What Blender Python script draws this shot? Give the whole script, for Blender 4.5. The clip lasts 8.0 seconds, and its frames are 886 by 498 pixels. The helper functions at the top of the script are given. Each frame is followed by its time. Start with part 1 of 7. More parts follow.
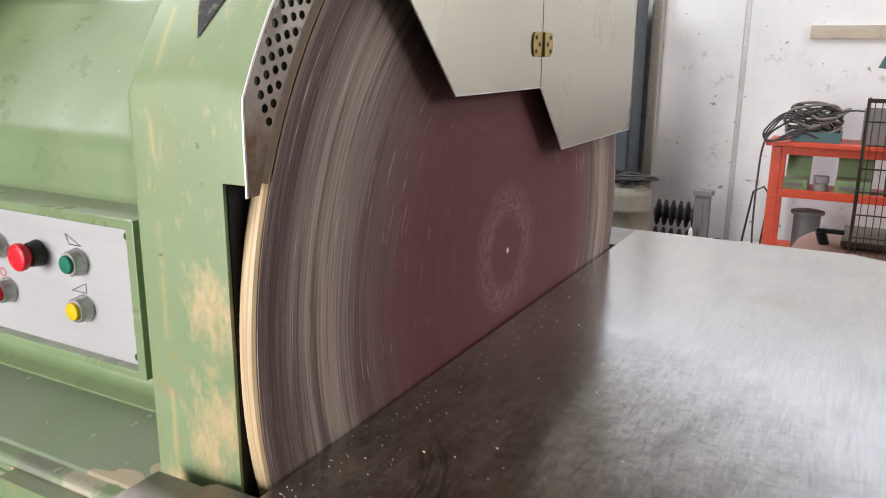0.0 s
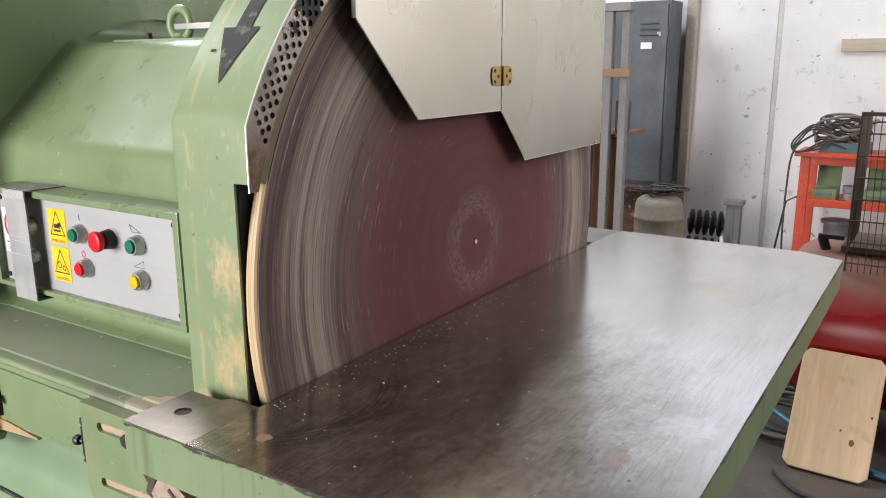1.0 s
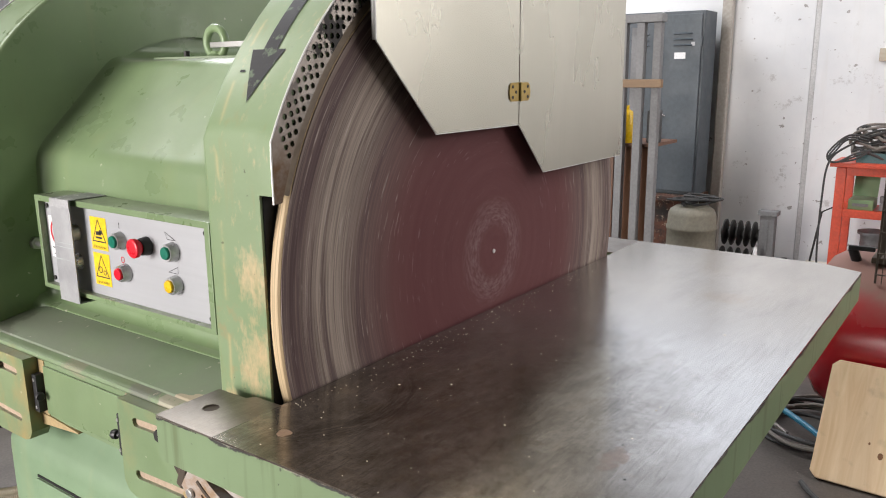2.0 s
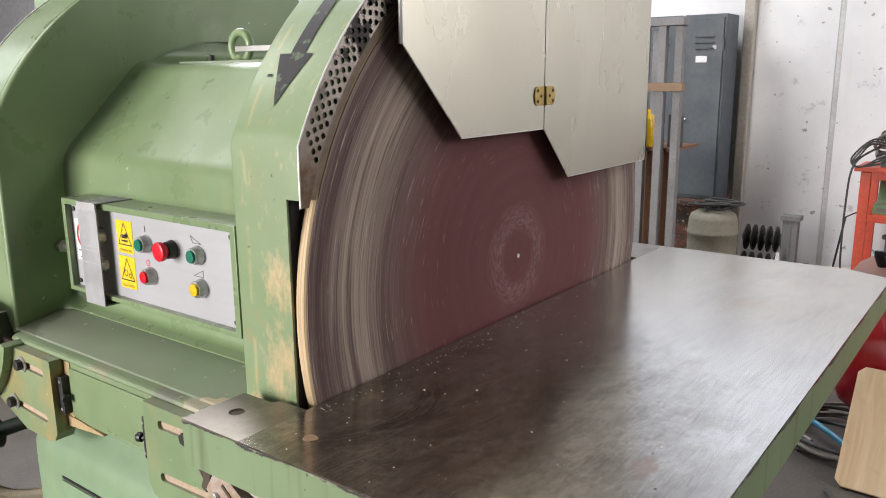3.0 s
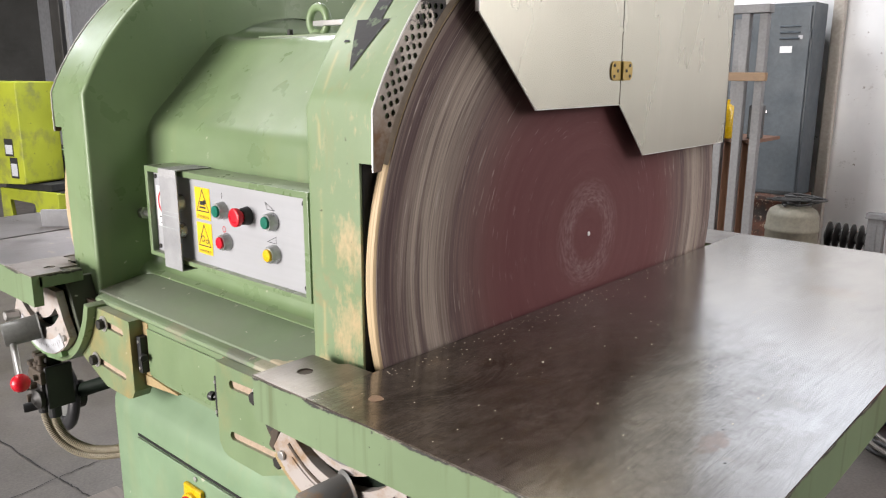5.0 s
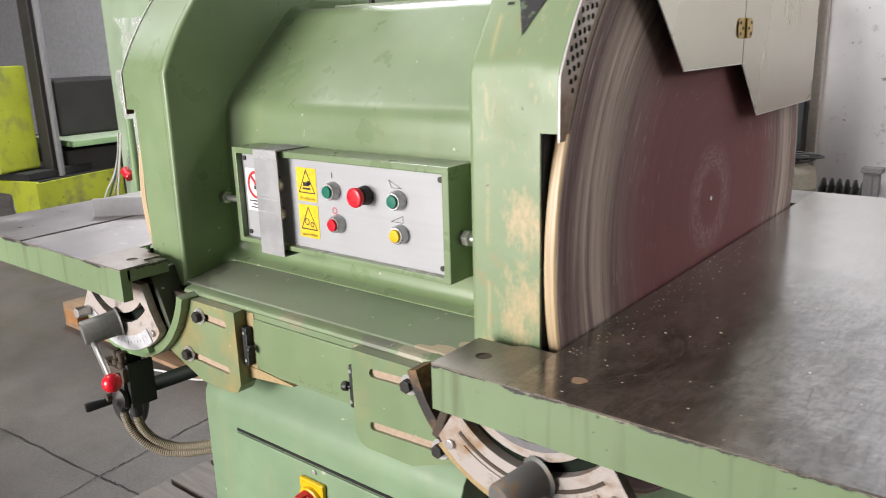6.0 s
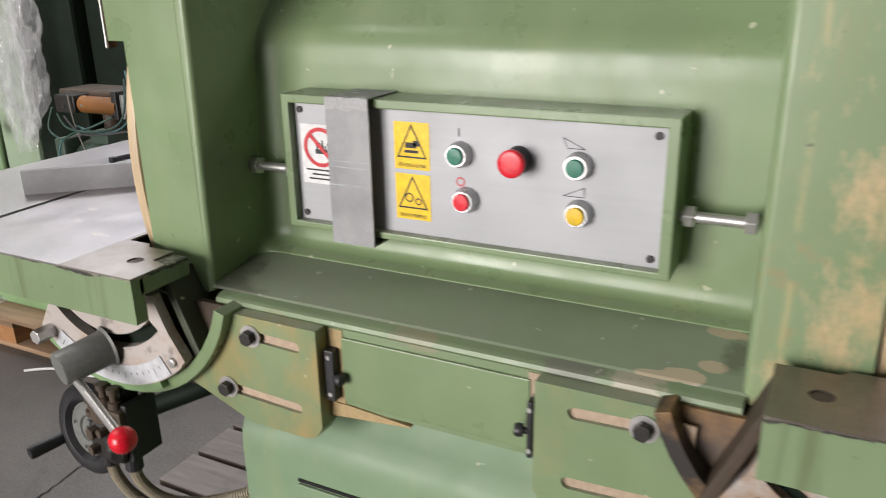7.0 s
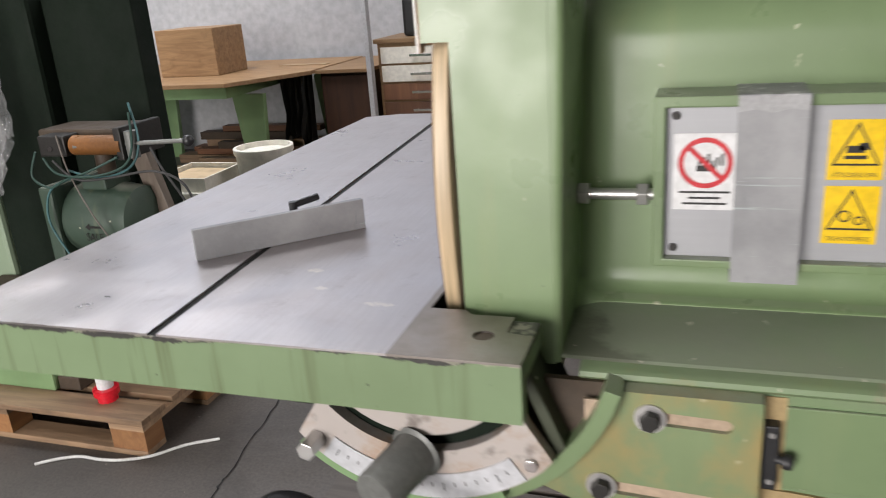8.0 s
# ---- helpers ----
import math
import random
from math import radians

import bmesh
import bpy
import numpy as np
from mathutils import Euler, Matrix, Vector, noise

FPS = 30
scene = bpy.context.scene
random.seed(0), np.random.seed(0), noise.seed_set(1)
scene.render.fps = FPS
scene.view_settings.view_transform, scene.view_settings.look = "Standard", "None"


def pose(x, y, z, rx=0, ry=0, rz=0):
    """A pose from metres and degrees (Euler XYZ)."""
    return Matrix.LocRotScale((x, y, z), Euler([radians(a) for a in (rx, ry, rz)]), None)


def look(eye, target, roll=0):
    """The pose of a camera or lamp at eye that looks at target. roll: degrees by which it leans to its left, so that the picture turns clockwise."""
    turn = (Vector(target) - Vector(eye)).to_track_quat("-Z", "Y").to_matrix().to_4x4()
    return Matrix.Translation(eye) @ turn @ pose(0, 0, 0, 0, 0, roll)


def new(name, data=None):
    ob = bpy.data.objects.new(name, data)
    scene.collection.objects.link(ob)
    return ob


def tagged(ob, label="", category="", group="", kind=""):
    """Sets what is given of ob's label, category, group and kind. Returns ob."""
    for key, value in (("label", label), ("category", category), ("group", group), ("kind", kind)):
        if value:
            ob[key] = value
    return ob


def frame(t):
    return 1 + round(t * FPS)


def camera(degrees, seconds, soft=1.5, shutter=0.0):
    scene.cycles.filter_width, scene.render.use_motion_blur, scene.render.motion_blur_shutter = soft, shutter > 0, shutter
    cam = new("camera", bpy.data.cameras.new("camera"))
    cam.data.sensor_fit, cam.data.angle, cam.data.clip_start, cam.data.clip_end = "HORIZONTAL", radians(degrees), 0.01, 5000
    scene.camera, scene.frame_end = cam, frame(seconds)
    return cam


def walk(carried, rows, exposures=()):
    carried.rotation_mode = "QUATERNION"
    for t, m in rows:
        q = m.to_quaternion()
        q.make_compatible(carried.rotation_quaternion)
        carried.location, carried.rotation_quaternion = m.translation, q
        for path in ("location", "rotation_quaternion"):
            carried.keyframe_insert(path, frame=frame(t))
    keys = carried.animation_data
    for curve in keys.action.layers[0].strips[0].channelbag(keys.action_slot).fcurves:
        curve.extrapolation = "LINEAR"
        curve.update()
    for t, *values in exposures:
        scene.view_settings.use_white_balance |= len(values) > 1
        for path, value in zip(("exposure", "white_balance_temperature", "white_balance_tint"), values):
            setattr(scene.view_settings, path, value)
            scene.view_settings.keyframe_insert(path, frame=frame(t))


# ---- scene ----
cam = camera(59.1, 8.0, soft=1.0, shutter=0.3)
PATH = [
    (0, (1.056, -0.544, 1.569), (0.126, 1.155, 1.073), 0.5),
    (0.2, (1.122, -0.597, 1.572), (0.157, 1.084, 1.088), 0.2),
    (0.5, (1.213, -0.671, 1.576), (0.2, 0.985, 1.093), -0.2),
    (1, (1.338, -0.736, 1.604), (0.278, 0.895, 1.139), -0.3),
    (1.5, (1.406, -0.76, 1.618), (0.302, 0.845, 1.166), -0.4),
    (3, (1.385, -0.769, 1.62), (0.209, 0.79, 1.185), -0.5),
    (3.5, (1.387, -0.769, 1.618), (0.203, 0.786, 1.19), -0.5),
    (4, (1.389, -0.764, 1.62), (0.185, 0.773, 1.185), -0.4),
    (4.2, (1.39, -0.763, 1.619), (0.175, 0.763, 1.18), -0.3),
    (5.3, (1.382, -0.797, 1.575), (0.052, 0.620, 1.101), -0.3),
    (5.5, (1.331, -0.841, 1.582), (0.0, 0.568, 1.082), -0.8),
    (5.8, (1.2, -0.91, 1.578), (-0.077, 0.542, 1.068), -1.6),
    (6, (1.102, -0.937, 1.577), (-0.116, 0.561, 1.055), -1.8),
    (6.2, (1.009, -0.954, 1.566), (-0.156, 0.579, 1.035), -1.8),
    (6.5, (0.812, -0.919, 1.531), (-0.277, 0.655, 0.951), -1.8),
    (6.6, (0.74, -0.904, 1.53), (-0.312, 0.686, 0.925), -1.7),
    (6.8, (0.588, -0.883, 1.529), (-0.351, 0.767, 0.885), -1.2),
    (7, (0.460, -0.862, 1.534), (-0.405, 0.813, 0.865), -1.1),
    (7.2, (0.321, -0.884, 1.514), (-0.486, 0.83, 0.868), -1.2),
    (7.5, (0.104, -0.92, 1.515), (-0.637, 0.825, 0.888), -3.0),
    (7.7, (-0.039, -0.92, 1.518), (-0.729, 0.85, 0.895), -2.7),
    (8, (-0.241, -0.852, 1.511), (-0.86, 0.935, 0.859), -4.2),
]
walk(cam, [(t, look(eye, target, roll)) for t, eye, target, roll in PATH], [(0, 0.24), (1.0, 0.24), (3.5, 0.24), (5.3, 0.40), (5.6, 0.40), (6.1, 0.15), (6.6, -0.04), (7.0, -0.22), (7.5, -0.28), (8, -0.34)])

# ---------------- world and lights ----------------
world = bpy.data.worlds.new("sky")
scene.world = world
world.use_nodes = True
wn = world.node_tree.nodes
sky = wn.new("ShaderNodeTexSky")
sky.sky_type, sky.sun_disc, sky.sun_elevation, sky.sun_rotation = "NISHITA", False, radians(48), radians(-140)
wn["Background"].inputs["Strength"].default_value = 0.12
world.node_tree.links.new(sky.outputs["Color"], wn["Background"].inputs["Color"])


def area_lamp(name, m, sx, sy, watts, colour=(1, 1, 1)):
    lamp = bpy.data.lights.new(name, "AREA")
    lamp.shape, lamp.size, lamp.size_y, lamp.energy, lamp.color = "RECTANGLE", sx, sy, watts, colour
    ob = new(name, lamp)
    ob.matrix_basis = m
    return tagged(ob, kind="structure")


# daylight that enters by the roof lights and the big door
ROOF = 5.6
WARM, COOL = (1.0, 0.945, 0.915), (0.95, 0.96, 1.0)
SKYLIGHTS = [(-4.4, -1.2, 110, WARM), (-9.4, -1.2, 150, COOL), (-4.4, 3.2, 460, COOL), (4.3, 4.4, 170, WARM)]
for lx, ly, watts, tint in SKYLIGHTS:
    area_lamp("skylight_glow", pose(lx, ly, ROOF + 0.1), 3.4, 1.6, watts, tint)
area_lamp("door_glow", look((-2.9, -7.7, 2.05), (-2.6, 0, 1.7)), 4.2, 3.9, 1040, WARM)
# added fill lamp before the closed east wall, for disc and back wall
area_lamp("window_glow", look((6.15, 3.6, 2.5), (0.0, 3.3, 1.5)), 4.0, 3.6, 250, WARM)
area_lamp("clerestory_glow", look((2.1, 6.2, 3.9), (2.1, 0, 3.4)), 7.2, 1.75, 42, (0.99, 0.98, 1.0))
area_lamp("clerestory_glow", look((-5.6, 6.2, 3.9), (-5.6, 0, 3.4)), 7.2, 1.75, 35, (0.97, 0.95, 1.0))

# ---------------- materials ----------------


def nodes_of(name):
    m = bpy.data.materials.new(name)
    m.use_nodes = True
    return m, m.node_tree.nodes, m.node_tree.links, m.node_tree.nodes["Principled BSDF"]


class Mat:
    """Small helper to wire a procedural material on world-sized object coordinates."""

    def __init__(self, name, rough=0.5, metal=0.0):
        self.m, self.n, self.l, self.p = nodes_of(name)
        self.p.inputs["Roughness"].default_value = rough
        self.p.inputs["Metallic"].default_value = metal
        self.co = self.n.new("ShaderNodeTexCoord").outputs["Object"]

    def scaled(self, sx, sy, sz, loc=(0, 0, 0), turn=0.0):
        source = self.co
        if turn:
            first = self.n.new("ShaderNodeMapping")
            first.inputs["Rotation"].default_value = (0, 0, radians(turn))
            self.l.new(source, first.inputs["Vector"])
            source = first.outputs["Vector"]
        k = self.n.new("ShaderNodeMapping")
        k.inputs["Scale"].default_value = (sx, sy, sz)
        k.inputs["Location"].default_value = loc
        self.l.new(source, k.inputs["Vector"])
        return k.outputs["Vector"]

    def noise(self, scale, detail=4, rough=0.55, vec=None, dist=0.0):
        k = self.n.new("ShaderNodeTexNoise")
        k.inputs["Scale"].default_value, k.inputs["Detail"].default_value = scale, detail
        k.inputs["Roughness"].default_value, k.inputs["Distortion"].default_value = rough, dist
        self.l.new(vec or self.co, k.inputs["Vector"])
        return k.outputs["Fac"]

    def ramp(self, fac, *stops):
        k = self.n.new("ShaderNodeValToRGB")
        els = k.color_ramp.elements
        while len(els) < len(stops):
            els.new(0.5)
        for e, (pos, col) in zip(els, stops):
            e.position = pos
            e.color = (col, col, col, 1) if isinstance(col, (int, float)) else (*col, 1)
        self.l.new(fac, k.inputs["Fac"])
        return k.outputs["Color"]

    def put(self, socket, value):
        if isinstance(value, (int, float)):
            socket.default_value = value
        elif isinstance(value, tuple):
            socket.default_value = (*value, 1) if len(socket.default_value) == 4 else value
        else:
            self.l.new(value, socket)

    def mix(self, fac, a, b, kind="MIX"):
        k = self.n.new("ShaderNodeMix")
        k.data_type, k.blend_type = "RGBA", kind
        self.put(k.inputs[0], fac), self.put(k.inputs[6], a), self.put(k.inputs[7], b)
        return k.outputs[2]

    def math(self, op, a, b=0.0, c=0.0):
        k = self.n.new("ShaderNodeMath")
        k.operation = op
        for s, v in zip(k.inputs, (a, b, c)):
            self.put(s, v)
        return k.outputs[0]

    def axis(self, which):
        k = self.n.new("ShaderNodeSeparateXYZ")
        self.l.new(self.co, k.inputs[0])
        return k.outputs[which]

    def random(self):
        return self.n.new("ShaderNodeObjectInfo").outputs["Random"]

    def colour(self, value):
        self.put(self.p.inputs["Base Color"], value)
        return self

    def rough(self, value):
        self.put(self.p.inputs["Roughness"], value)
        return self

    def bump(self, fac, strength=0.2, dist=0.002):
        k = self.n.new("ShaderNodeBump")
        k.inputs["Strength"].default_value, k.inputs["Distance"].default_value = strength, dist
        self.l.new(fac, k.inputs["Height"])
        self.l.new(k.outputs["Normal"], self.p.inputs["Normal"])
        return self


def simple(name, col, rough=0.5, metal=0.0, vary=0.25, scale=18.0, bump=0.15, dist=0.001):
    """A plain coat with mottling at two scales and a little relief."""
    k = Mat(name, rough, metal)
    dark = tuple(c * (1 - vary) for c in col)
    lite = tuple(min(1, c * (1 + vary * 0.6)) for c in col)
    big = k.mix(k.noise(scale * 0.25, 3), dark, lite)
    fine = k.ramp(k.noise(scale * 6, 4), (0.35, 0.82), (0.65, 1.0))
    k.colour(k.mix(1.0, big, fine, "MULTIPLY"))
    k.rough(k.ramp(k.noise(scale, 4), (0.3, max(0.02, rough - 0.08)), (0.7, min(1, rough + 0.12))))
    return k.bump(k.noise(scale * 8, 3), bump, dist).m


def green_paint(name, base, chip=(0.5, 0.36, 0.17), chips=0.0, dust=0.0, rough=0.43):
    """Old machine enamel: cloudy green, runs, chips that show filler, dust."""
    k = Mat(name, rough)
    lite = tuple(min(1, c * 1.16) for c in base)
    dark = tuple(c * 0.84 for c in base)
    col = k.mix(k.ramp(k.noise(3.1, 5), (0.3, 0), (0.7, 1)), dark, lite)
    col = k.mix(k.ramp(k.noise(2.0, 3, vec=k.scaled(9, 9, 1.1)), (0.58, 0.0), (0.78, 0.22)), col, (0.30, 0.30, 0.15))
    speck = k.ramp(k.noise(70, 3), (0.73, 0.0), (0.77, 0.6))
    col = k.mix(speck, col, tuple(c * 0.45 for c in base))
    fleck = k.ramp(k.noise(41, 2, vec=k.scaled(1, 1, 1, (3.3, 1.7, 8.1))), (0.735, 0.0), (0.76, 0.8))
    col = k.mix(fleck, col, (0.50, 0.50, 0.38))
    if chips:
        spot = k.math("MULTIPLY", k.ramp(k.noise(9, 6, 0.62, vec=k.scaled(1, 1, 0.7)), (0.56 - chips * 0.2, 0.0), (0.66, 1.0)), min(1.0, chips * 1.6))
        col = k.mix(spot, col, chip)
    geo = k.n.new("ShaderNodeNewGeometry")
    sep = k.n.new("ShaderNodeSeparateXYZ")
    k.l.new(geo.outputs["Normal"], sep.inputs[0])
    settle = k.math("MULTIPLY", k.ramp(sep.outputs[2], (0.90, 0.0), (0.98, 1.0)), k.ramp(k.noise(9, 6, 0.65), (0.3, 0.25), (0.7, 0.7)))
    col = k.mix(settle, col, (0.36, 0.37, 0.31))
    if dust:
        col = k.mix(k.ramp(k.noise(7, 5), (0.3, dust * 0.5), (0.7, dust)), col, (0.17, 0.16, 0.11))
    k.colour(col)
    k.rough(k.ramp(k.noise(12, 4), (0.3, rough - 0.1), (0.75, rough + 0.14)))
    return k.bump(k.noise(130, 3), 0.12, 0.0012).m


def ledge_paint():
    """Dusty ledge: grey-brown dust on green, bare cream filler by the right column."""
    k = Mat("green_enamel_dusty", 0.6)
    col = k.mix(k.ramp(k.noise(5, 5), (0.3, 0.0), (0.7, 1.0)), (0.178, 0.243, 0.140), (0.236, 0.322, 0.188))
    col = k.mix(k.ramp(k.noise(4.2, 6, 0.65), (0.36, 0.25), (0.62, 0.80)), col, (0.238, 0.258, 0.200))
    patch = 0.0
    for bx, by, rx, ry in ((0.368, 0.103, 0.034, 0.016), (0.335, 0.004, 0.034, 0.018), (0.362, 0.03, 0.024, 0.016), (0.30, -0.006, 0.03, 0.012)):
        u = k.math("MULTIPLY", k.math("SUBTRACT", k.axis(0), bx), 1 / rx)
        v = k.math("MULTIPLY", k.math("SUBTRACT", k.axis(1), by), 1 / ry)
        patch = k.math("ADD", k.math("MAXIMUM", k.math("SUBTRACT", 1.0, k.math("ADD", k.math("MULTIPLY", u, u), k.math("MULTIPLY", v, v))), 0.0), patch)
    patch = k.ramp(k.math("ADD", patch, k.math("MULTIPLY", k.math("SUBTRACT", k.noise(30, 5, 0.6), 0.5), 1.2)), (0.42, 0.0), (0.48, 1.0))
    col = k.mix(patch, col, (0.458, 0.387, 0.273))
    grime = 0.0
    for bx, by, rx, ry in ((-0.34, -0.005, 0.07, 0.035), (-0.37, 0.05, 0.04, 0.07), (0.385, 0.06, 0.025, 0.05)):
        u = k.math("MULTIPLY", k.math("SUBTRACT", k.axis(0), bx), 1 / rx)
        v = k.math("MULTIPLY", k.math("SUBTRACT", k.axis(1), by), 1 / ry)
        grime = k.math("ADD", k.math("MAXIMUM", k.math("SUBTRACT", 1.0, k.math("ADD", k.math("MULTIPLY", u, u), k.math("MULTIPLY", v, v))), 0.0), grime)
    grime = k.ramp(k.math("ADD", grime, k.math("MULTIPLY", k.math("SUBTRACT", k.noise(24, 7, 0.75), 0.5), 2.2)), (0.35, 0.0), (0.9, 0.5))
    col = k.mix(grime, col, (0.044, 0.032, 0.023))
    fleck = k.ramp(k.noise(60, 2), (0.72, 0.0), (0.74, 0.8))
    k.colour(k.mix(fleck, col, (0.484, 0.458, 0.370)))
    return k.bump(k.noise(80, 4), 0.2, 0.0012).m


GREEN = (0.184, 0.256, 0.132)
M_GREEN = green_paint("green_enamel", GREEN, rough=0.33)
M_GREEN_LOW = green_paint("green_enamel_pedestal", (0.188, 0.282, 0.165), chips=0.05, rough=0.52)
M_DUSTY = ledge_paint()
M_PLATE = green_paint("green_enamel_worn", (0.185, 0.242, 0.122), chip=(0.37, 0.26, 0.10), chips=0.44)
M_BRACKET = green_paint("green_enamel_bracket", (0.175, 0.245, 0.126), chip=(0.37, 0.28, 0.12), chips=0.16)
# dark green taken almost to black: the shade around these parts is in the colour
M_SHADEGREEN = simple("shaded_dark_green_enamel", (0.008, 0.015, 0.009), 0.75, 0.0, 0.4, 9)
M_SHADEGREEN.node_tree.nodes["Principled BSDF"].inputs["Specular IOR Level"].default_value = 0.2


def column_paint():
    """Green enamel rubbed down to sanding dust and filler beside the disc."""
    k = Mat("green_enamel_rubbed", 0.45)
    col = k.mix(k.ramp(k.noise(3.4, 5), (0.3, 0), (0.7, 1)), (0.176, 0.244, 0.124), (0.220, 0.300, 0.164))
    z = k.axis(2)
    low = k.math("MINIMUM", k.math("MAXIMUM", k.math("MULTIPLY", k.math("SUBTRACT", 1.40, z), 5.0), 0.0), 1.0)
    blobs = 0.0
    for bx, bz, rx, rz in ((0.500, 1.305, 0.05, 0.065), (0.494, 1.185, 0.062, 0.075), (0.44, 1.10, 0.03, 0.03)):
        u = k.math("MULTIPLY", k.math("SUBTRACT", k.axis(0), bx), 1 / rx)
        v = k.math("MULTIPLY", k.math("SUBTRACT", z, bz), 1 / rz)
        d = k.math("MAXIMUM", k.math("SUBTRACT", 1.0, k.math("ADD", k.math("MULTIPLY", u, u), k.math("MULTIPLY", v, v))), 0.0)
        blobs = k.math("ADD", d, blobs)
    grain = k.math("ADD", k.math("MULTIPLY", k.math("SUBTRACT", k.noise(17, 6, 0.7, vec=k.scaled(1, 1, 0.8)), 0.5), 1.7), k.math("MULTIPLY", k.math("SUBTRACT", k.noise(55, 5, 0.7, vec=k.scaled(1.5, 1, 0.6)), 0.5), 2.0))
    amt = k.ramp(k.math("ADD", k.math("MULTIPLY", blobs, 0.75), grain), (0.22, 0.0), (0.90, 0.95))
    col = k.mix(amt, col, (0.470, 0.365, 0.205))
    rusty = k.ramp(k.noise(26, 6, 0.7), (0.55, 0.0), (0.70, 0.55))
    col = k.mix(k.math("MULTIPLY", rusty, low), col, (0.320, 0.224, 0.104))
    seam = k.math("MULTIPLY", k.ramp(k.math("ABSOLUTE", k.math("SUBTRACT", k.axis(0), k.math("MULTIPLY_ADD", k.noise(6, 2), 0.014, 0.427))), (0.0, 1.0), (0.005, 0.0)), k.ramp(k.noise(17, 4), (0.45, 0.0), (0.56, 0.8)))
    col = k.mix(seam, col, (0.400, 0.352, 0.176))
    run = k.ramp(k.noise(2.2, 4, vec=k.scaled(16, 16, 1.6)), (0.60, 0.0), (0.8, 0.5))
    col = k.mix(run, col, (0.264, 0.216, 0.080))
    speck = k.ramp(k.noise(75, 3), (0.72, 0.0), (0.76, 0.7))
    col = k.mix(speck, col, (0.048, 0.048, 0.024))
    k.colour(col)
    k.rough(k.ramp(k.noise(9, 4), (0.3, 0.26), (0.7, 0.5)))
    return k.bump(k.noise(90, 4), 0.2, 0.0014).m


M_COLUMN = column_paint()


def bed_paint():
    """Bed casting: enamel with grime and cream filler laid bare along its upper lip."""
    k = Mat("green_enamel_bed", 0.4)
    col = k.mix(k.ramp(k.noise(3.6, 5), (0.3, 0), (0.7, 1)), (0.156, 0.218, 0.113), (0.207, 0.289, 0.156))
    lip = k.math("MINIMUM", k.math("MAXIMUM", k.math("MULTIPLY", k.math("SUBTRACT", k.axis(2), 1.040), 120.0), 0.0), 1.0)
    soil = k.math("MULTIPLY", lip, k.ramp(k.noise(13, 7, 0.7, vec=k.scaled(0.6, 1, 1)), (0.40, 0.05), (0.62, 0.55)))
    col = k.mix(soil, col, (0.190, 0.222, 0.145))
    for bx, rx, tint in ((0.20, 0.055, (0.156, 0.156, 0.133)), (0.29, 0.05, (0.406, 0.359, 0.281)), (-0.02, 0.05, (0.265, 0.257, 0.172))):
        u = k.math("MULTIPLY", k.math("SUBTRACT", k.axis(0), bx), 1 / rx)
        d = k.math("SUBTRACT", 1.0, k.math("MULTIPLY", u, u))
        d = k.ramp(k.math("ADD", d, k.math("MULTIPLY", k.math("SUBTRACT", k.noise(28, 6, 0.68), 0.5), 2.2)), (0.55, 0.0), (0.75, 0.75))
        col = k.mix(k.math("MULTIPLY", d, lip), col, tint)
    low = k.ramp(k.noise(10, 6, 0.65), (0.60, 0.0), (0.72, 0.5))
    col = k.mix(low, col, (0.281, 0.234, 0.101))
    fleck = k.ramp(k.noise(48, 3), (0.70, 0.0), (0.73, 0.8))
    col = k.mix(fleck, col, (0.452, 0.421, 0.328))
    k.colour(col)
    k.rough(k.ramp(k.noise(10, 4), (0.3, 0.3), (0.7, 0.55)))
    return k.bump(k.noise(90, 4), 0.15, 0.0012).m


M_BED = bed_paint()


def apron_paint():
    """Table edge: green enamel chipped to dark iron along its upper arris."""
    k = Mat("green_enamel_edge", 0.45)
    col = k.mix(k.ramp(k.noise(4, 5), (0.3, 0), (0.7, 1)), (0.163, 0.229, 0.118), (0.204, 0.285, 0.155))
    run = k.ramp(k.noise(2.6, 4, vec=k.scaled(15, 15, 0.8)), (0.55, 0.0), (0.70, 0.7))
    col = k.mix(run, col, (0.111, 0.141, 0.063))
    up = k.math("MULTIPLY_ADD", k.axis(2), 24.0, -26.66)
    chip = k.math("ADD", k.math("MULTIPLY_ADD", up, 1.05, -0.05), k.noise(9, 8, 0.72))
    col = k.mix(k.ramp(chip, (0.76, 0.0), (0.80, 1.0)), col, (0.037, 0.035, 0.031))
    pale = k.math("ADD", k.math("MULTIPLY_ADD", up, 1.3, -0.10), k.noise(23, 7, 0.75, vec=k.scaled(1, 1, 1, (4, 4, 4))))
    col = k.mix(k.ramp(pale, (0.90, 0.0), (0.96, 0.6)), col, (0.370, 0.355, 0.281))
    speck = k.ramp(k.noise(60, 3), (0.70, 0.0), (0.74, 0.8))
    col = k.mix(speck, col, (0.037, 0.037, 0.030))
    k.colour(col)
    return k.bump(k.noise(60, 4), 0.18, 0.0015).m


M_APRON = apron_paint()


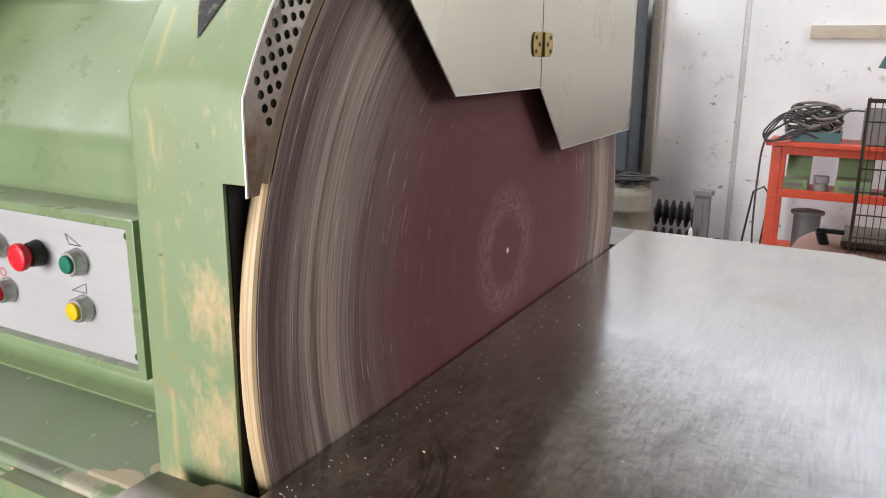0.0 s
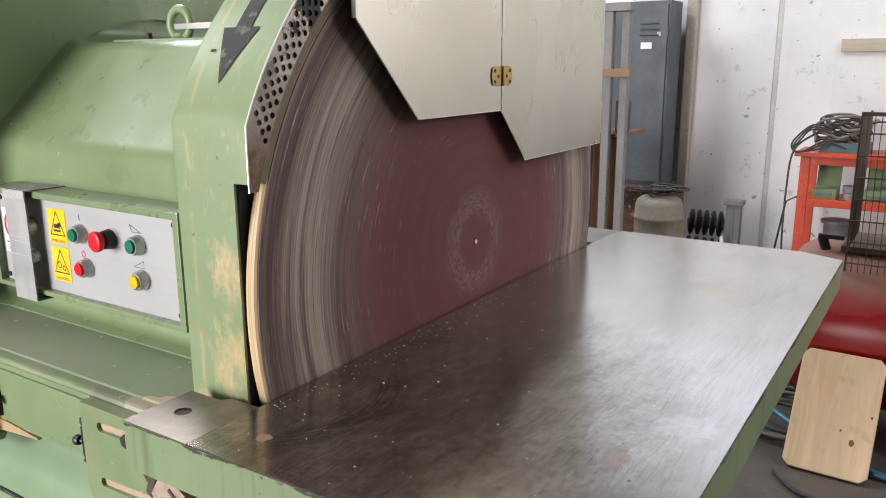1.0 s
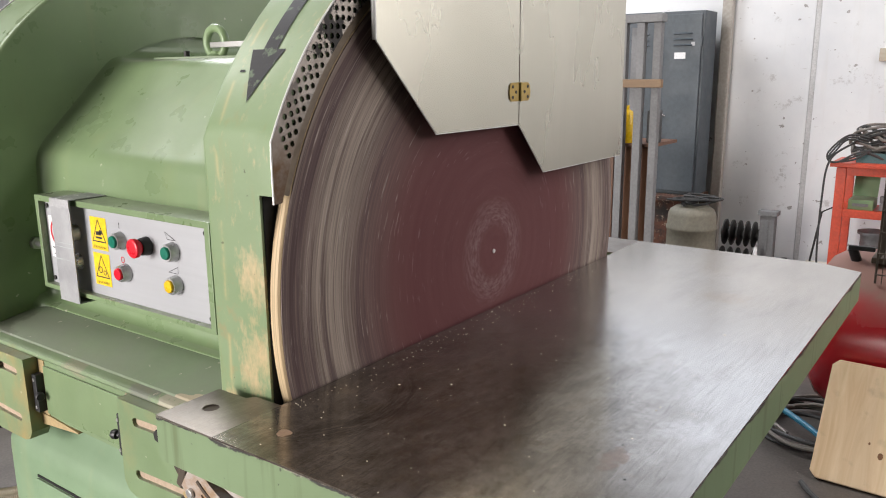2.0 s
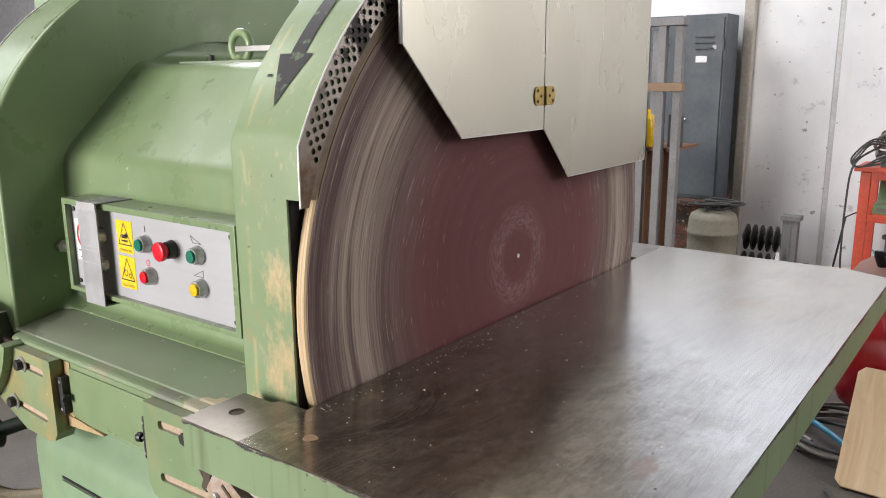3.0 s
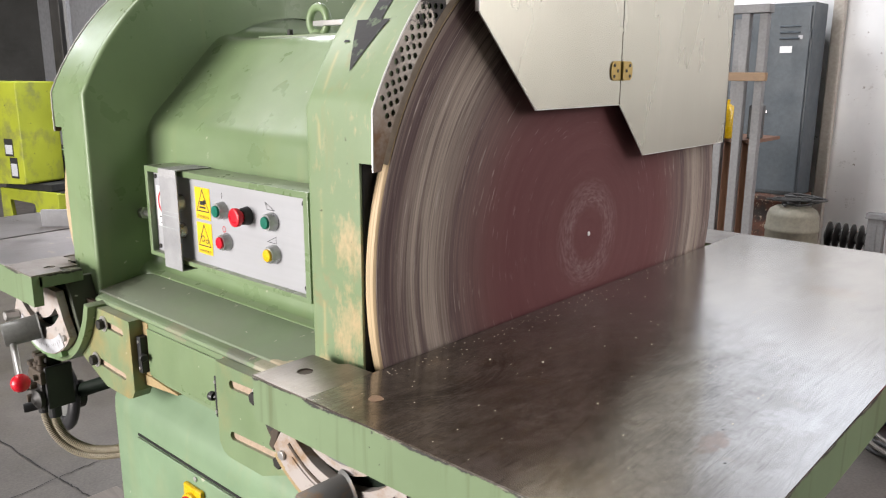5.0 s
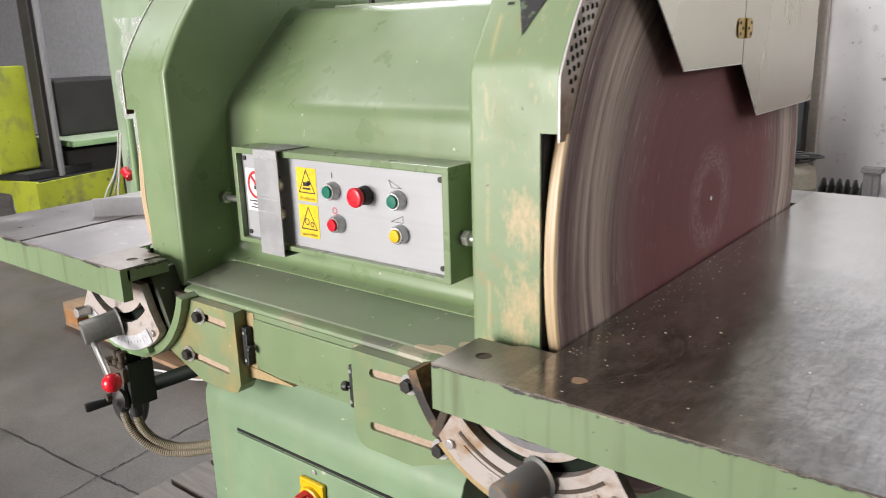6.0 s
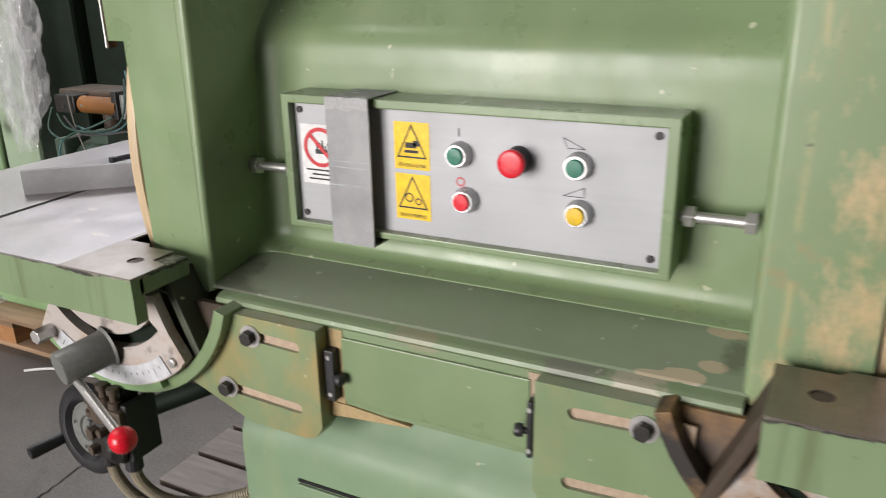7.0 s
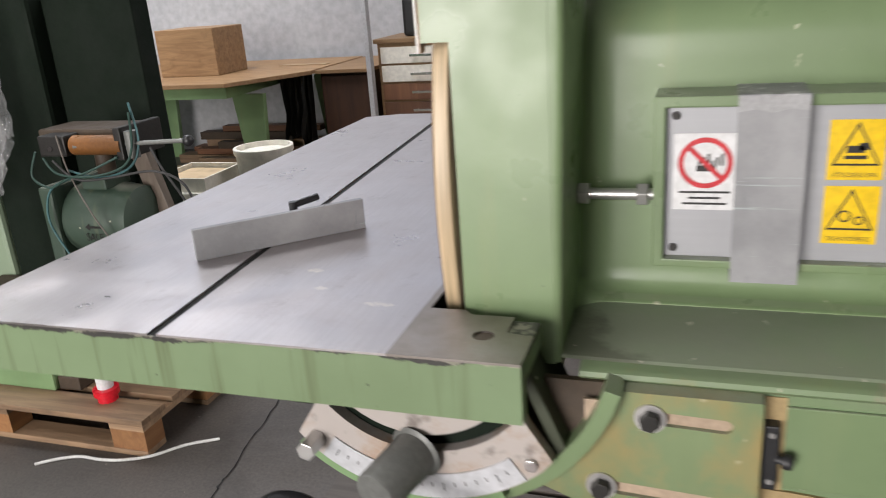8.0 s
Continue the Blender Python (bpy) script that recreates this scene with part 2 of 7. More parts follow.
def table_steel(name, tone, stain):
    """Ground cast-iron table top: oily smears, rust stains, scratches, dust."""
    k = Mat(name, 0.25, 0.93)
    cloud = k.ramp(k.noise(2.3, 6, 0.6, dist=0.6), (0.3, 0.0), (0.72, 1.0))
    col = k.mix(cloud, tuple(c * 0.82 for c in tone), tone)
    grind = k.noise(1.0, 4, 0.7, vec=k.scaled(260, 9, 1))
    col = k.mix(k.ramp(grind, (0.35, 0.12), (0.65, 0.0)), col, (0.10, 0.085, 0.075))
    smear = k.ramp(k.noise(3.0, 6, 0.65, vec=k.scaled(5, 1.6, 1), dist=0.5), (0.50, 0.0), (0.74, 1.0))
    col = k.mix(k.math("MULTIPLY", smear, stain * 0.16), col, (0.17, 0.14, 0.115))
    if stain > 0.5:
        ex = k.math("MULTIPLY", k.math("SUBTRACT", k.axis(0), 0.75), 2.6)
        ey = k.math("MULTIPLY", k.math("SUBTRACT", k.axis(1), 0.08), 1.8)
        field = k.math("SQRT", k.math("ADD", k.math("MULTIPLY", ex, ex), k.math("MULTIPLY", ey, ey)))
        field = k.math("ADD", field, k.math("MULTIPLY", k.math("SUBTRACT", k.noise(11, 9, 0.8), 0.5), 0.40))
        inside = k.ramp(field, (0.38, 1.0), (1.22, 0.0))
        col = k.mix(k.math("MULTIPLY", inside, 0.88), col, (0.212, 0.175, 0.138))
        near = k.ramp(field, (0.0, 1.0), (0.35, 0.9), (1.0, 0.0))
        rub = k.ramp(k.noise(7.0, 10, 0.78, vec=k.scaled(1.7, 0.75, 1, (2, 7, 0), 22), dist=0.5), (0.48, 0.0), (0.60, 0.7))
        col = k.mix(k.math("MULTIPLY", rub, k.math("MULTIPLY_ADD", near, 0.6, 0.0)), col, (0.050, 0.038, 0.024))
        mott = k.ramp(k.noise(70, 9, 0.86), (0.49, 0.0), (0.57, 0.85))
        col = k.mix(k.math("MULTIPLY", mott, k.math("MULTIPLY_ADD", inside, 0.60, 0.0)), col, (0.066, 0.049, 0.032))
        for turn, amount, tint, shift in ((0, 0.30, (0.05, 0.04, 0.03), 0.0), (-3, 0.20, (0.45, 0.39, 0.31), 3.0), (4, 0.18, (0.50, 0.45, 0.37), 11.0), (5, 0.45, (0.03, 0.024, 0.016), 7.0), (12, 0.16, (0.62, 0.58, 0.50), 19.0), (70, 0.14, (0.40, 0.36, 0.30), 5.0), (1, 0.55, (0.025, 0.02, 0.014), 23.0), (-6, 0.5, (0.03, 0.024, 0.018), 31.0), (84, 0.35, (0.04, 0.032, 0.024), 41.0), (-9, 0.22, (0.42, 0.34, 0.24), 53.0)):
            line = k.ramp(k.noise(2.0, 3, 0.55, vec=k.scaled(300 if shift > 20 else 190, 6.5 if shift > 20 else 4.5, 1, (shift, shift, 0), turn)), (0.62 if shift > 20 else 0.645, 0.0), (0.65 if shift > 20 else 0.675, amount))
            col = k.mix(k.math("MULTIPLY", line, k.math("MULTIPLY_ADD", inside, 0.78, 0.22)), col, tint)
        for bx, by, rx, ry, amount, tint in ((1.04, 0.107, 0.022, 0.05, 0.6, (0.30, 0.21, 0.16)), (0.94, 0.93, 0.07, 0.06, 0.35, (0.42, 0.34, 0.26)), (1.088, 0.244, 0.05, 0.05, 0.2, (0.72, 0.70, 0.68))):
            u = k.math("MULTIPLY", k.math("SUBTRACT", k.axis(0), bx), 1 / rx)
            v = k.math("MULTIPLY", k.math("SUBTRACT", k.axis(1), by), 1 / ry)
            d = k.math("SUBTRACT", 1.0, k.math("ADD", k.math("MULTIPLY", u, u), k.math("MULTIPLY", v, v)))
            d = k.ramp(k.math("ADD", d, k.math("MULTIPLY", k.math("SUBTRACT", k.noise(45, 6, 0.7), 0.5), 2.6)), (0.30, 0.0), (0.8, amount))
            col = k.mix(d, col, tint)
    else:
        for bx, by, rx, ry in ((-0.757, 0.082, 0.022, 0.016), (-0.45, 0.07, 0.03, 0.010), (-0.62, -0.02, 0.03, 0.012), (-0.72, 0.02, 0.014, 0.01)):
            u = k.math("MULTIPLY", k.math("SUBTRACT", k.axis(0), bx), 1 / rx)
            v = k.math("MULTIPLY", k.math("SUBTRACT", k.axis(1), by), 1 / ry)
            d = k.math("SUBTRACT", 1.0, k.math("ADD", k.math("MULTIPLY", u, u), k.math("MULTIPLY", v, v)))
            d = k.ramp(k.math("ADD", d, k.math("MULTIPLY", k.math("SUBTRACT", k.noise(70, 6, 0.75), 0.5), 3.4)), (0.60, 0.0), (1.0, 0.6))
            col = k.mix(d, col, (0.78, 0.72, 0.62))
        haze = k.ramp(k.noise(9, 8, 0.75, dist=0.5), (0.46, 0.0), (0.66, 0.45))
        col = k.mix(haze, col, (0.44, 0.39, 0.38))
        dull = k.ramp(k.noise(26, 6, 0.75, vec=k.scaled(1, 0.6, 1, (3, 8, 0), 35)), (0.58, 0.0), (0.70, 0.35))
        col = k.mix(dull, col, (0.26, 0.22, 0.20))
    if stain > 0.5:
        cloud = k.ramp(k.noise(9.0, 10, 0.8, vec=k.scaled(2.2, 0.9, 1, (5, 2, 0), 8), dist=0.8), (0.48, 0.0), (0.60, 0.5))
        col = k.mix(k.math("MULTIPLY", cloud, near), col, (0.065, 0.050, 0.032))
        gold = k.ramp(k.noise(9.0, 8, 0.78, vec=k.scaled(2.5, 1.4, 1, (1, 9, 0), 12)), (0.52, 0.0), (0.66, 0.45))
        col = k.mix(k.math("MULTIPLY", gold, near), col, (0.155, 0.110, 0.055))
        # a swept arc where a workpiece was turned on the oily film
        ax, ay = k.math("SUBTRACT", k.axis(0), 0.53), k.math("SUBTRACT", k.axis(1), 0.04)
        ar = k.math("SQRT", k.math("ADD", k.math("MULTIPLY", ax, ax), k.math("MULTIPLY", ay, ay)))
        swept = k.n.new("ShaderNodeCombineXYZ")
        k.l.new(k.math("MULTIPLY", ar, 190.0), swept.inputs[0])
        k.l.new(k.math("MULTIPLY", k.math("ARCTAN2", ay, ax), 3.0), swept.inputs[1])
        arc = k.ramp(k.noise(1.0, 4, 0.65, vec=swept.outputs[0]), (0.42, 0.0), (0.56, 1.0))
        band = k.math("MULTIPLY", k.ramp(k.math("ABSOLUTE", k.math("SUBTRACT", ar, 0.175)), (0.010, 0.62), (0.044, 0.0)), k.ramp(k.axis(0), (0.62, 0.0), (0.67, 1.0)))
        col = k.mix(k.math("MULTIPLY", arc, band), col, (0.020, 0.015, 0.008))
    if stain > 0.5:
        k.put(k.p.inputs["Metallic"], k.math("MULTIPLY_ADD", inside, -0.22, 0.93))
    tongue = k.math("MULTIPLY", k.math("LESS_THAN", k.math("ABSOLUTE", k.axis(0)), 0.5602), k.ramp(k.noise(11, 6, 0.65), (0.3, 0.55), (0.7, 0.85)))
    col = k.mix(tongue, col, (0.165, 0.14, 0.115))
    tan = k.ramp(k.noise(6.5, 6, 0.65, vec=k.scaled(1, 1, 1, (4.2, 0.7, 0))), (0.66, 0.0), (0.76, 0.4))
    col = k.mix(tan, col, (0.42, 0.32, 0.23))
    scratch = k.ramp(k.noise(3.0, 3, 0.6, vec=k.scaled(120, 3.5, 1)), (0.73, 0.0), (0.76, 0.14 * min(1, stain * 1.4)))
    col = k.mix(scratch, col, (0.75, 0.73, 0.70))
    beside = k.ramp(k.math("ABSOLUTE", k.axis(0)), (0.57, 0.9), (0.64, 0.03))
    crumbs = k.math("MULTIPLY", beside, k.ramp(k.noise(420, 2), (0.765, 0.0), (0.785, 0.75)))
    col = k.mix(crumbs, col, (0.78, 0.70, 0.58))
    pits = k.ramp(k.noise(48, 2, vec=k.scaled(1, 1, 1, (9, 2, 0))), (0.765, 0.0), (0.785, 0.9))
    col = k.mix(pits, col, (0.05, 0.045, 0.04))
    k.colour(col)
    k.rough(k.math("ADD", k.math("MULTIPLY_ADD", tongue, 0.22, k.ramp(k.noise(7, 7, 0.7), (0.3, 0.16 if stain > 0.5 else 0.26), (0.72, 0.23 if stain > 0.5 else 0.36))), k.math("MULTIPLY", smear, 0.06)))
    return k.bump(k.noise(30, 5, 0.6), 0.015, 0.001).m


M_TABLE = table_steel("ground_iron", (0.565, 0.54, 0.505), 0.7)
M_TABLE_L = table_steel("ground_iron_clean", (0.585, 0.55, 0.55), 0.3)


def abrasive():
    """Spinning abrasive sheet: maroon grit, pale loaded rings smeared round the centre."""
    k = Mat("abrasive_sheet", 0.72)
    y, z = k.math("SUBTRACT", k.axis(1), 0.595), k.math("SUBTRACT", k.axis(2), 1.25)
    r = k.math("SQRT", k.math("ADD", k.math("MULTIPLY", y, y), k.math("MULTIPLY", z, z)))
    a = k.math("ARCTAN2", z, y)
    polar = k.n.new("ShaderNodeCombineXYZ")
    k.l.new(k.math("MULTIPLY", r, 46.0), polar.inputs[0])
    k.l.new(k.math("MULTIPLY", k.math("COSINE", a), 0.8), polar.inputs[1])
    k.l.new(k.math("MULTIPLY", k.math("SINE", a), 0.8), polar.inputs[2])
    ring = k.noise(1.0, 5, 0.68, vec=polar.outputs[0])
    polar2 = k.n.new("ShaderNodeCombineXYZ")
    k.l.new(k.math("MULTIPLY", r, 170.0), polar2.inputs[0])
    k.l.new(k.math("MULTIPLY", k.math("COSINE", a), 5.0), polar2.inputs[1])
    k.l.new(k.math("MULTIPLY", k.math("SINE", a), 5.0), polar2.inputs[2])
    fine = k.noise(1.0, 3, 0.6, vec=polar2.outputs[0])
    col = k.mix(k.ramp(ring, (0.35, 0.0), (0.7, 1.0)), (0.115, 0.038, 0.040), (0.130, 0.046, 0.048))
    worn = k.ramp(r, (0.33, 0.0), (0.46, 0.85))
    col = k.mix(worn, col, k.mix(ring, (0.088, 0.060, 0.058), (0.158, 0.118, 0.108)))
    grey = k.ramp(r, (0.28, 0.0), (0.37, 0.10), (0.40, 0.12), (0.435, 0.22), (0.462, 0.55), (0.485, 0.85), (0.525, 0.80), (0.546, 0.45), (0.558, 0.14), (0.585, 0.08), (0.592, 0.5), (0.597, 0.5))
    load = k.math("MULTIPLY", grey, k.ramp(ring, (0.32, 0.40), (0.66, 1.0)))
    col = k.mix(load, col, (0.40, 0.335, 0.28))
    centre = k.ramp(r, (0.05, 0.0), (0.068, 0.26), (0.09, 0.22), (0.12, 0.0))
    col = k.mix(k.math("MULTIPLY", centre, k.ramp(fine, (0.4, 0.1), (0.65, 1.0))), col, (0.42, 0.34, 0.33))
    polar3 = k.n.new("ShaderNodeCombineXYZ")
    k.l.new(k.math("MULTIPLY", r, 330.0), polar3.inputs[0])
    k.l.new(k.math("MULTIPLY", k.math("COSINE", a), 1.6), polar3.inputs[1])
    k.l.new(k.math("MULTIPLY", k.math("SINE", a), 1.6), polar3.inputs[2])
    groove = k.noise(1.0, 4, 0.7, vec=polar3.outputs[0])
    col = k.mix(1.0, col, k.mix(worn, (1.0, 1.0, 1.0), k.ramp(groove, (0.34, 0.62), (0.66, 1.36))), "MULTIPLY")
    purple = k.math("MULTIPLY", k.ramp(ring, (0.42, 1.0), (0.5, 0.0)), k.ramp(r, (0.36, 0.0), (0.44, 0.6)))
    col = k.mix(purple, col, (0.085, 0.052, 0.057))
    dash = k.math("MULTIPLY", k.ramp(fine, (0.63, 0.0), (0.73, 0.75)), k.ramp(r, (0.06, 0.0), (0.2, 0.10), (0.42, 0.8)))
    col = k.mix(dash, col, (0.52, 0.45, 0.41))
    hair = k.n.new("ShaderNodeCombineXYZ")
    k.l.new(k.math("MULTIPLY", r, 520.0), hair.inputs[0])
    k.l.new(k.math("MULTIPLY", k.math("COSINE", a), 2.6), hair.inputs[1])
    k.l.new(k.math("MULTIPLY", k.math("SINE", a), 2.6), hair.inputs[2])
    thin = k.noise(1.0, 2, 0.5, vec=hair.outputs[0])
    col = k.mix(k.math("MULTIPLY", k.ramp(thin, (0.62, 0.0), (0.70, 0.55)), k.ramp(r, (0.36, 0.0), (0.47, 1.0))), col, (0.40, 0.34, 0.30))
    col = k.mix(k.math("MULTIPLY", k.ramp(thin, (0.30, 0.5), (0.38, 0.0)), k.ramp(r, (0.34, 0.0), (0.45, 1.0))), col, (0.055, 0.032, 0.033))
    k.colour(col)
    return k.bump(k.noise(700, 2), 0.25, 0.0006).m


M_ABRASIVE = abrasive()
M_ABRASIVE.node_tree.nodes["Principled BSDF"].inputs["Specular IOR Level"].default_value = 0.25


def ply_edge(name, pale):
    k = Mat(name, 0.38)
    lay = k.ramp(k.noise(1.0, 2, vec=k.scaled(330, 6, 6)), (0.4, 0.0), (0.6, 1.0))
    k.colour(k.mix(lay, tuple(c * 0.7 for c in pale), pale))
    return k.bump(k.noise(60, 4), 0.15, 0.001).m


M_RIM = ply_edge("plywood_rim", (0.62, 0.47, 0.29))


def brushed(name, tone, rough=0.33, metal=0.9, along="z"):
    k = Mat(name, rough, metal)
    sc = {"z": (90, 90, 2.5), "y": (90, 2.5, 90), "x": (2.5, 90, 90)}[along]
    g = k.noise(1.0, 4, 0.6, vec=k.scaled(*sc))
    col = k.mix(g, tuple(c * 0.86 for c in tone), tone)
    col = k.mix(k.ramp(k.noise(6, 5), (0.5, 0.0), (0.75, 0.35)), col, tuple(c * 0.7 for c in tone))
    k.colour(col)
    k.rough(k.ramp(k.noise(8, 4), (0.3, rough - 0.06), (0.7, rough + 0.1)))
    return k.bump(g, 0.08, 0.0006).m




def guard_steel():
    k = Mat("brushed_stainless", 0.3, 0.95)
    fine = k.noise(1.0, 4, 0.6, vec=k.scaled(260, 260, 3.0))
    wide = k.noise(1.0, 5, 0.6, vec=k.scaled(3, 3, 1.4), dist=0.4)
    col = k.mix(k.ramp(wide, (0.32, 0.0), (0.68, 1.0)), (0.455, 0.438, 0.37), (0.515, 0.498, 0.425))
    col = k.mix(k.ramp(fine, (0.3, 0.06), (0.7, 0.0)), col, (0.30, 0.28, 0.24))
    spot = k.ramp(k.noise(28, 3, vec=k.scaled(1, 1, 0.6)), (0.74, 0.0), (0.78, 0.2))
    col = k.mix(spot, col, (0.34, 0.30, 0.24))
    k.colour(col)
    k.rough(k.ramp(wide, (0.3, 0.24), (0.7, 0.31)))
    return k.bump(fine, 0.03, 0.0005).m


M_GUARD = guard_steel()
M_ALU = brushed("brushed_aluminium", (0.405, 0.41, 0.43), 0.52, 0.25, "x")


def scuffed_zinc():
    k = Mat("dull_zinc", 0.62, 0.0)
    col = k.mix(k.ramp(k.noise(9, 6, 0.7), (0.35, 0.0), (0.65, 1.0)), (0.25, 0.252, 0.262), (0.355, 0.357, 0.367))
    line = k.ramp(k.noise(2.0, 4, 0.6, vec=k.scaled(3, 3, 90)), (0.66, 0.0), (0.72, 0.35))
    col = k.mix(line, col, (0.60, 0.72, 0.72))
    line = k.ramp(k.noise(2.0, 4, 0.6, vec=k.scaled(90, 9, 5, (3, 1, 2))), (0.66, 0.0), (0.72, 0.5))
    col = k.mix(line, col, (0.12, 0.16, 0.165))
    # highlight of the upper bend painted in as broken pale patches
    bend_glint = k.math("MULTIPLY", k.math("MINIMUM", k.math("MAXIMUM", k.math("MULTIPLY", k.math("SUBTRACT", k.axis(2), 1.358), 60.0), 0.0), 1.0), k.ramp(k.noise(40, 5, 0.7), (0.50, 0.0), (0.58, 0.7)))
    col = k.mix(bend_glint, col, (0.78, 0.78, 0.78))
    k.colour(col)
    return k.bump(k.noise(70, 4), 0.12, 0.001).m


M_STRIP = scuffed_zinc()
# pale grey for the painted highlight at the strip's bend
M_STRIPEDGE = simple("bend_highlight_grey", (0.44, 0.44, 0.45), 0.6, 0.0, 0.3, 30)
M_STEEL = brushed("turned_steel", (0.60, 0.59, 0.58), 0.34, 0.8, "x")
M_BARE = brushed("bright_bare_edge", (0.80, 0.79, 0.77), 0.4, 0.3)
M_CHROME = simple("chrome", (0.75, 0.75, 0.77), 0.16, 1.0, 0.1)
M_BEZEL = simple("satin_bezel", (0.60, 0.60, 0.61), 0.28, 0.85, 0.1)
M_BRASS = simple("brass", (0.42, 0.30, 0.10), 0.36, 0.9, 0.2)
M_WORNPLATE = Mat("bare_cast_plate", 0.5, 0.2)
_c = M_WORNPLATE.mix(M_WORNPLATE.noise(5, 5), (0.40, 0.36, 0.335), (0.56, 0.51, 0.48))
_c = M_WORNPLATE.mix(M_WORNPLATE.ramp(M_WORNPLATE.noise(10, 6, 0.65), (0.52, 0.0), (0.68, 0.7)), _c, (0.36, 0.20, 0.09))
M_WORNPLATE.colour(M_WORNPLATE.mix(M_WORNPLATE.ramp(M_WORNPLATE.noise(22, 5), (0.6, 0.0), (0.72, 0.7)), _c, (0.10, 0.08, 0.065)))
M_WORNPLATE = M_WORNPLATE.bump(M_WORNPLATE.noise(50, 4), 0.2, 0.001).m
def rusted(name, bare, lo, hi):
    """Bare iron with warm rust spreading in clouds."""
    k = Mat(name, 0.55, 0.15)
    col = k.mix(k.noise(6, 5), tuple(c * 0.75 for c in bare), bare)
    rust = k.ramp(k.noise(7, 7, 0.68, vec=k.scaled(1, 1, 1.3, (2, 0, 5))), (lo, 0.0), (hi, 0.9))
    col = k.mix(rust, col, k.mix(k.noise(30, 5, 0.7), (0.14, 0.065, 0.025), (0.42, 0.25, 0.10)))
    dark = k.ramp(k.noise(19, 6, 0.7), (0.60, 0.0), (0.70, 0.7))
    k.colour(k.mix(dark, col, (0.06, 0.045, 0.035)))
    return k.bump(k.noise(60, 5), 0.25, 0.0012).m


M_RUSTPLATE = rusted("rusty_cast_plate", (0.50, 0.45, 0.42), 0.50, 0.64)
M_RUSTGRIP = rusted("rust_stained_grip", (0.17, 0.17, 0.165), 0.52, 0.62)
M_WHITEPAINT = simple("worn_white_scale", (0.62, 0.63, 0.66), 0.45, 0.2, 0.2, 14)
M_BLACK = simple("black_plastic", (0.022, 0.022, 0.024), 0.42, 0.0, 0.3)
M_BLACKSTEEL = simple("black_steel", (0.04, 0.038, 0.036), 0.5, 0.5, 0.4)
M_CAGE = simple("grimy_brown_wire", (0.12, 0.095, 0.075), 0.6, 0.2, 0.5, 25)
M_DARK = simple("dark_void", (0.012, 0.012, 0.012), 0.9, 0.0, 0.2)
M_GREYCYL = simple("grey_grip", (0.19, 0.195, 0.185), 0.42, 0.1, 0.2)
M_RED = simple("red_plastic", (0.74, 0.012, 0.03), 0.28, 0.0, 0.12)
M_SWITCHRED = simple("red_switch", (0.72, 0.018, 0.025), 0.35, 0.0, 0.12)
M_GREENBTN = simple("green_plastic", (0.0, 0.16, 0.10), 0.28, 0.0, 0.12)
M_YELLOWBTN = simple("amber_plastic", (0.78, 0.50, 0.01), 0.28, 0.0, 0.12)
M_YELLOW = simple("yellow_label", (0.92, 0.60, 0.0), 0.45, 0.0, 0.08)
M_WHITE = simple("white_label", (0.78, 0.78, 0.79), 0.5, 0.0, 0.06)
M_INK = simple("black_ink", (0.02, 0.019, 0.018), 0.55, 0.0, 0.2)
M_REDINK = simple("red_ink", (0.60, 0.02, 0.03), 0.5, 0.0, 0.1)
M_OCHRE = simple("ochre_filler", (0.47, 0.345, 0.17), 0.65, 0.0, 0.4, 22)
M_SLOTTAN = simple("bare_slot", (0.50, 0.38, 0.28), 0.6, 0.1, 0.25)
M_OLIVE = simple("rusty_iron", (0.075, 0.052, 0.034), 0.65, 0.0, 0.45)
M_BROWNIRON = rusted("rust_brown_iron", (0.11, 0.085, 0.07), 0.40, 0.62)
M_DARKIRON = rusted("dark_rusty_rib", (0.035, 0.03, 0.027), 0.50, 0.66)
M_HOSE = simple("beige_hose", (0.36, 0.31, 0.22), 0.5, 0.0, 0.2)


def perforated():
    k = Mat("perforated_steel", 0.4, 0.75)
    col = k.mix(k.ramp(k.noise(14, 6, 0.65), (0.35, 0.0), (0.7, 1.0)), (0.17, 0.145, 0.125), (0.30, 0.275, 0.25))
    z = k.axis(2)
    up = k.math("MINIMUM", k.math("MAXIMUM", k.math("MULTIPLY", k.math("SUBTRACT", z, 1.56), 14.0), 0.0), 1.0)
    blot = k.math("MULTIPLY", up, k.ramp(k.noise(24, 6, 0.68, vec=k.scaled(1, 1, 1, (0, 5, 2))), (0.475, 0.0), (0.505, 1.0)))
    col = k.mix(blot, col, (0.016, 0.014, 0.013))
    low = k.math("MINIMUM", k.math("MAXIMUM", k.math("MULTIPLY", k.math("SUBTRACT", 1.545, z), 16.0), 0.0), 1.0)
    rust = k.math("MULTIPLY", low, k.ramp(k.noise(38, 6, 0.7), (0.36, 0.35), (0.6, 1.0)))
    col = k.mix(rust, col, (0.115, 0.065, 0.032))
    k.colour(col)
    return k.bump(k.noise(40, 4), 0.2, 0.001).m


M_PERF = perforated()
M_LIPDUST = simple("dusty_brown_lip", (0.20, 0.155, 0.11), 0.75, 0.0, 0.3, 12)


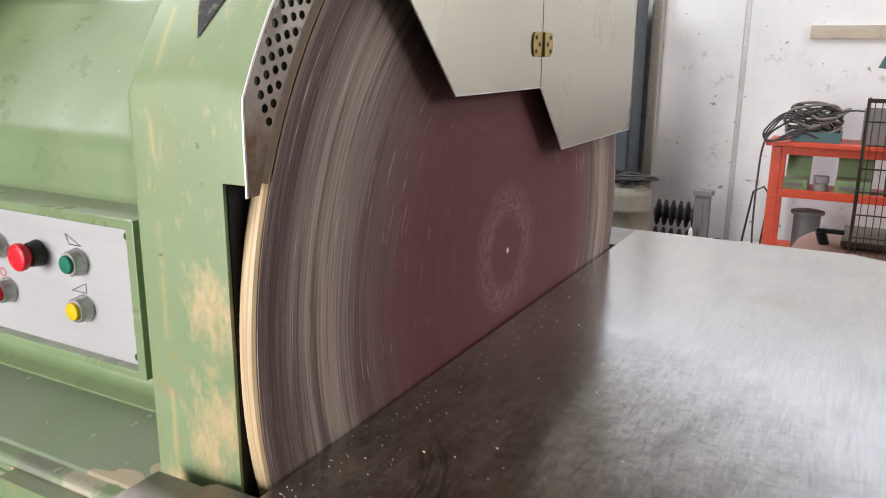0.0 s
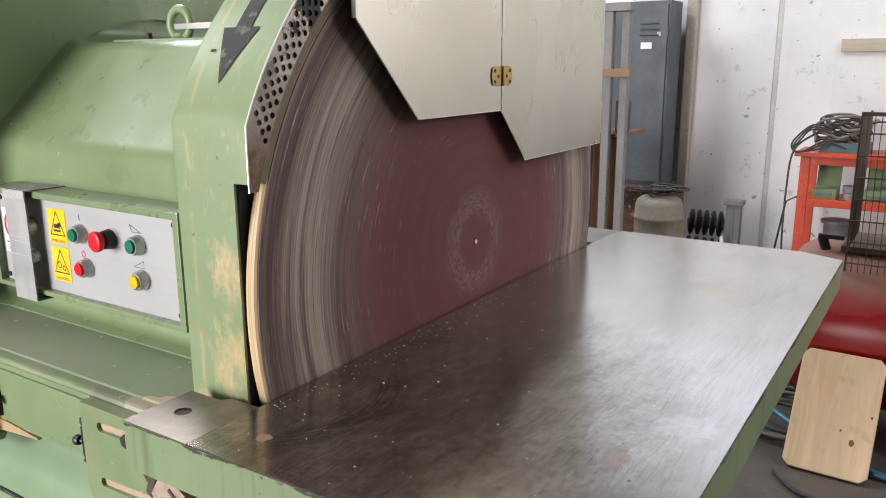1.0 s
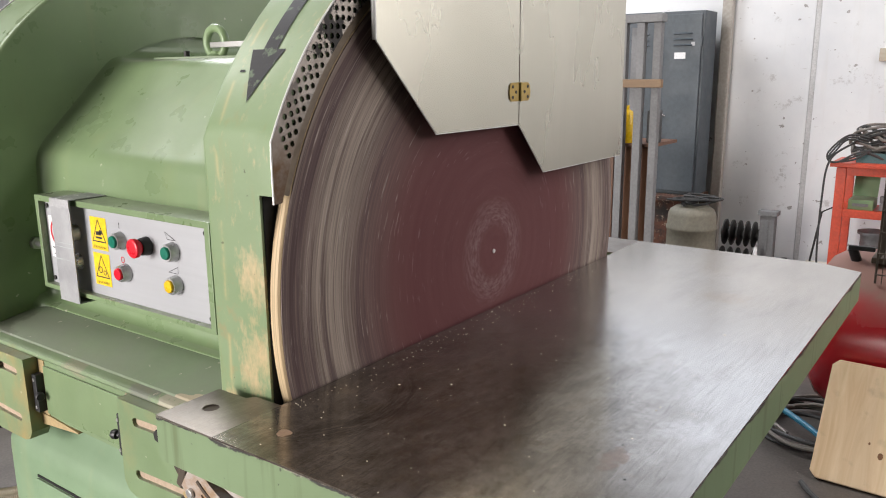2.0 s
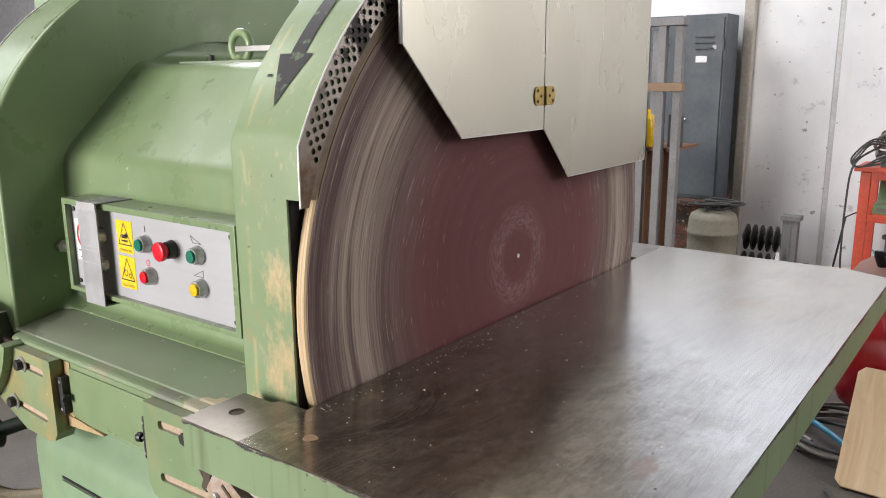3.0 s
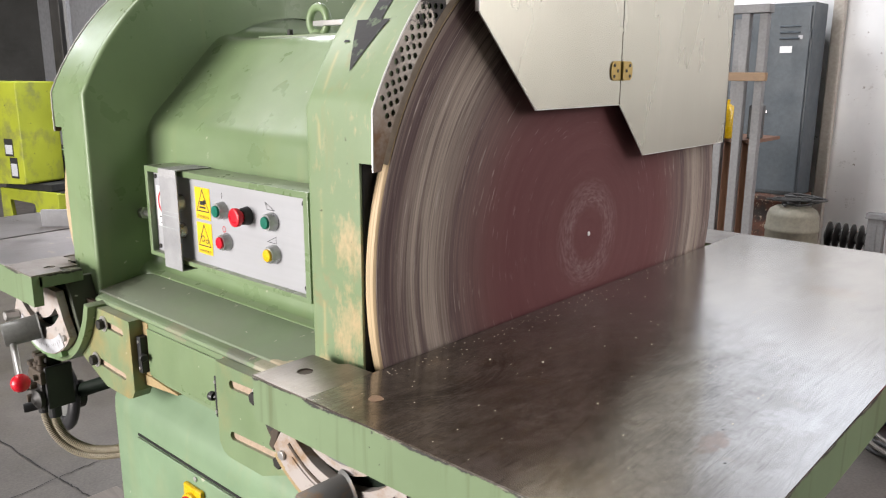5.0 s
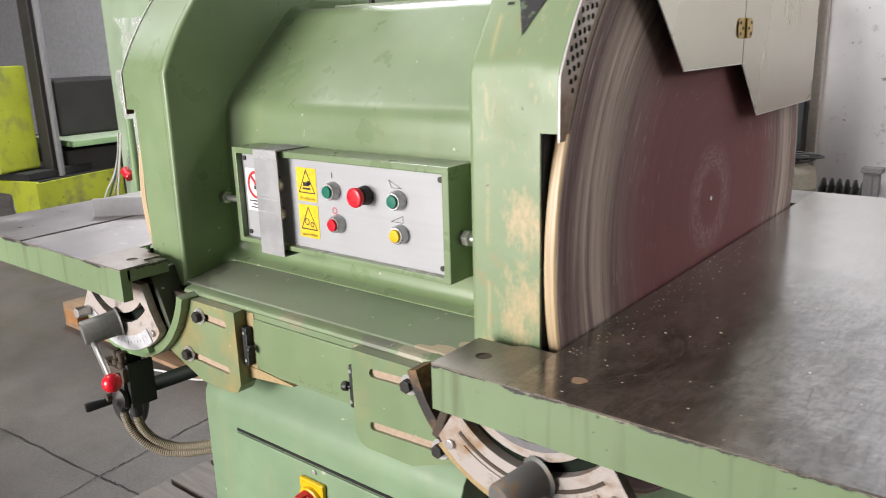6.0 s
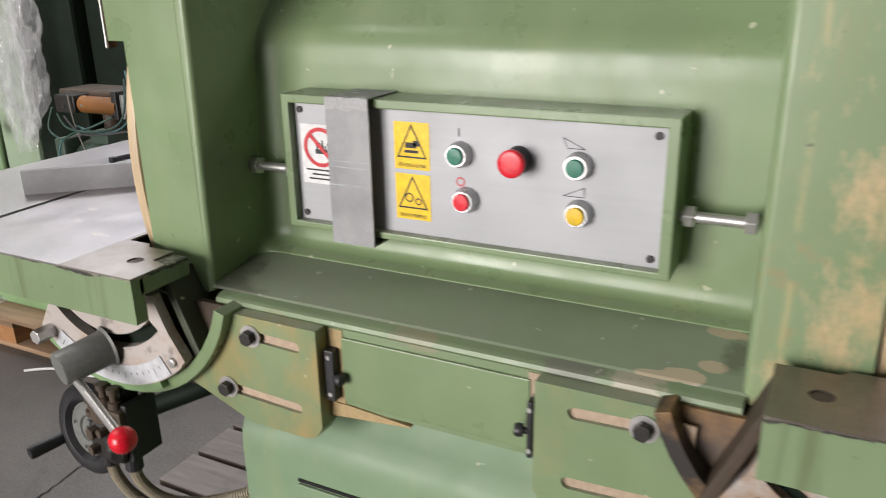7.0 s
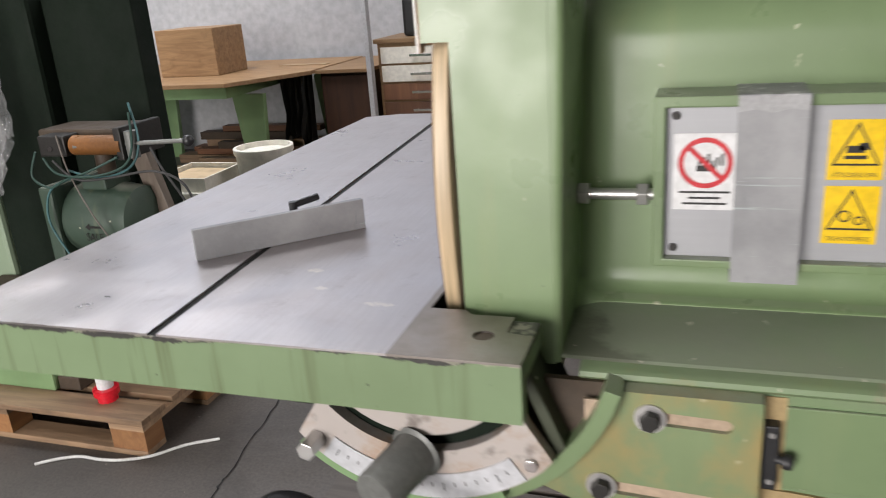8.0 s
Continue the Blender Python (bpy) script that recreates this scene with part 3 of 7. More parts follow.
def concrete(name, base, rough=0.62, scale=1.0, oil=0.5):
    k = Mat(name, rough)
    col = k.mix(k.ramp(k.noise(0.9 * scale, 6, 0.62), (0.3, 0.0), (0.7, 1.0)), tuple(c * 0.66 for c in base), tuple(c * 1.2 for c in base))
    stain = k.ramp(k.noise(2.6 * scale, 6, 0.66, dist=0.7), (0.52, 0.0), (0.72, 1.0))
    col = k.mix(k.math("MULTIPLY", stain, oil), col, tuple(c * 0.35 for c in base))
    fine = k.ramp(k.noise(90 * scale, 4), (0.35, 0.72), (0.65, 1.05))
    col = k.mix(1.0, col, fine, "MULTIPLY")
    chip = k.ramp(k.noise(26 * scale, 2), (0.745, 0.0), (0.77, 0.7))
    col = k.mix(chip, col, tuple(min(1, c * 2.6) for c in base))
    k.colour(col)
    k.rough(k.ramp(k.noise(3, 4), (0.3, rough - 0.16), (0.7, rough + 0.12)))
    return k.bump(k.noise(60 * scale, 5), 0.25, 0.002).m


M_FLOOR = concrete("worn_concrete_floor", (0.085, 0.073, 0.064), 0.55, 1.0, 0.6)
M_PILLAR = simple("concrete_pillar", (0.40, 0.37, 0.33), 0.75, 0.0, 0.3, 7, 0.2)


def wall_paint():
    """White-washed wall: scuffs, dark marks and faint grey clouds."""
    k = Mat("white_wall_paint", 0.75)
    col = k.mix(k.ramp(k.noise(1.1, 6, 0.6), (0.3, 0.0), (0.7, 1.0)), (0.60, 0.612, 0.635), (0.76, 0.765, 0.77))
    mark = k.ramp(k.noise(5.5, 8, 0.75), (0.60, 0.0), (0.68, 0.55))
    col = k.mix(mark, col, (0.30, 0.28, 0.27))
    spot = k.ramp(k.noise(15, 3, vec=k.scaled(1, 1, 1, (5, 1, 3))), (0.69, 0.0), (0.715, 0.8))
    col = k.mix(spot, col, (0.22, 0.20, 0.19))
    pit = k.ramp(k.noise(34, 4, 0.7, vec=k.scaled(1, 1, 0.6, (2, 6, 1))), (0.715, 0.0), (0.73, 0.8))
    col = k.mix(pit, col, (0.13, 0.115, 0.105))
    scrape = k.ramp(k.noise(7, 6, 0.7, vec=k.scaled(1, 1, 4.0, (1, 3, 7), 0)), (0.66, 0.0), (0.70, 0.5))
    col = k.mix(scrape, col, (0.42, 0.40, 0.38))
    drip = k.ramp(k.noise(1.4, 4, vec=k.scaled(6, 6, 0.5)), (0.6, 0.0), (0.8, 0.3))
    col = k.mix(drip, col, (0.5, 0.47, 0.42))
    k.colour(col)
    return k.bump(k.noise(35, 5), 0.2, 0.003).m


M_WALL = wall_paint()
M_JOINT = simple("grey_joint_filler", (0.60, 0.60, 0.60), 0.8, 0.0, 0.35, 14)
M_GREYWALL = simple("grey_plaster", (0.50, 0.505, 0.525), 0.8, 0.0, 0.22, 2.2, 0.1)
# dark coat for the unseen walls, chosen to lower bounce light
M_DIMWALL = concrete("dim_surround_wall", (0.08, 0.078, 0.072), 0.85, 0.6, 0.4)
M_ROOF = simple("grey_roof_sheet", (0.26, 0.26, 0.25), 0.7, 0.0, 0.15, 3)


def wood(name, pale, dark, grain=(2, 22, 22), rough=0.55):
    k = Mat(name, rough)
    g = k.noise(1.6, 6, 0.62, vec=k.scaled(*grain), dist=0.8)
    col = k.mix(k.ramp(g, (0.32, 0.0), (0.68, 1.0)), dark, pale)
    big = k.noise(2.2, 3, vec=k.scaled(*[c * 0.35 for c in grain]))
    col = k.mix(k.ramp(big, (0.4, 0.0), (0.7, 0.4)), col, tuple(c * 0.7 for c in pale))
    tone = k.ramp(k.random(), (0.0, 0.62), (1.0, 1.15))
    col = k.mix(1.0, col, tone, "MULTIPLY")
    dirt = k.ramp(k.noise(8, 5), (0.58, 0.0), (0.75, 0.45))
    col = k.mix(dirt, col, tuple(c * 0.4 for c in dark))
    k.colour(col)
    return k.bump(g, 0.2, 0.001).m


M_BOARD = wood("pale_pine_board", (0.70, 0.52, 0.33), (0.52, 0.34, 0.19), (18, 18, 1.6))
M_PALLET = wood("pallet_wood", (0.40, 0.26, 0.155), (0.20, 0.13, 0.08), (1.6, 16, 16))
M_BLOCK = wood("orange_pallet_block", (0.44, 0.22, 0.09), (0.27, 0.12, 0.05), (16, 2, 16))
M_BENCHWOOD = wood("brown_bench_wood", (0.36, 0.22, 0.11), (0.20, 0.11, 0.05), (2, 14, 14))
M_BROWN = wood("brown_board", (0.22, 0.10, 0.05), (0.13, 0.055, 0.03), (10, 10, 1.2))
M_LOCKER = simple("grey_blue_locker_paint", (0.066, 0.081, 0.095), 0.5, 0.0, 0.16, 6)
M_GREYSTEEL = simple("grey_steel_tube", (0.19, 0.19, 0.195), 0.55, 0.1, 0.25, 10)
M_TANK = Mat("red_tank_enamel", 0.3)
_up = M_TANK.ramp(M_TANK.math("ADD", M_TANK.axis(2), M_TANK.math("MULTIPLY", M_TANK.noise(5, 5), 0.25)), (0.72, 0.0), (0.86, 0.85))
M_TANK.colour(M_TANK.mix(_up, M_TANK.mix(M_TANK.noise(3, 4), (0.30, 0.006, 0.012), (0.46, 0.012, 0.02)), (0.22, 0.150, 0.115)))
M_TANK.rough(M_TANK.math("MULTIPLY_ADD", _up, 0.45, 0.25))
M_TANK = M_TANK.m
M_SHELFRED = simple("orange_red_shelf_paint", (0.66, 0.075, 0.03), 0.42, 0.0, 0.12, 8)


def lime_paint():
    k = Mat("lime_yellow_paint", 0.45)
    col = k.mix(k.ramp(k.noise(2.2, 5), (0.3, 0.0), (0.7, 1.0)), (0.25, 0.285, 0.018), (0.35, 0.385, 0.03))
    grime = k.ramp(k.math("ADD", k.noise(3.4, 7, 0.7), k.math("MULTIPLY", k.noise(14, 5, 0.7), 0.35)), (0.68, 0.0), (0.92, 0.8))
    col = k.mix(grime, col, (0.10, 0.095, 0.07))
    nick = k.ramp(k.noise(16, 3), (0.71, 0.0), (0.74, 0.9))
    k.colour(k.mix(nick, col, (0.05, 0.05, 0.04)))
    return k.bump(k.noise(60, 4), 0.15, 0.0015).m


M_LIME = lime_paint()
M_CREAM = simple("cream_paint", (0.80, 0.76, 0.67), 0.55, 0.0, 0.07, 4)
M_TEAL = simple("teal_case", (0.06, 0.16, 0.17), 0.45, 0.0, 0.2)
M_RUBBER = simple("grey_rubber", (0.05, 0.05, 0.05), 0.65, 0.0, 0.3)
M_CABLE = simple("grey_cable", (0.20, 0.18, 0.16), 0.55, 0.0, 0.2)
M_BLUEHOSE = simple("blue_hose", (0.02, 0.16, 0.26), 0.45, 0.0, 0.15)
M_WHITECABLE = simple("white_cable", (0.68, 0.68, 0.66), 0.5, 0.0, 0.1)
M_LIGHTGREEN = green_paint("light_green_enamel", (0.19, 0.30, 0.145))
M_WEB = green_paint("dark_web_enamel", (0.05, 0.058, 0.035), rough=0.6)
M_ORANGE = simple("orange_casting", (0.26, 0.105, 0.025), 0.5, 0.1, 0.8)


def clear_film():
    k = Mat("clear_plastic_film", 0.12)
    k.colour((0.92, 0.93, 0.95))
    k.p.inputs["Alpha"].default_value = 0.26
    k.p.inputs["Specular IOR Level"].default_value = 1.0
    k.rough(k.ramp(k.noise(30, 4), (0.3, 0.03), (0.7, 0.12)))
    return k.bump(k.noise(34, 5, 0.7, vec=k.scaled(1, 1, 0.45)), 1.0, 0.02).m


M_FILM = clear_film()


def flaked_iron():
    """Rusty sheet: almost black with red-brown rust and pale flakes of old paint."""
    k = Mat("flaked_rusty_iron", 0.75)
    col = k.mix(k.ramp(k.noise(9, 6, 0.7), (0.42, 0.0), (0.6, 1.0)), (0.018, 0.013, 0.011), (0.10, 0.035, 0.018))
    col = k.mix(k.ramp(k.noise(32, 5, 0.7), (0.58, 0.0), (0.62, 0.8)), col, (0.34, 0.27, 0.20))
    k.colour(col)
    return k.bump(k.noise(40, 5), 0.4, 0.002).m


M_FLAKED = flaked_iron()
M_SCREW = simple("greasy_grey_iron", (0.045, 0.043, 0.041), 0.5, 0.2, 0.5, 20)

# ---------------- mesh helpers ----------------


def axes(axis, u, v, w):
    return {"x": (w, u, v), "y": (u, w, v), "z": (u, v, w)}[axis]


def add_box(bm, x0, x1, y0, y1, z0, z1, m=None):
    vs = [bm.verts.new(Vector((x, y, z)) if m is None else m @ Vector((x, y, z))) for z in (z0, z1) for y in (y0, y1) for x in (x0, x1)]
    for f in ((0, 2, 3, 1), (4, 5, 7, 6), (0, 1, 5, 4), (2, 6, 7, 3), (0, 4, 6, 2), (1, 3, 7, 5)):
        bm.faces.new([vs[i] for i in f])
    return vs


def add_plate(bm, outer, holes, axis, a, b):
    """A flat plate from a to b along axis, cut to the outline, with through holes."""
    flat = bmesh.new()
    loops = []
    for loop in [outer, *holes]:
        vs = [flat.verts.new((u, v, 0)) for u, v in loop]
        loops.append(vs)
        for i in range(len(vs)):
            flat.edges.new((vs[i - 1], vs[i]))
    if holes:
        bmesh.ops.triangle_fill(flat, use_beauty=True, use_dissolve=False, edges=flat.edges[:], normal=(0, 0, 1))
    else:
        flat.faces.new(loops[0])
    flat.verts.index_update()
    low = [bm.verts.new(axes(axis, v.co.x, v.co.y, a)) for v in flat.verts]
    top = [bm.verts.new(axes(axis, v.co.x, v.co.y, b)) for v in flat.verts]
    for f in flat.faces:
        ix = [v.index for v in f.verts]
        bm.faces.new([low[i] for i in reversed(ix)])
        bm.faces.new([top[i] for i in ix])
    for vs in loops:
        for i in range(len(vs)):
            p, q = vs[i - 1].index, vs[i].index
            bm.faces.new([low[p], low[q], top[q], top[p]])
    flat.free()


def ring2(u, v, r, n=16, a0=0.0, a1=360.0, closed=True):
    k = n if closed else n - 1
    return [(u + r * math.cos(radians(a0 + (a1 - a0) * i / k)), v + r * math.sin(radians(a0 + (a1 - a0) * i / k))) for i in range(n)]


def slot2(u0, v0, u1, v1, r, n=7):
    """A stadium-shaped outline."""
    t = math.degrees(math.atan2(v1 - v0, u1 - u0))
    return ring2(u1, v1, r, n, t - 90, t + 90, False) + ring2(u0, v0, r, n, t + 90, t + 270, False)


def arc_slot(u, v, r, half, a0, a1, n=14):
    return ring2(u, v, r + half, n, a0, a1, False) + ring2(u, v, r - half, n, a1, a0, False)


def add_cyl(bm, p, q, r, n=20, r2=None, caps=True):
    p, q = Vector(p), Vector(q)
    r2 = r if r2 is None else r2
    d = (q - p).normalized()
    side = d.orthogonal().normalized()
    up = d.cross(side)
    rows = []
    for c, rr in ((p, r), (q, r2)):
        rows.append([bm.verts.new(c + rr * (math.cos(2 * math.pi * i / n) * side + math.sin(2 * math.pi * i / n) * up)) for i in range(n)])
    for i in range(n):
        bm.faces.new((rows[0][i - 1], rows[0][i], rows[1][i], rows[1][i - 1]))
    if caps:
        bm.faces.new(rows[0][::-1]), bm.faces.new(rows[1])


def add_lathe(bm, p, d, profile, n=24):
    """Turned shape round the axis d from p: rows of (along, radius)."""
    p, d = Vector(p), Vector(d).normalized()
    side = d.orthogonal().normalized()
    up = d.cross(side)
    rows = []
    for s, r in profile:
        rows.append([bm.verts.new(p + s * d + max(r, 1e-4) * (math.cos(2 * math.pi * i / n) * side + math.sin(2 * math.pi * i / n) * up)) for i in range(n)])
    for a, b in zip(rows, rows[1:]):
        for i in range(n):
            bm.faces.new((a[i - 1], a[i], b[i], b[i - 1]))
    bm.faces.new(rows[0][::-1]), bm.faces.new(rows[-1])


def smooth_path(points, n=8):
    """A Catmull-Rom line through the points."""
    pts = [Vector(p) for p in points]
    out = []
    for i in range(len(pts) - 1):
        a, b, c, d = pts[max(i - 1, 0)], pts[i], pts[i + 1], pts[min(i + 2, len(pts) - 1)]
        for k in range(n):
            t = k / n
            out.append(0.5 * (2 * b + (c - a) * t + (2 * a - 5 * b + 4 * c - d) * t * t + (3 * b - a - 3 * c + d) * t ** 3))
    return out + [pts[-1]]


def add_tube(bm, points, r, n=8, wave=0.0):
    pts = [Vector(p) for p in points]
    rows, side = [], None
    for i, p in enumerate(pts):
        d = (pts[min(i + 1, len(pts) - 1)] - pts[max(i - 1, 0)]).normalized()
        side = d.orthogonal() if side is None else side - d * side.dot(d)
        side.normalize()
        up = d.cross(side)
        rr = r + (wave if i % 2 else 0.0)
        rows.append([bm.verts.new(p + rr * (math.cos(2 * math.pi * k / n) * side + math.sin(2 * math.pi * k / n) * up)) for k in range(n)])
    for a, b in zip(rows, rows[1:]):
        for k in range(n):
            bm.faces.new((a[k - 1], a[k], b[k], b[k - 1]))
    bm.faces.new(rows[0][::-1]), bm.faces.new(rows[-1])


def add_ball(bm, c, r, n=20):
    bmesh.ops.create_uvsphere(bm, u_segments=n, v_segments=n // 2, radius=r, matrix=Matrix.Translation(c))


def box(*a, m=None):
    bm = bmesh.new()
    add_box(bm, *a, m=m)
    return bm


def cyl(*a, **k):
    bm = bmesh.new()
    add_cyl(bm, *a, **k)
    return bm


def plate(*a):
    bm = bmesh.new()
    add_plate(bm, *a)
    return bm


def tube(*a, **k):
    bm = bmesh.new()
    add_tube(bm, *a, **k)
    return bm


def thing(name, base, label, category, group=""):
    ob = new(name)
    ob.location = base
    ob.empty_display_size = 0.1
    return tagged(ob, label, category, group)


def part(name, bm, material, parent=None, label="", bevel=0.0, smooth=False, m=None, mesh=None, crisp=False):
    """Links a bmesh as one mesh object under a thing or a part; crisp keeps broad faces flat between rounded edges."""
    if mesh is None:
        if bevel:
            bmesh.ops.recalc_face_normals(bm, faces=bm.faces[:])
            edges = [e for e in bm.edges if len(e.link_faces) == 2 and e.calc_face_angle(0) > 0.5]
            bmesh.ops.bevel(bm, geom=edges, offset=bevel, segments=2, profile=0.6, affect="EDGES", clamp_overlap=True)
        bmesh.ops.recalc_face_normals(bm, faces=bm.faces[:])
        mesh = bpy.data.meshes.new(name)
        bm.to_mesh(mesh)
        bm.free()
        mesh.materials.append(material)
        if smooth:
            mesh.shade_smooth()
            mesh.set_sharp_from_angle(angle=radians(38))
    ob = new(name, mesh)
    if crisp:
        flat = ob.modifiers.new("flat_faces", "WEIGHTED_NORMAL")
        flat.mode, flat.keep_sharp = "FACE_AREA", True
    if parent is not None:
        ob.parent = parent
        if parent.type == "EMPTY":
            ob.matrix_parent_inverse = Matrix.Translation(-Vector(parent.location))
    if m is not None:
        ob.matrix_basis = m
    if label:
        ob["label"] = label
    return ob


def structure(name, bm, material, label, category, bevel=0.0):
    return tagged(part(name, bm, material, None, "", bevel), label, category, "", "structure")


# ---------------- hall ----------------
BACK = 6.05
structure("floor", box(-16, 6.2, -8, 7.2, -0.2, 0), M_FLOOR, "worn dark grey concrete floor with joints and stains", "floor")


def joint(p, q, w=0.002):
    p, q = Vector((*p, 0)), Vector((*q, 0))
    pts = [p.lerp(q, i / 40) + Vector((random.uniform(-1, 1), random.uniform(-1, 1), 0)) * 0.005 for i in range(41)]
    bm = bmesh.new()
    d = (q - p).normalized()
    s = Vector((-d.y, d.x, 0))
    rows = [(bm.verts.new(c + s * w * random.uniform(0.4, 1.9) + Vector((0, 0, 0.003))), bm.verts.new(c - s * w * random.uniform(0.4, 1.9) + Vector((0, 0, 0.003)))) for c in pts]
    for a, b in zip(rows, rows[1:]):
        bm.faces.new((a[0], a[1], b[1], b[0]))
    return bm


for p, q in (((-1.615, 0.286), (-1.0, 0.335)), ((-1.615, 0.286), (-4.9, 0.03)), ((-1.615, 0.286), (-1.70, 1.0)), ((-1.70, 1.0), (-2.0, 3.0)), ((-1.615, 0.286), (-1.34, -1.6)), ((-4.9, 0.03), (-5.2, 3.0))):
    structure("floor_joint", joint(p, q), M_DARK, "dark crack along a floor joint", "floor joint")

wall = bmesh.new()
add_box(wall, -1.6, 0.075, BACK, BACK + 0.25, 0, 3.0)
add_box(wall, 0.115, 6.2, BACK, BACK + 0.25, 0, 3.0)
add_box(wall, 0.075, 0.115, BACK + 0.02, BACK + 0.25, 0, 3.0)
add_box(wall, 5.75, 6.2, BACK, BACK + 0.25, 3.0, 4.8)
structure("wall_north", wall, M_WALL, "scuffed white painted wall with a panel joint", "wall")
structure("wall_joint", plate([(0.077, 0), (0.113, 0), (0.113, 3.0), (0.077, 3.0)], [], "y", BACK + 0.004, BACK + 0.018), M_JOINT, "dirty filled joint between wall panels", "wall joint")
wall = bmesh.new()
add_box(wall, -16, -1.603, BACK, BACK + 0.25, 0, 3.0)
add_box(wall, -16, -9.3, BACK, BACK + 0.25, 3.0, 4.8)
add_box(wall, -1.9, -1.603, BACK, BACK + 0.25, 3.0, 4.8)
structure("wall_northwest", wall, M_GREYWALL, "grey plastered wall behind the workbench", "wall")
# unseen walls added to close the hall, dark to keep fill light down
structure("wall_upper", box(-16, 6.2, BACK, BACK + 0.25, 4.8, ROOF), M_DIMWALL, "unseen dark wall above the window band", "wall")
structure("wall_west", box(-16.25, -16, -8, BACK + 0.25, 0, ROOF), M_DIMWALL, "unseen dark hall wall that cuts fill light", "wall")
structure("wall_east", box(6.2, 6.45, -8, BACK + 0.25, 0, ROOF), M_DIMWALL, "unseen dark hall wall that cuts fill light", "wall")
structure("wall_south", plate([(-16, 0), (-5.1, 0), (-5.1, 4.1), (-0.7, 4.1), (-0.7, 0), (6.2, 0), (6.2, ROOF), (-16, ROOF)], [], "y", -8.0, -7.75), M_DIMWALL, "unseen dark wall with a large open doorway", "wall")
roof_holes = [[(lx - 1.75, ly - 0.85), (lx + 1.75, ly - 0.85), (lx + 1.75, ly + 0.85), (lx - 1.75, ly + 0.85)] for lx, ly, _w, _c in SKYLIGHTS]
structure("ceiling", plate([(-16.25, -8), (6.45, -8), (6.45, BACK + 0.25), (-16.25, BACK + 0.25)], roof_holes, "z", ROOF, ROOF + 0.2), M_ROOF, "grey sheet roof with roof lights", "ceiling")
structure("pillar", box(-0.622, -0.537, 5.97, BACK - 0.003, 0, 3.0), M_PILLAR, "worn grey concrete wall pillar", "pillar", 0.012)

# ---------------- disc sander ----------------
sander = thing("disc_sander", (0, 0.5, 0), "large green double disc sanding machine with tilting iron tables", "sanding machine")
CY, CZ, R = 0.595, 1.25, 0.60
ZT = 1.13


def disc(s):
    """One plywood-backed sanding disc with its abrasive sheet; s is the side."""
    face = 0.55 if s > 0 else -0.540
    back = face - 0.022 * s
    bm = bmesh.new()
    prof = [(0, R - 0.006), (0.003, R - 0.001), (0.008, R), (0.019, R), (0.022, R - 0.003)]
    add_lathe(bm, (back, CY, CZ), (s, 0, 0), prof, 160)
    d = part("disc", bm, M_RIM, sander, "round plywood backing disc with a pale rim", smooth=True)
    bm = bmesh.new()
    add_lathe(bm, (face, CY, CZ), (s, 0, 0), [(0.0002, R - 0.004), (0.0016, R - 0.0042)], 160)
    part("abrasive_sheet", bm, M_ABRASIVE, d, "maroon abrasive sheet with pale loaded rings")
    bm = bmesh.new()
    add_lathe(bm, (face + 0.0016 * s, CY, CZ), (s, 0, 0), [(0, 0.0045), (0.002, 0.0045), (0.0024, 0.003)], 14)
    part("centre_screw", bm, M_STEEL, d, smooth=True)


disc(1), disc(-1)


def casing(s):
    """Cast housing beside the disc: a column that runs on as an arch."""
    x0, x1 = (0.40, 0.526) if s > 0 else (-0.3995, -0.510)
    a0 = 155.6
    arch = ring2(CY, CZ, 0.662, 48, 180 - a0, a0, False)
    outline = [(-0.008, 1.06), (1.198, 1.06)] + arch
    bm = plate(outline, [], "x", x0, x1)
    bmesh.ops.recalc_face_normals(bm, faces=bm.faces[:])
    cheek = [v for v in bm.verts if abs(v.co.x - x0) < 1e-5]
    cheek = set(cheek)
    edges = [e for e in bm.edges if all(v in cheek for v in e.verts) and e.calc_face_angle(0) > 0.3]
    bmesh.ops.bevel(bm, geom=edges, offset=0.011 if s > 0 else 0.0006, segments=4 if s > 0 else 1, profile=0.5, affect="EDGES", clamp_overlap=True)
    # the rim of the arch reaches out over the disc edge, in one surface with it
    band = [(-0.008, 1.445)] + ring2(CY, CZ, 0.662, 48, a0, 180 - a0, False) + [(1.198, 1.445), (1.193, 1.445)] + ring2(CY, CZ, 0.655, 48, 180 - a0, a0, False) + [(-0.001, 1.445)]
    add_plate(bm, band, [], "x", x1, 0.5542 if s > 0 else -0.5422)
    bmesh.ops.remove_doubles(bm, verts=bm.verts[:], dist=1e-5)
    return part("casing", bm, M_COLUMN if s > 0 else M_GREEN, sander, "green cast housing column and arch" + (", rubbed bare beside the disc" if s > 0 else ""), smooth=True, crisp=True)


casing_r, casing_l = casing(1), casing(-1)


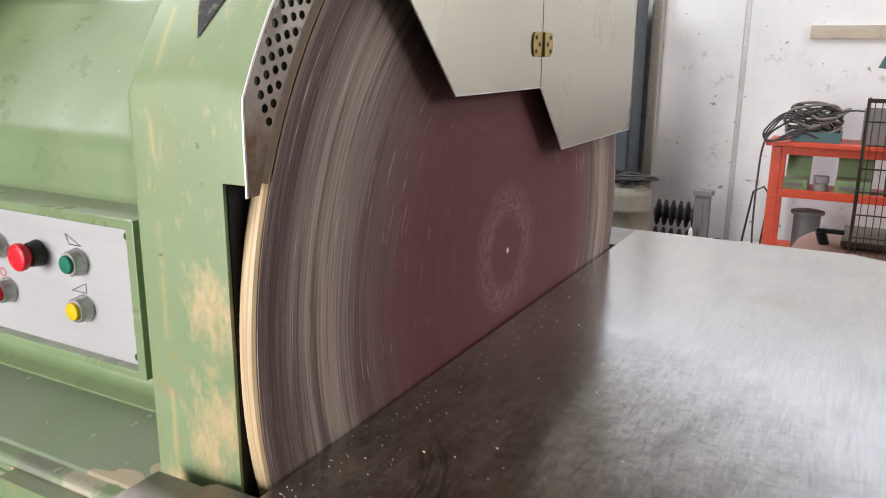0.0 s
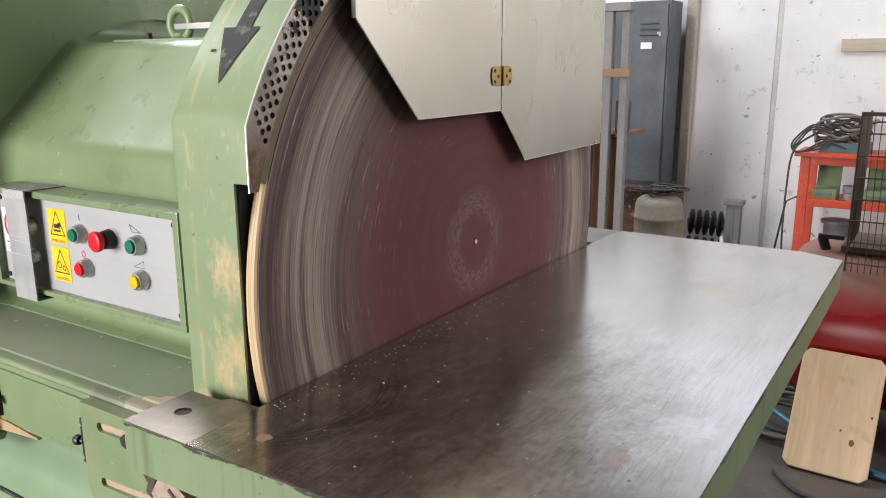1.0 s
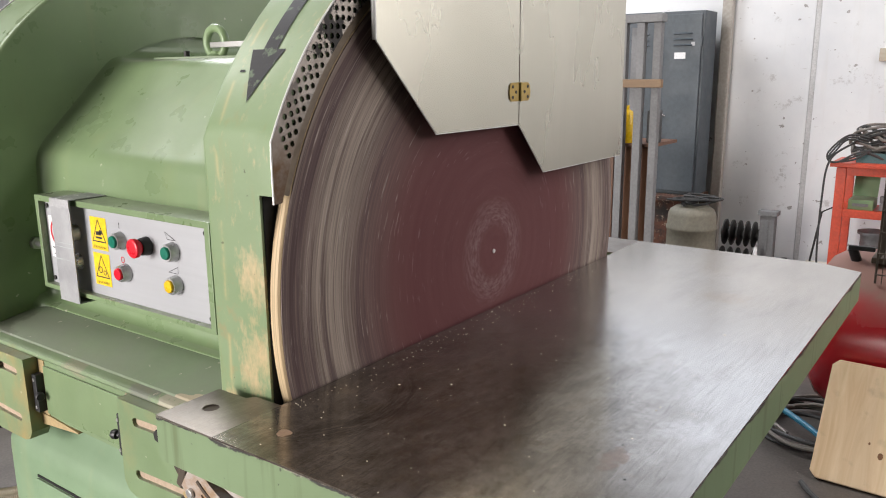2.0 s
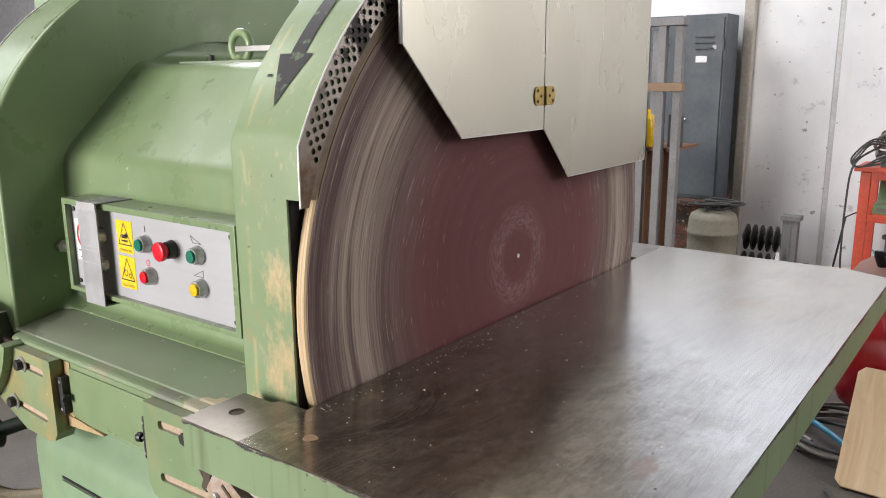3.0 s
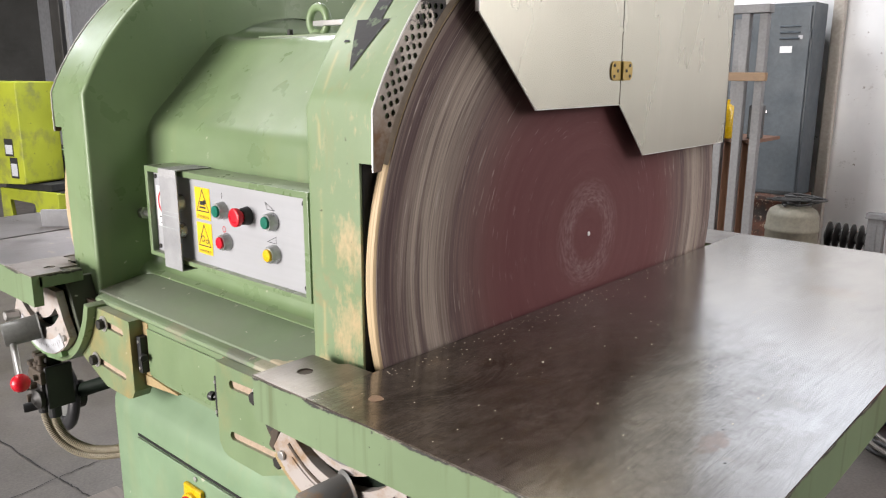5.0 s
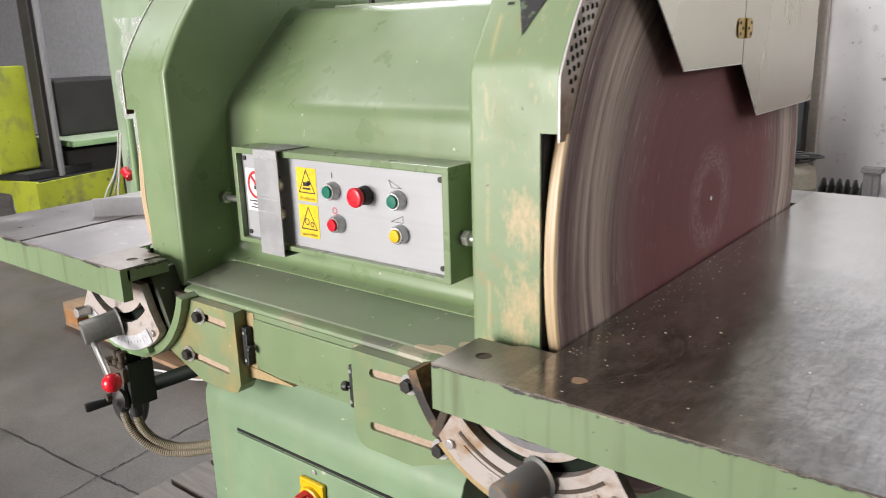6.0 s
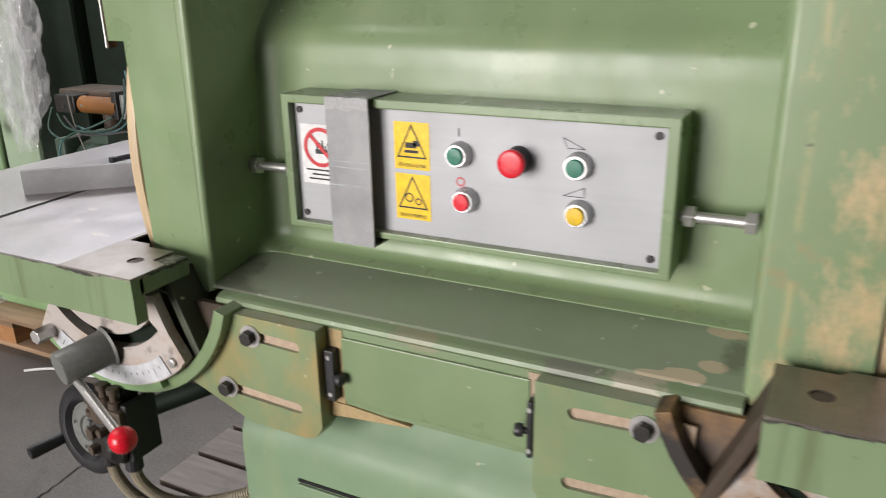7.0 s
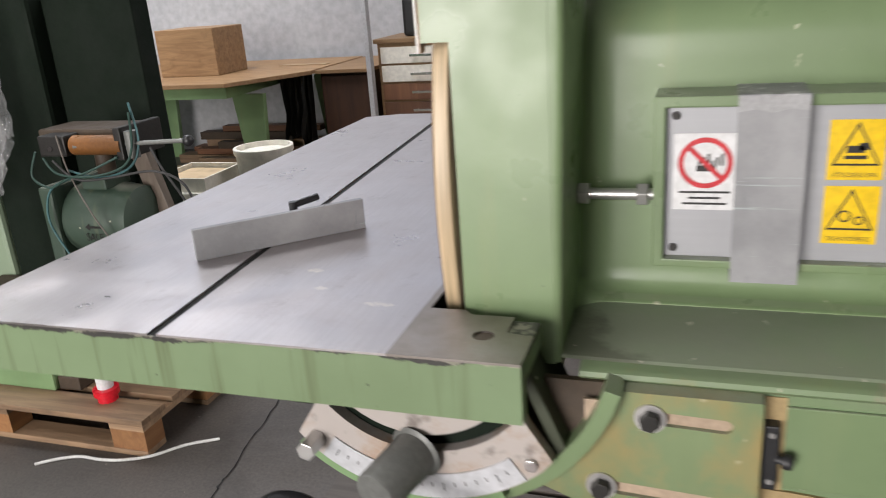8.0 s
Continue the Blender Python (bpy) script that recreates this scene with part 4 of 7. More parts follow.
def inner_flange():
    """Drafted inner edge of the other column and its arch."""
    path = [(-0.0075, z, 1.0, 0.0) for z in (1.062, 1.25, 1.44)]
    for k in range(25):
        t = radians(155.6 - 3.0 * k)
        path.append((CY + 0.6615 * math.cos(t), CZ + 0.6615 * math.sin(t), -math.cos(t), -math.sin(t)))
    bm = bmesh.new()
    rows = []
    for y, z, ny, nz in path:
        draft = 0.010 * max(0.0, min(1.0, (1.46 - z) / 0.38))
        ring = [(-0.4005, 0.0)] + [(-0.390 - draft + 0.008 * math.sin(radians(a)), 0.008 - 0.008 * math.cos(radians(a))) for a in (0, 30, 60, 90)] + [(-0.382 - draft, 0.20), (-0.4005, 0.20)]
        rows.append([bm.verts.new((x, y + d * ny, z + d * nz)) for x, d in ring])
    for p, q in zip(rows, rows[1:]):
        for n in range(len(p)):
            bm.faces.new((p[n - 1], p[n], q[n], q[n - 1]))
    bm.faces.new(rows[0]), bm.faces.new(rows[-1][::-1])
    part("inner_flange", bm, M_GREEN, casing_l, smooth=True, crisp=True)


inner_flange()


def perforated_guard(s):
    """Perforated ring plate between housing and disc edge."""
    x0, x1 = (0.5545, 0.558) if s > 0 else (-0.5425, -0.546)
    outer = ring2(CY, CZ, 0.661, 60, 24.4, 155.6, False)
    inner = ring2(CY, CZ, 0.6165, 60, 162.6, 17.4, False)
    outline = [(1.199, 1.434)] + outer + [(-0.009, 1.434)] + inner
    holes = []
    n = 0
    for row, rr in enumerate((0.6235, 0.633, 0.6425, 0.652)):
        a = 156.2 - 0.85 * row
        while a > 84:
            holes.append(ring2(CY + rr * math.cos(radians(a)), CZ + rr * math.sin(radians(a)), 0.0045, 8))
            a -= 1.66 + 0.06 * ((row * 7 + n) % 3)
            n += 1
    part("perforated_plate", plate(outline, holes, "x", x0, x1), M_PERF, sander, "stained perforated steel plate round the disc")
    bm = bmesh.new()
    edge = ring2(CY, CZ, 0.663, 46, 40, 155.6, False)[::1]
    pts = [(x1 - 0.0005 * s, u, v) for u, v in edge] + [(x1 - 0.0005 * s, -0.0095, z) for z in (1.49, 1.46, 1.434)]
    add_tube(bm, pts, 0.0015, 6)
    part("bright_edge", bm, M_BARE, sander, "bare metal edge worn bright")


perforated_guard(1), perforated_guard(-1)
lip = ring2(CY, CZ, 0.6128, 60, 20, 161.4, False) + ring2(CY, CZ, 0.6015, 60, 161.4, 20, False)
part("inner_lip", plate(lip, [], "x", 0.5495, 0.5532), M_LIPDUST, sander, "brown dusty lip inside the perforated plate")
# near-black strips on the columns imitate the shade in the disc slots
part("slot_back", box(0.5263, 0.5276, -0.003, 0.06, 1.09, 1.443), M_DARK, sander)
part("slot_back", box(-0.5125, -0.5103, 0.0, 0.06, 1.09, 1.443), M_DARK, sander)


def hood():
    """Middle cover: upright front, sloping roof, with rounded ends into the columns."""
    prof = [(0.112, 1.088), (0.1125, 1.0955), (0.116, 1.0985), (0.127, 1.1015), (0.137, 1.107), (0.143, 1.117), (0.146, 1.134), (0.146, 1.40), (0.1465, 1.425), (0.152, 1.445), (0.164, 1.463), (0.335, 1.632), (0.352, 1.645), (0.372, 1.651), (0.86, 1.651), (1.05, 1.45), (1.05, 1.085)]
    bm = bmesh.new()
    stations = []
    for i in range(9):
        t = radians(90 * i / 8)
        stations.append((1 - math.cos(t), 1 - math.sin(t)))
    full = [(-0.395 + 0.052 * u, 0.034 * v) for u, v in stations] + [(0.401 - 0.010 * u, 0.008 * v) for u, v in reversed(stations)]
    rows = []
    for x, off in full:
        row = []
        for i, (y, z) in enumerate(prof):
            a, b = Vector(prof[max(i - 1, 0)]), Vector(prof[min(i + 1, len(prof) - 1)])
            d = (b - a).normalized()
            row.append(bm.verts.new((x, y - d.y * off, z + d.x * off)))
        rows.append(row)
    for a, b in zip(rows, rows[1:]):
        for i in range(len(prof) - 1):
            bm.faces.new((a[i], a[i + 1], b[i + 1], b[i]))
    return part("hood", bm, M_GREEN, sander, "green cast middle cover with a sloping top", smooth=True, crisp=True)


hood()
body = plate([(-0.022, 0.925), (-0.022, 1.052), (-0.027, 1.0545), (-0.0305, 1.059), (-0.0285, 1.0645), (-0.021, 1.0685), (0.125, 1.0945), (1.15, 1.0945), (1.15, 0.925)], [], "x", -0.368, 0.405)
body_ob = part("bed", body, M_BED, sander, "green cast bed", smooth=True, crisp=True)
part("ledge", plate([(-0.010, 1.0705), (-0.006, 1.0728), (0.125, 1.0965), (0.125, 1.0945)], [], "x", -0.392, 0.41), M_DUSTY, body_ob, "dusty top ledge with bare filler patches")
pedestal = plate([(0.050, 0.93), (0.046, 0.905), (0.034, 0.878), (0.016, 0.852), (0.0, 0.832), (-0.008, 0.812), (-0.01, 0.786), (-0.01, 0.0), (1.13, 0.0), (1.13, 0.93)], [], "x", -0.37, 0.37)
ped = part("pedestal", pedestal, M_GREEN_LOW, sander, "light green cast pedestal", bevel=0.006, smooth=True, crisp=True)
part("pedestal_door", box(-0.255, 0.30, -0.0155, -0.0105, 0.1, 0.747), M_GREEN_LOW, ped, "", 0.002)
# near-black strip drawn for the shaded slit above the door
part("door_gap", box(-0.255, 0.30, -0.0118, -0.0104, 0.7495, 0.7555), M_DARK, ped)
part("door_screw", cyl((0.0, -0.0155, 0.737), (0.0, -0.019, 0.737), 0.006, 12), M_STEEL, ped, "", 0.001)
part("cover_panel", box(-0.140, 0.150, -0.0268, -0.0222, 0.936, 1.040), M_GREEN, body_ob, "", 0.0015)
part("filler_line", plate([(-0.168, 0.905), (-0.150, 0.908), (-0.03, 0.9195), (-0.03, 0.9215), (-0.13, 0.9295), (-0.168, 0.9305)], [], "y", -0.026, -0.0125), M_OCHRE, body_ob, "ochre filler showing along the seam")
for gx in (-0.152, 0.158):
    part("bare_gap", box(gx - 0.011, gx + 0.012, -0.0238, -0.0222, 0.93, 1.050), M_OCHRE if gx < 0 else M_SLOTTAN, body_ob)


def catch(x, w, side, front):
    """Black catch strip on the bed with a small knob at its side."""
    c = part("catch", box(x - w / 2, x + w / 2, front, -0.0225, 0.940, 1.022), M_BLACK, body_ob, "black plastic catch strip", 0.002)
    kx = x + side * (w / 2 + 0.002)
    bm = bmesh.new()
    add_lathe(bm, (kx - side * 0.004, front + 0.003, 0.979), (side, -0.25, 0), [(0, 0.0045), (0.006, 0.0045), (0.007, 0.0085), (0.014, 0.0095), (0.018, 0.0075), (0.019, 0.003)], 16)
    part("knob", bm, M_BLACK, c, smooth=True)
    for z in (0.951, 1.011):
        part("screw", cyl((x, front, z), (x, front - 0.0015, z), 0.0035, 10), M_STEEL, c)


catch(-0.155, 0.016, 1, -0.040), catch(0.159, 0.008, -1, -0.050)


def bolt(p, r=0.012, head=0.012, washer=0.018, parent=None, mat=None):
    """Hexagon bolt head on a washer, facing the front."""
    x, y, z = p
    b = part("bolt", cyl((x, y - 0.003, z), (x, y - 0.003 - head, z), r, 6), mat or M_BLACKSTEEL, parent or sander, "", 0.0015)
    part("washer", cyl((x, y, z), (x, y - 0.003, z), washer, 22), M_STEEL, b, smooth=True)


def swivel(s):
    """Slotted bracket on the bed and the toothed quadrant under one table."""
    cx, cz = 0.555 * s, ZT
    ra = 0.238
    a_top, a_bot = math.degrees(math.asin(-0.0745 / ra)), math.degrees(math.asin(-0.205 / ra))
    arc = [(cx - s * ra * math.cos(radians(a)), cz + ra * math.sin(radians(a))) for a in [a_top + (a_bot - a_top) * i / 16 for i in range(17)]]
    xin = 0.166 * s
    outline = [(xin, 1.0555)] + arc + [(0.30 * s, 0.872), (0.196 * s, 0.872), (0.178 * s, 0.878), (xin, 0.896)]
    ends = (0.2175, 0.300, 0.2125, 0.362) if s > 0 else (-0.2045, -0.282, -0.2085, -0.336)
    holes = [slot2(ends[0], 1.022, ends[1], 1.025, 0.0085)[::s], slot2(ends[2], 0.920, ends[3], 0.926, 0.0085)[::s]]
    br = part("bracket", plate(outline, holes, "y", -0.052, -0.0125), M_PLATE if s < 0 else M_BRACKET, sander, "green slotted bracket, chipped to yellow filler")
    part("slot_floor", box(min(0.185 * s, 0.36 * s), max(0.185 * s, 0.36 * s), -0.0455, -0.042, 0.90, 1.038), M_SLOTTAN, br)
    rim = [(cx - s * rr * math.cos(radians(a)), cz + rr * math.sin(radians(a))) for rr, seq in ((ra + 0.012, range(0, 13)), (ra - 0.008, range(12, -1, -1))) for a in [a_top + 2 + (-96 - a_top) * i / 12 for i in seq]]
    part("guide_rib", plate(rim, [], "y", -0.072, -0.006), M_GREEN if s < 0 else M_DARKIRON, sander, "curved guide rib", bevel=0.002, smooth=True, crisp=True)
    bolt((ends[1] + 0.003 * s, -0.052, 1.025), parent=br), bolt((ends[3] + 0.004 * s, -0.052, 0.927), parent=br)
    # quadrant: a round-bottomed plate hung under the table
    q_out = [(cx - 0.112, 1.075), (cx - 0.135, 1.02), (cx - 0.164, 0.975)] + [(cx + 0.228 * math.cos(radians(a)), cz + 0.228 * math.sin(radians(a))) for a in range(228, 313, 4)] + [(cx + 0.164, 0.975), (cx + 0.135, 1.02), (cx + 0.112, 1.075)]
    slot = arc_slot(cx, cz, 0.150, 0.0115, 224, 316)
    q = part("quadrant", plate(q_out, [slot], "y", -0.088, -0.070), M_WORNPLATE if s < 0 else M_RUSTPLATE, sander, "bare cast half-round tilting quadrant with a curved slot")
    # backing plate whose near-black colour stands for the shade inside the slot
    part("slot_shade", plate(arc_slot(cx, cz, 0.150, 0.02, 222, 318), [], "y", -0.0685, -0.062), M_SHADEGREEN, q)
    part("angle_scale", plate(arc_slot(cx, cz, 0.209, 0.017, 234, 306, 30), [], "y", -0.0905, -0.0882), M_WHITEPAINT if s < 0 else M_RUSTPLATE, q, "worn white angle scale with dark divisions" if s < 0 else "rusty worn angle scale")
    for i in range(17 if s < 0 else 0):
        a = radians(238 + i * 4)
        ln = 0.006 if i % 5 else 0.011
        d = Vector((math.cos(a), 0, math.sin(a)))
        c0 = Vector((cx, -0.0909, cz)) + d * 0.204
        t = Vector((-d.z, 0, d.x)) * 0.0007
        bm = bmesh.new()
        bm.faces.new([bm.verts.new(v) for v in (c0 + t, c0 - t, c0 - t + d * ln, c0 + t + d * ln)])
        part("division", bm, M_INK, q)
    if s > 0:
        for rr, half in ((0.182, 0.003), (0.118, 0.006)):
            part("ring_groove", plate(arc_slot(cx, cz, rr, half, 228, 312, 24), [], "y", -0.0896, -0.0881), M_OLIVE if rr > 0.15 else M_GREYSTEEL, q, "machined ring")
    edge = [(cx + rr * math.cos(radians(a)), cz + rr * math.sin(radians(a))) for rr, seq in ((0.240, range(226, 300, 5)), (0.2285, range(296, 222, -5))) for a in seq]
    part("quadrant_edge", plate(edge, [], "y", -0.086, -0.055), M_LIGHTGREEN if s < 0 else M_OCHRE, q, "green edge band" if s < 0 else "rusty ochre edge band")
    strut = [(cx - s * 0.108, 1.105), (cx - s * 0.124, 1.105), (cx - s * 0.180, 0.972), (cx - s * 0.166, 0.965)]
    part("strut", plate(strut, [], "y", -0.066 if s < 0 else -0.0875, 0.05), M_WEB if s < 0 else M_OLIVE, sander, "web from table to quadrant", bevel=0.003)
    part("inner_plate", plate([(cx - s * 0.226, 1.055), (cx, 1.055), (cx, 0.90), (cx - s * 0.19, 0.90)], [], "y", -0.034, -0.024), M_BROWNIRON if s > 0 else M_OLIVE, sander, "rusty brown inner plate")
    # beam colour includes the shade under the table
    part("trunnion", box(min(cx - s * 0.02, cx + s * 0.2), max(cx - s * 0.02, cx + s * 0.2), -0.05, 0.9, 0.99, 1.067), M_SHADEGREEN, sander, "dark green table support beam", 0.01)
    for px, pz in ((cx - 0.139, 0.969), (cx + 0.139, 0.969)):
        out = (px - cx) * s > 0
        part("quadrant_bolt", cyl((px, -0.088, pz), (px, -0.122 if out else -0.094, pz), 0.013 if out else 0.008, 6 if out else 14), M_STEEL, q, "", 0.0015)


swivel(1), swivel(-1)


def clamp(s):
    """Clamp: grey round grip through the quadrant, steel rod, red ball."""
    b, f = ((-0.560, -0.088, 0.966), (-0.584, -0.165, 0.955)) if s < 0 else ((0.575, -0.088, 0.968), (0.556, -0.160, 0.958))
    bv, fv = Vector(b), Vector(f)
    d = fv - bv
    bm = bmesh.new()
    ln = d.length
    q = 0.030 if s < 0 else 0.0265
    add_lathe(bm, bv, d, [(0, q + 0.006), (0.003, q + 0.002), (0.0035, q), (0.012, q), (ln - 0.003, q - 0.0015), (ln, q - 0.0035)], 32)
    g = part("clamp_grip", bm, M_GREYCYL if s < 0 else M_RUSTGRIP, sander, "dark grey round clamp grip", smooth=True)
    if s < 0:
        ball = Vector((-0.430, -0.19, 0.885))
        start = fv.lerp(bv, 0.18) + Vector((0.012, 0, -0.02))
        part("rod", cyl(start, ball, 0.0075, 16), M_STEEL, g, "bright steel rod", smooth=True)
        bm = bmesh.new()
        add_ball(bm, ball, 0.021, 24)
        part("ball_knob", bm, M_RED, g, "red plastic ball knob", smooth=True)
    else:
        part("rod", cyl(fv.lerp(bv, 0.1) + Vector((0.02, 0, -0.015)), (0.69, -0.24, 0.88), 0.0062, 16), M_CHROME, g, smooth=True)


clamp(-1), clamp(1)


def table(s):
    """Cast table: ground top with a tongue round the disc, painted edge."""
    xi, xd, xo = (0.432 if s > 0 else -0.410), (0.5605 if s > 0 else -0.5505), (1.150 if s > 0 else -1.215)
    y0, y1 = -0.148, 1.384
    c = 0.045
    out = [(xi, y0), (xo - 0.01 * s, y0), (xo, y0 + 0.01), (xo, y1 - c), (xo - 0.10 * s, y1), (xi, y1), (xi, 1.206), (xd, 1.202), (xd, -0.020), (0.505 * s, -0.020), (0.495 * s, -0.032), (xi, -0.032)]
    if s < 0:
        out = out[::-1]
    hole = ring2(0.480 if s > 0 else -0.466, -0.086, 0.0125, 20)
    slots = [hole]
    name = "table"
    if s < 0:
        # the groove splits the left top into two strips
        gx, gy = -0.866, -0.972
        right = [(xi, y0), (xi, -0.080), (-0.442, -0.074), (-0.442, -0.032), (0.495 * s, -0.032), (0.505 * s, -0.020), (xd, -0.020), (xd, 1.202), (xi, 1.206), (xi, y1), (gy + 0.0068, y1), (gx + 0.0068, y0)]
        left = [(gx - 0.0068, y0), (gy - 0.0068, y1), (xo + 0.10, y1), (xo, y1 - c), (xo, y0 + 0.01), (xo + 0.01, y0)]
        top = plate(right, [hole], "z", 1.1272, ZT)
        add_plate(top, left, [], "z", 1.1272, ZT)
        t = part("tabletop", top, M_TABLE_L, sander, "ground iron table top with a mitre groove")
        part("groove_floor", plate([(gx - 0.0066, y0 + 0.002), (gx + 0.0066, y0 + 0.002), (gy + 0.0066, y1 - 0.002), (gy - 0.0066, y1 - 0.002)], [], "z", 1.1250, 1.1271), M_DARK, t)
    else:
        t = part("tabletop", plate(out, slots, "z", 1.1272, ZT), M_TABLE, sander, "ground iron table top with oily stains")
    part("hole_floor", cyl((0.480 if s > 0 else -0.466, -0.086, 1.1255), (0.480 if s > 0 else -0.466, -0.086, 1.1276), 0.0124, 20), M_OLIVE, t)
    rim = [(xi, -0.135), (xd, -0.135), (xd, -0.034), (xi, -0.034)][::s]
    part("tongue_rim", plate(rim, [], "z", 1.098, 1.1269), M_APRON, t, "", 0.003)
    w = 0.022
    shell = [(xi, y0), (xo - 0.01 * s, y0), (xo, y0 + 0.01), (xo, y1 - c), (xo - 0.10 * s, y1), (xi, y1), (xi, y1 - w), (xo - 0.10 * s, y1 - w), (xo - w * s, y1 - c - 0.01), (xo - w * s, y0 + w), (xi, y0 + w)]
    part("apron", plate(shell, [], "z", 1.058, 1.1270), M_APRON, t, "green painted table edge chipped to dark iron")
    return t


table_r, table_l = table(1), table(-1)

# ---------------- guard over the disc ----------------
guard = thing("disc_guard", (0.58, 0.68, 1.5), "brushed stainless folding guard over the disc", "guard")
GX0, GX1 = 0.579, 0.5815
part("front_leaf", plate([(0.197, 2.05), (0.199, 1.667), (0.355, 1.511), (0.640, 1.511), (0.640, 2.05)], [], "x", GX0, GX1), M_GUARD, guard)
part("rear_leaf", plate([(0.643, 2.05), (0.643, 1.511), (0.752, 1.402), (1.168, 1.402), (1.166, 2.05)], [], "x", GX0, GX1), M_GUARD, guard)
# rolled edge paler than the leaf, so the colour carries its highlight
part("folded_edge", tube([(0.5775, 0.1975, 2.05), (0.5775, 0.1985, 1.668)], 0.0042, 12), M_BARE, guard, "rolled edge with its highlight in a paler metal", smooth=True)
part("cut_edge", tube([(0.5803, 0.1985, 1.667), (0.5803, 0.355, 1.5108), (0.5803, 0.640, 1.5108)], 0.0014, 6), M_BARE, guard)
part("cut_edge", tube([(0.5803, 0.643, 1.5108), (0.5803, 0.752, 1.4018), (0.5803, 1.168, 1.4018)], 0.0014, 6), M_BARE, guard)
part("hanger", box(0.41, 0.582, 0.60, 0.66, 1.905, 1.93), M_GUARD, guard)
part("hanger", box(0.41, 0.582, 0.28, 0.34, 1.905, 1.93), M_GUARD, guard)


def hinge():
    h = part("hinge", plate(ring2(0.6415, 1.577, 0.019, 4, 45, 405), [], "x", GX1 + 0.0002, GX1 + 0.002), M_BRASS, guard, "brass butt hinge", 0.0006)
    for sy in (-1, 1):
        w = [(0.6415 + sy * 0.004, 1.5585), (0.6415 + sy * 0.032, 1.5585), (0.6415 + sy * 0.039, 1.563), (0.6415 + sy * 0.042, 1.577), (0.6415 + sy * 0.039, 1.591), (0.6415 + sy * 0.032, 1.5955), (0.6415 + sy * 0.004, 1.5955)]
        part("leaf", plate(w[::sy], [], "x", GX1 + 0.0002, GX1 + 0.0025), M_BRASS, h, "", 0.0006)
        for dz in (-0.013, 0.0, 0.013):
            part("screw", cyl((GX1 + 0.0025, 0.6415 + sy * (0.030 if dz else 0.017), 1.577 + dz * 0.8), (GX1 + 0.0036, 0.6415 + sy * (0.030 if dz else 0.017), 1.577 + dz * 0.8), 0.0034, 8), M_BLACKSTEEL, h)
    part("knuckle", cyl((GX1 + 0.002, 0.6415, 1.558), (GX1 + 0.002, 0.6415, 1.596), 0.0045, 12), M_BRASS, h, smooth=True)


hinge()

# ---------------- control box ----------------
cbox = thing("control_box", (0, 0.11, 1.16), "green steel control box with a brushed aluminium panel", "control box")
BX0, BX1, BZ0, BZ1, BY = -0.294, 0.294, 1.161, 1.367, 0.076
frame_out = [(BX0, BZ0), (BX1, BZ0), (BX1, BZ1), (BX0, BZ1)]
frame_in = [(-0.281, 1.171), (0.279, 1.171), (0.279, 1.354), (-0.281, 1.354)]
part("housing", plate(frame_out, [frame_in], "y", BY, 0.1475), M_GREEN, cbox, "", 0.002)
sheet = part("panel", box(-0.2808, 0.2788, 0.0905, 0.0935, 1.1712, 1.3538), M_ALU, cbox, "brushed aluminium front panel")
for sx, sz in ((-0.270, 1.343), (0.266, 1.342), (-0.270, 1.182), (0.266, 1.183)):
    part("screw", cyl((sx, 0.0905, sz), (sx, 0.0875, sz), 0.0052, 12), M_BLACKSTEEL, sheet, "", 0.0008)
PF = 0.0905


def button(name, x, z, mat, label, r=0.0115, cap=0.016, mushroom=False):
    bm = bmesh.new()
    add_lathe(bm, (x, PF, z), (0, -1, 0), [(0, 0.0185), (0.004, 0.0185), (0.006, 0.0175), (0.014, 0.0168), (0.017, 0.0152)], 28)
    b = part(name, bm, M_BLACK if mushroom else M_BEZEL, cbox, label, smooth=True)
    bm = bmesh.new()
    if mushroom:
        add_lathe(bm, (x, PF - 0.016, z), (0, -1, 0), [(0, 0.012), (0.006, 0.013), (0.008, 0.0184), (0.014, 0.0190), (0.0160, 0.0186), (0.0172, 0.0176), (0.0178, 0.0162), (0.0181, 0.011), (0.0182, 0.003)], 32)
        part("mushroom_cap", bm, mat, b, smooth=True)
    else:
        add_lathe(bm, (x, PF - 0.016, z), (0, -1, 0), [(0, 0.0122), (0.004, 0.0122), (0.0055, 0.0112), (0.006, 0.0)], 28)
        part("button_cap", bm, mat, b, smooth=True)


button("push_button", -0.002, 1.297, M_GREENBTN, "green round push button")
button("push_button", 0.007, 1.233, M_RED, "red round push button")
button("push_button", 0.167, 1.296, M_GREENBTN, "green round push button")
button("push_button", 0.170, 1.233, M_YELLOWBTN, "amber round push button")
button("emergency_stop", 0.085, 1.297, M_RED, "red mushroom emergency stop", mushroom=True)
button("push_button", -0.166, 1.295, M_GREYCYL, "grey push button behind the strip")
button("push_button", -0.166, 1.232, M_GREYCYL, "grey push button behind the strip")


